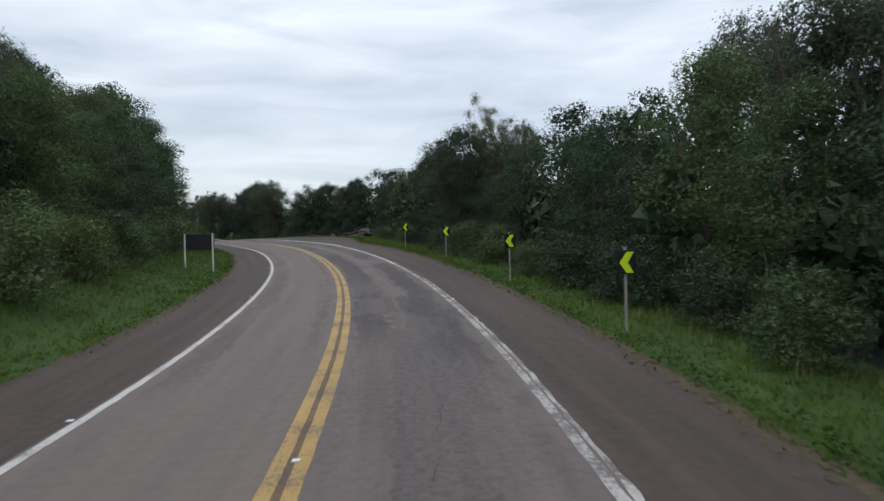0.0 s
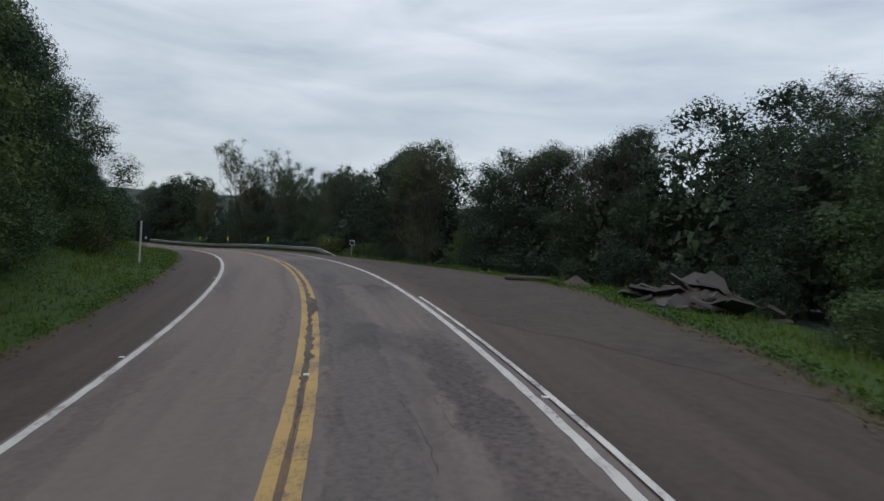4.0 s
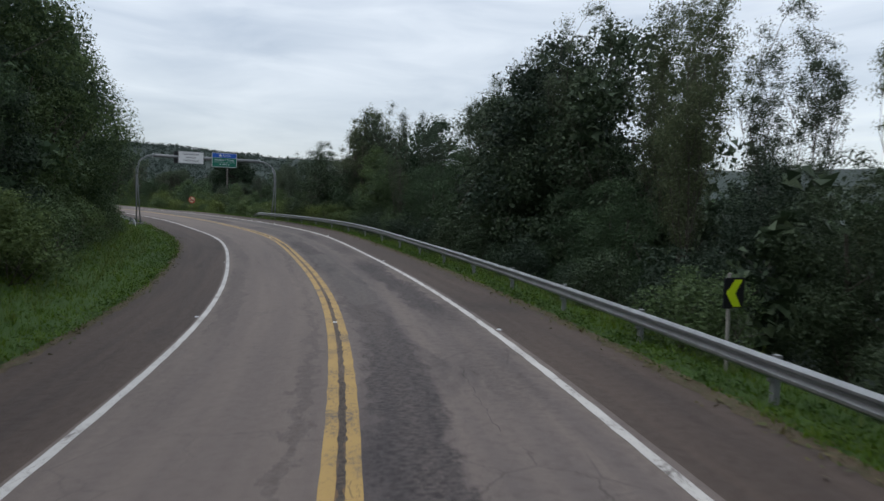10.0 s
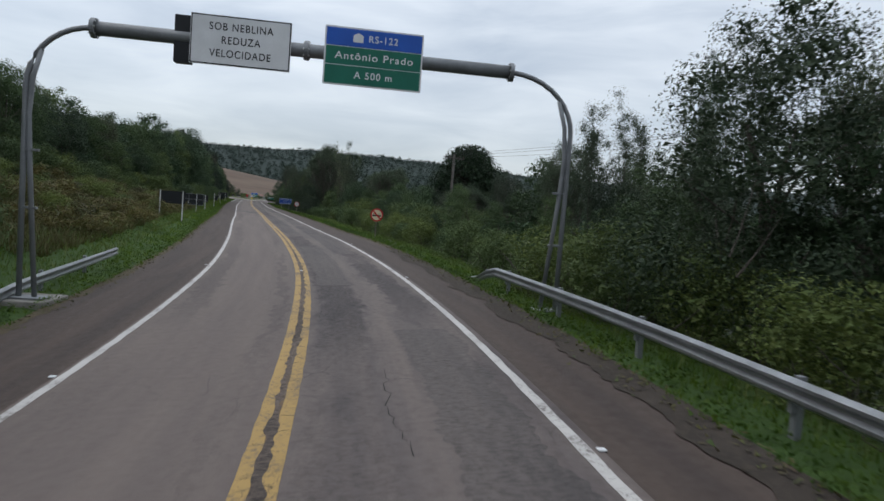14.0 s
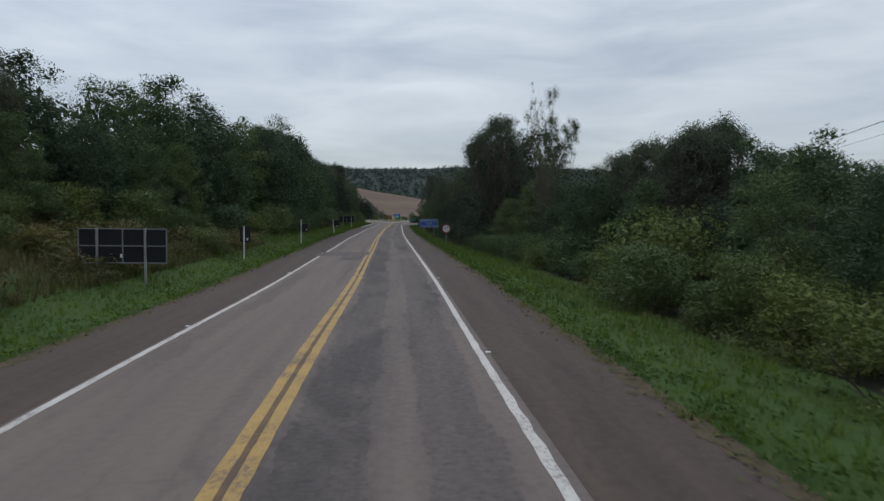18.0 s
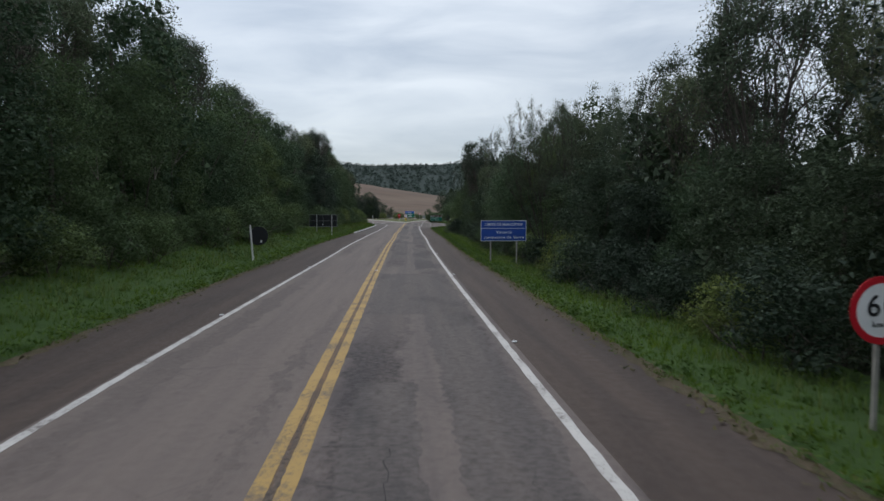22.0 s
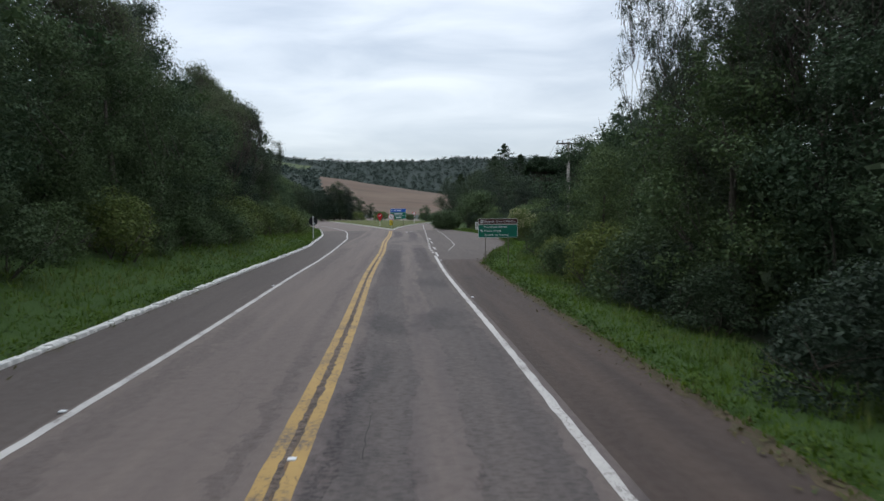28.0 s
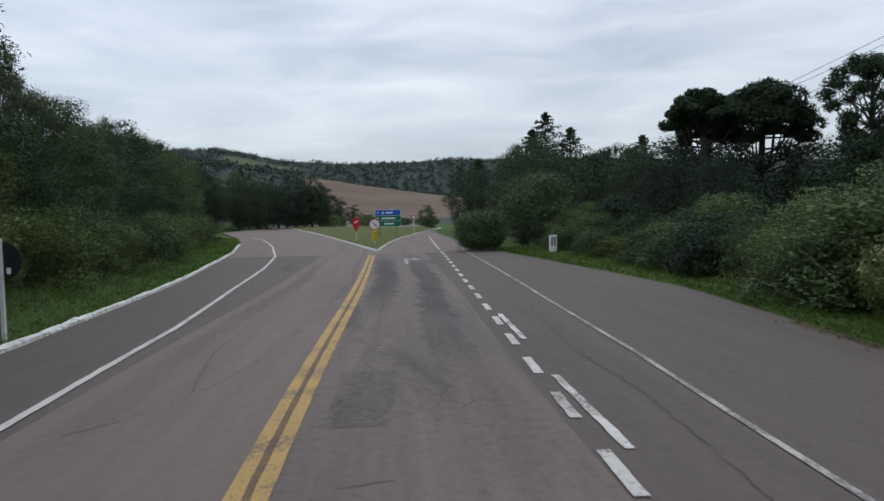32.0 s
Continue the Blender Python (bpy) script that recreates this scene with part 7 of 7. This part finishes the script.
def clipped_bush(s, d, wide, high, seed):
    rng = np.random.default_rng(seed)
    x, y, z = stand(s, d)
    t = thing("clipped_bush", "dense shaggy green bush once clipped to a mound", "bush", m=pose(x, y, z))
    off = rng.normal(size=(9000, 3))
    off /= np.maximum(np.abs(off) ** 2.6, 1e-9).sum(1)[:, None] ** (1 / 2.6)
    lump = 1 + 0.11 * np.sin(off[:, 0] * 5 + seed) * np.sin(off[:, 1] * 5) + 0.09 * np.sin(off[:, 2] * 7 + off[:, 0] * 4)
    off *= (rng.uniform(0.78, 1.05, len(off)) * lump)[:, None]
    places = off * (wide / 2, wide / 2, high / 2) + (0, 0, high / 2)
    places[:, 2] = np.maximum(places[:, 2], 0.05)
    core = places[:1500] * (0.82, 0.82, 0.86) + (0, 0, 0.15)
    part("stem", stem_mesh("stem", [[((0, 0, -0.2), 0.09), ((0, 0, 0.8), 0.06), ((0.1, 0, 1.6), 0.03)]], BARK_DARK), BARK_DARK, t)
    part("crown", leaf_mesh("crown", places, 0.11, 0.028, LEAF_MID, rng, 0.1, off, core, 3.0), LEAF_MID, t)


clipped_bush(501.5, 7.9, 3.9, 2.9, 31)
clipped_bush(509.5, 9.8, 3.0, 2.7, 32)

# left of the junction: shrubs on the bank, then dark trees and scrub beyond it
for k in range(16):
    s = 462 + 4.0 * k
    plant("bush" if k % 2 else "light_bush", s, -float(lerp(s, *FROM_L)) + 0.6, JR.uniform(2.0, 3.0), None, 1.3)
for k in range(28):
    s = JR.uniform(540, 635)
    plant(("broad", "deep", "deep", "mid")[k % 4], s, -float(lerp(s, [540, 565, 600, 640], [25, 31, 26, 22])) - JR.uniform(0, 18), JR.uniform(9.0, 12.5), None, 1.15)
for k in range(24):
    plant(("bush", "light_bush")[k % 2], JR.uniform(596, 650), JR.uniform(-26, 14), JR.uniform(1.6, 3.0), None, 1.5)
for s, d, top in ((590, -27.6, 10.8), (595, -24.8, 10.0), (598, -23, 9.4), (601, -21.7, 9.8), (604, -20, 10.6), (606, -18.3, 11.6), (609, -16.8, 11.0), (612, -15.3, 10.6), (617, -13.6, 8.8), (622, -10.9, 7.0), (627, -8.1, 5.4), (631, -6.0, 3.4)):
    plant_top("deep", s, d, top, None, 1.3)
plant("broad", 575, 8.5, 4.4, 0, 1.4, 0, "small round dark tree beside the junction")

# open slope on the left with weeds, low bushes on the right
for k in range(100):
    s = JR.uniform(228, 306)
    plant("weeds" if k % 4 else "light_bush", s, -JR.uniform(9.2, 19), JR.uniform(0.6, 1.3) if k % 4 else JR.uniform(0.8, 1.8), None, 1.6)
for k in range(46):
    s = JR.uniform(236, 296)
    plant(("light_bush", "bush", "light_bush")[k % 3], s, JR.uniform(11, 26), JR.uniform(2.6, 4.4), None, 1.2)
for k in range(12):
    s = 210 + 3.0 * k
    plant(("light_bush", "bush")[k % 2], s, -float(lerp(s, *FROM_L)) + 0.8, JR.uniform(1.4, 2.6), None, 1.3)


# trees behind the low bushes
for k in range(26):
    s = JR.uniform(252, 322)
    plant(("broad", "mid", "deep", "airy")[k % 4], s, JR.uniform(20, 42) if s > 275 else JR.uniform(30, 46), JR.uniform(5.5, 8.5), None, 1.15)
for k in range(10):
    plant(("broad", "mid")[k % 2], JR.uniform(292, 316), JR.uniform(13, 19), JR.uniform(5.5, 7.5), None, 1.15)


clear_unused()

# ---- the woods' interior, out of sight of the road ----
IN = np.random.default_rng(12)
inside = []
for k in range(2600):
    s, d = IN.uniform(-50, 560), IN.uniform(32, 120) * IN.choice((-1, 1))
    if not (s > 435 and abs(d) < 60) and not (228 < s < 330 and 0 < d < 48):
        inside.append((s, d, IN.uniform(4.5, 7.5)))
mass("woods_interior", "dark green woods away from the road", inside, LEAF_DARK, 50, (0.75, 0.26))

# ---- far woods on the ridges ----
FW = np.random.default_rng(8)
fx = np.concatenate([FW.uniform(-1900, -520, 13000), FW.uniform(-1900, 300, 2500)])
fy = np.concatenate([FW.uniform(-450, 900, 13000), FW.uniform(-900, 1300, 2500)])
ffar = np.hypot(fx + 330, fy - 150)
fs, fd = road_of(fx, fy)
bare = ((fx < -690) & (fx > -1120) & (fy > 118 + (fx + 785) * 0.1) & (fy < 420)) | ((fx < -760) & (fy <= -40) & (fy > -420) & (fx > -1050))
bare |= (ffar > 1080) & (ffar < 1480) & (np.arctan2(fy - 150, -(fx + 330)) > -0.205) & (np.arctan2(fy - 150, -(fx + 330)) < -0.095 + 0.05 * wobble(fx, fy, 60.0))
open_view = np.abs(np.arctan2(fy - 150, -(fx + 330))) < 0.6
keep = ~bare & ~(open_view & (ffar < np.where(np.arctan2(fy - 150, -(fx + 330)) < -0.06, 400, 620))) & ((np.abs(fd) > 100) | (fs > 700)) & (ffar > 150)
fx, fy = fx[keep], fy[keep]
fh = FW.uniform(6, 12, len(fx))
lobes = np.stack([fx, fy, terrain(fx, fy) + 0.35 * fh], -1)
ahead = open_view[keep]
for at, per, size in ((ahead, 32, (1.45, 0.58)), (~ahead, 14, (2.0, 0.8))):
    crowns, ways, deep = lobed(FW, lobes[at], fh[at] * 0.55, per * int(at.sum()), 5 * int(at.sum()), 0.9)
    tagged(new("far_woods", leaf_mesh("far_woods", crowns, *size, LEAF_HAZE, FW, 0.0, ways, deep, 2.0)), "dark woods on the distant hills, tinted blue for haze", "woods", kind="stuff")

# ---- grass on the verges ----
def grass(name, label, side, n, s0, s1, reach, mat, high, seed, lean=0.5, width=0.012, start=0.0):
    rng = np.random.default_rng(seed)
    s = rng.uniform(s0, s1, n)
    e = lerp(s, *(EDGE_R if side > 0 else EDGE_L))
    o = start - 0.12 + (reach - start) * rng.uniform(0, 1, n) ** 1.35
    d = side * (e + o - 0.15 * wobble(s, s * 0.7, 0.9))
    p = on_road(s, d, lie(s, d) + 0.03 + 0.05 * smooth(o, 0, 0.6))
    tall = high * rng.uniform(0.45, 1.3, n) * (0.55 + 0.45 * smooth(o, 0.1, 1.2)) * (1.0 + 0.5 * wobble(s, d * 3, 2.3, 1.0) + 0.5 * wobble(s * 1.7, d * 5, 0.6, 2.0))
    q = []
    for k in range(4):
        w = rng.uniform(0, math.tau, n)
        way = np.stack([np.cos(w), np.sin(w), np.zeros(n)], -1)
        across = np.stack([-np.sin(w), np.cos(w), np.zeros(n)], -1) * width * rng.uniform(0.7, 1.5, n)[:, None]
        foot = p + way * rng.uniform(0, 0.08, n)[:, None]
        tip = foot + (way * lean * rng.uniform(0.2, 1.0, n)[:, None] + (0, 0, 1)) * (tall * rng.uniform(0.6, 1.1, n))[:, None]
        q.append(np.stack([foot + across, tip, foot - across], 1).reshape(-1, 3))
    q = np.concatenate(q).astype(np.float32)
    me = bpy.data.meshes.new(name)
    me.vertices.add(len(q))
    me.vertices.foreach_set("co", q.ravel())
    me.loops.add(len(q))
    me.loops.foreach_set("vertex_index", np.arange(len(q), dtype=np.int32))
    me.polygons.add(len(q) // 3)
    me.polygons.foreach_set("loop_start", (np.arange(len(q) // 3) * 3).astype(np.int32))
    me.update(calc_edges=True)
    me.materials.append(mat)
    return tagged(new(name, me), label, "grass", kind="stuff")


grass("verge_grass", "bright green roadside grass", 1, 62000, 0, 505, 4.2, GRASS, 0.17, 1, 0.6, 0.008)
grass("verge_grass", "bright green roadside grass", -1, 53000, 6, 540, 4.4, GRASS, 0.17, 2, 0.6, 0.008)
grass("tall_grass", "tall seeding grass along the foot of the woods", 1, 8000, 0, 505, 4.6, LEAF_BUSH, 0.36, 3, 0.6, 0.010, 1.8)
grass("tall_grass", "tall seeding grass along the foot of the woods", -1, 8000, 6, 540, 4.8, LEAF_BUSH, 0.36, 4, 0.6, 0.010, 1.8)
grass("slope_grass", "rough brown-green pasture grass on the open slope", -1, 16000, 226, 312, 16, LEAF_DRY, 0.45, 5, 0.7, 0.02, 3.0)


# broad-leaved weeds scattered over the verges
def verge_weeds(side, n, s0, s1, seed):
    rng = np.random.default_rng(seed)
    s = rng.uniform(s0, s1, n)
    o = np.where(rng.uniform(0, 1, n) < 0.45, np.abs(rng.normal(size=n)) * 0.3, rng.uniform(0.3, 4.0, n))
    d = side * (lerp(s, *(EDGE_R if side > 0 else EDGE_L)) + o)
    p = on_road(s, d, lie(s, d) + 0.05)
    tall = rng.uniform(0.08, 0.22, n) * (1 + 0.8 * (o > 2.2))
    q = np.repeat(p, 16, 0) + rng.normal(size=(16 * n, 3)) * np.repeat(tall, 16)[:, None] * (0.75, 0.75, 0.0)
    q[:, 2] += np.repeat(tall, 16) * rng.uniform(0, 1.1, 16 * n)
    return tagged(new("verge_weeds", leaf_mesh("verge_weeds", q, 0.085, 0.026, GRASS, rng, 0.1, np.tile((0, 0, 0.9), (16 * n, 1)))), "low broad-leaved weeds among the verge grass", "weeds", kind="stuff")


verge_weeds(1, 5200, 2, 500, 8)
verge_weeds(-1, 4200, 10, 520, 9)


# leaf litter and grit along the shoulders' broken edges
def litter(side, s0, s1, seed):
    rough = np.random.default_rng(seed)
    ph = rough.uniform(0, 50, 3)

    def line(s, off, amp):
        e = lerp(s, *(EDGE_R if side > 0 else EDGE_L))
        return side * (e + off + amp * (wobble(s + ph[0], s * 1.3, 0.23) + 0.8 * wobble(s, s + ph[1], 0.8) + 0.6 * wobble(s, s + ph[2], 3.1)))

    def lay(s, d):
        out = np.abs(d) - lerp(s, *(EDGE_R if side > 0 else EDGE_L))
        return np.where(out > 0, lie(s, d), 0) - 0.007 + 0.02 * smooth(out, -0.1, 0.02) - 0.08 * smooth(out, 0.03, 0.15)
    return tagged(strip("litter_edge", s0, s1, lambda s: line(s, -0.26, 0.11), lambda s: line(s, 0.16, 0.04), DIRT_EDGE, lay, 0.14, 4), "leaf litter and grit along the broken asphalt edge", "litter", kind="structure")


litter(1, 4, 470, 1)
litter(-1, 14, 440, 2)
# gritty brown soil washed over the shoulder before the gantry
tagged(strip("dirt_wash", 188, 246, lambda s: 4.75 + 0.22 * wobble(s, s * 1.3, 1.9) + 0.14 * wobble(s, s * 0.7, 0.5) + 0.08 * wobble(s, s, 0.16) + 2.4 * smooth(np.abs(s - 217), 14, 29),
             lambda s: np.maximum(lerp(s, *EDGE_R) + 0.02, 4.75 + 0.22 * wobble(s, s * 1.3, 1.9) + 2.4 * smooth(np.abs(s - 217), 14, 29) + 0.05), WASHED_SOIL, 0.0045, 0.15, 5), "gritty brown soil washed over the asphalt shoulder", "dirt", kind="structure")


def fallen(side, n, s0, s1, seed):
    """Loose dead leaves on the shoulder's rim."""
    rng = np.random.default_rng(seed)
    s = rng.uniform(s0, s1, n)
    d = side * (lerp(s, *(EDGE_R if side > 0 else EDGE_L)) + rng.normal(size=n) * 0.22 - 0.1)
    p = on_road(s, d, 0.03 + np.where(np.abs(d) > lerp(s, *(EDGE_R if side > 0 else EDGE_L)), lie(s, d), 0))
    up = np.tile((0.0, 0.0, 1.0), (n, 1))
    return tagged(new("fallen_leaves", leaf_mesh("fallen_leaves", p, 0.10, 0.028, LEAF_DRY, rng, 0.0, up * 1.6)), "dead leaves strewn along the asphalt edge", "litter", kind="stuff")


fallen(1, 14000, 4, 470, 6)
fallen(-1, 7000, 14, 440, 7)

# dusty gravel of the lay-by
tagged(strip("gravel_apron", 64, 112, lambda s: 4.6 + 0.5 * wobble(s, s * 1.4, 3.0) + 0.2 * wobble(s, s, 0.6) + 4.0 * smooth(np.abs(s - 87), 10, 24),
             lambda s: np.maximum(lerp(s, *EDGE_R) + 0.3, 4.6 + 0.5 * wobble(s, s * 1.4, 3.0) + 4.0 * smooth(np.abs(s - 87), 10, 24) + 0.1), GRAVEL, -0.007, 0.3, 6), "packed dusty gravel of the roadside lay-by", "gravel", kind="structure")
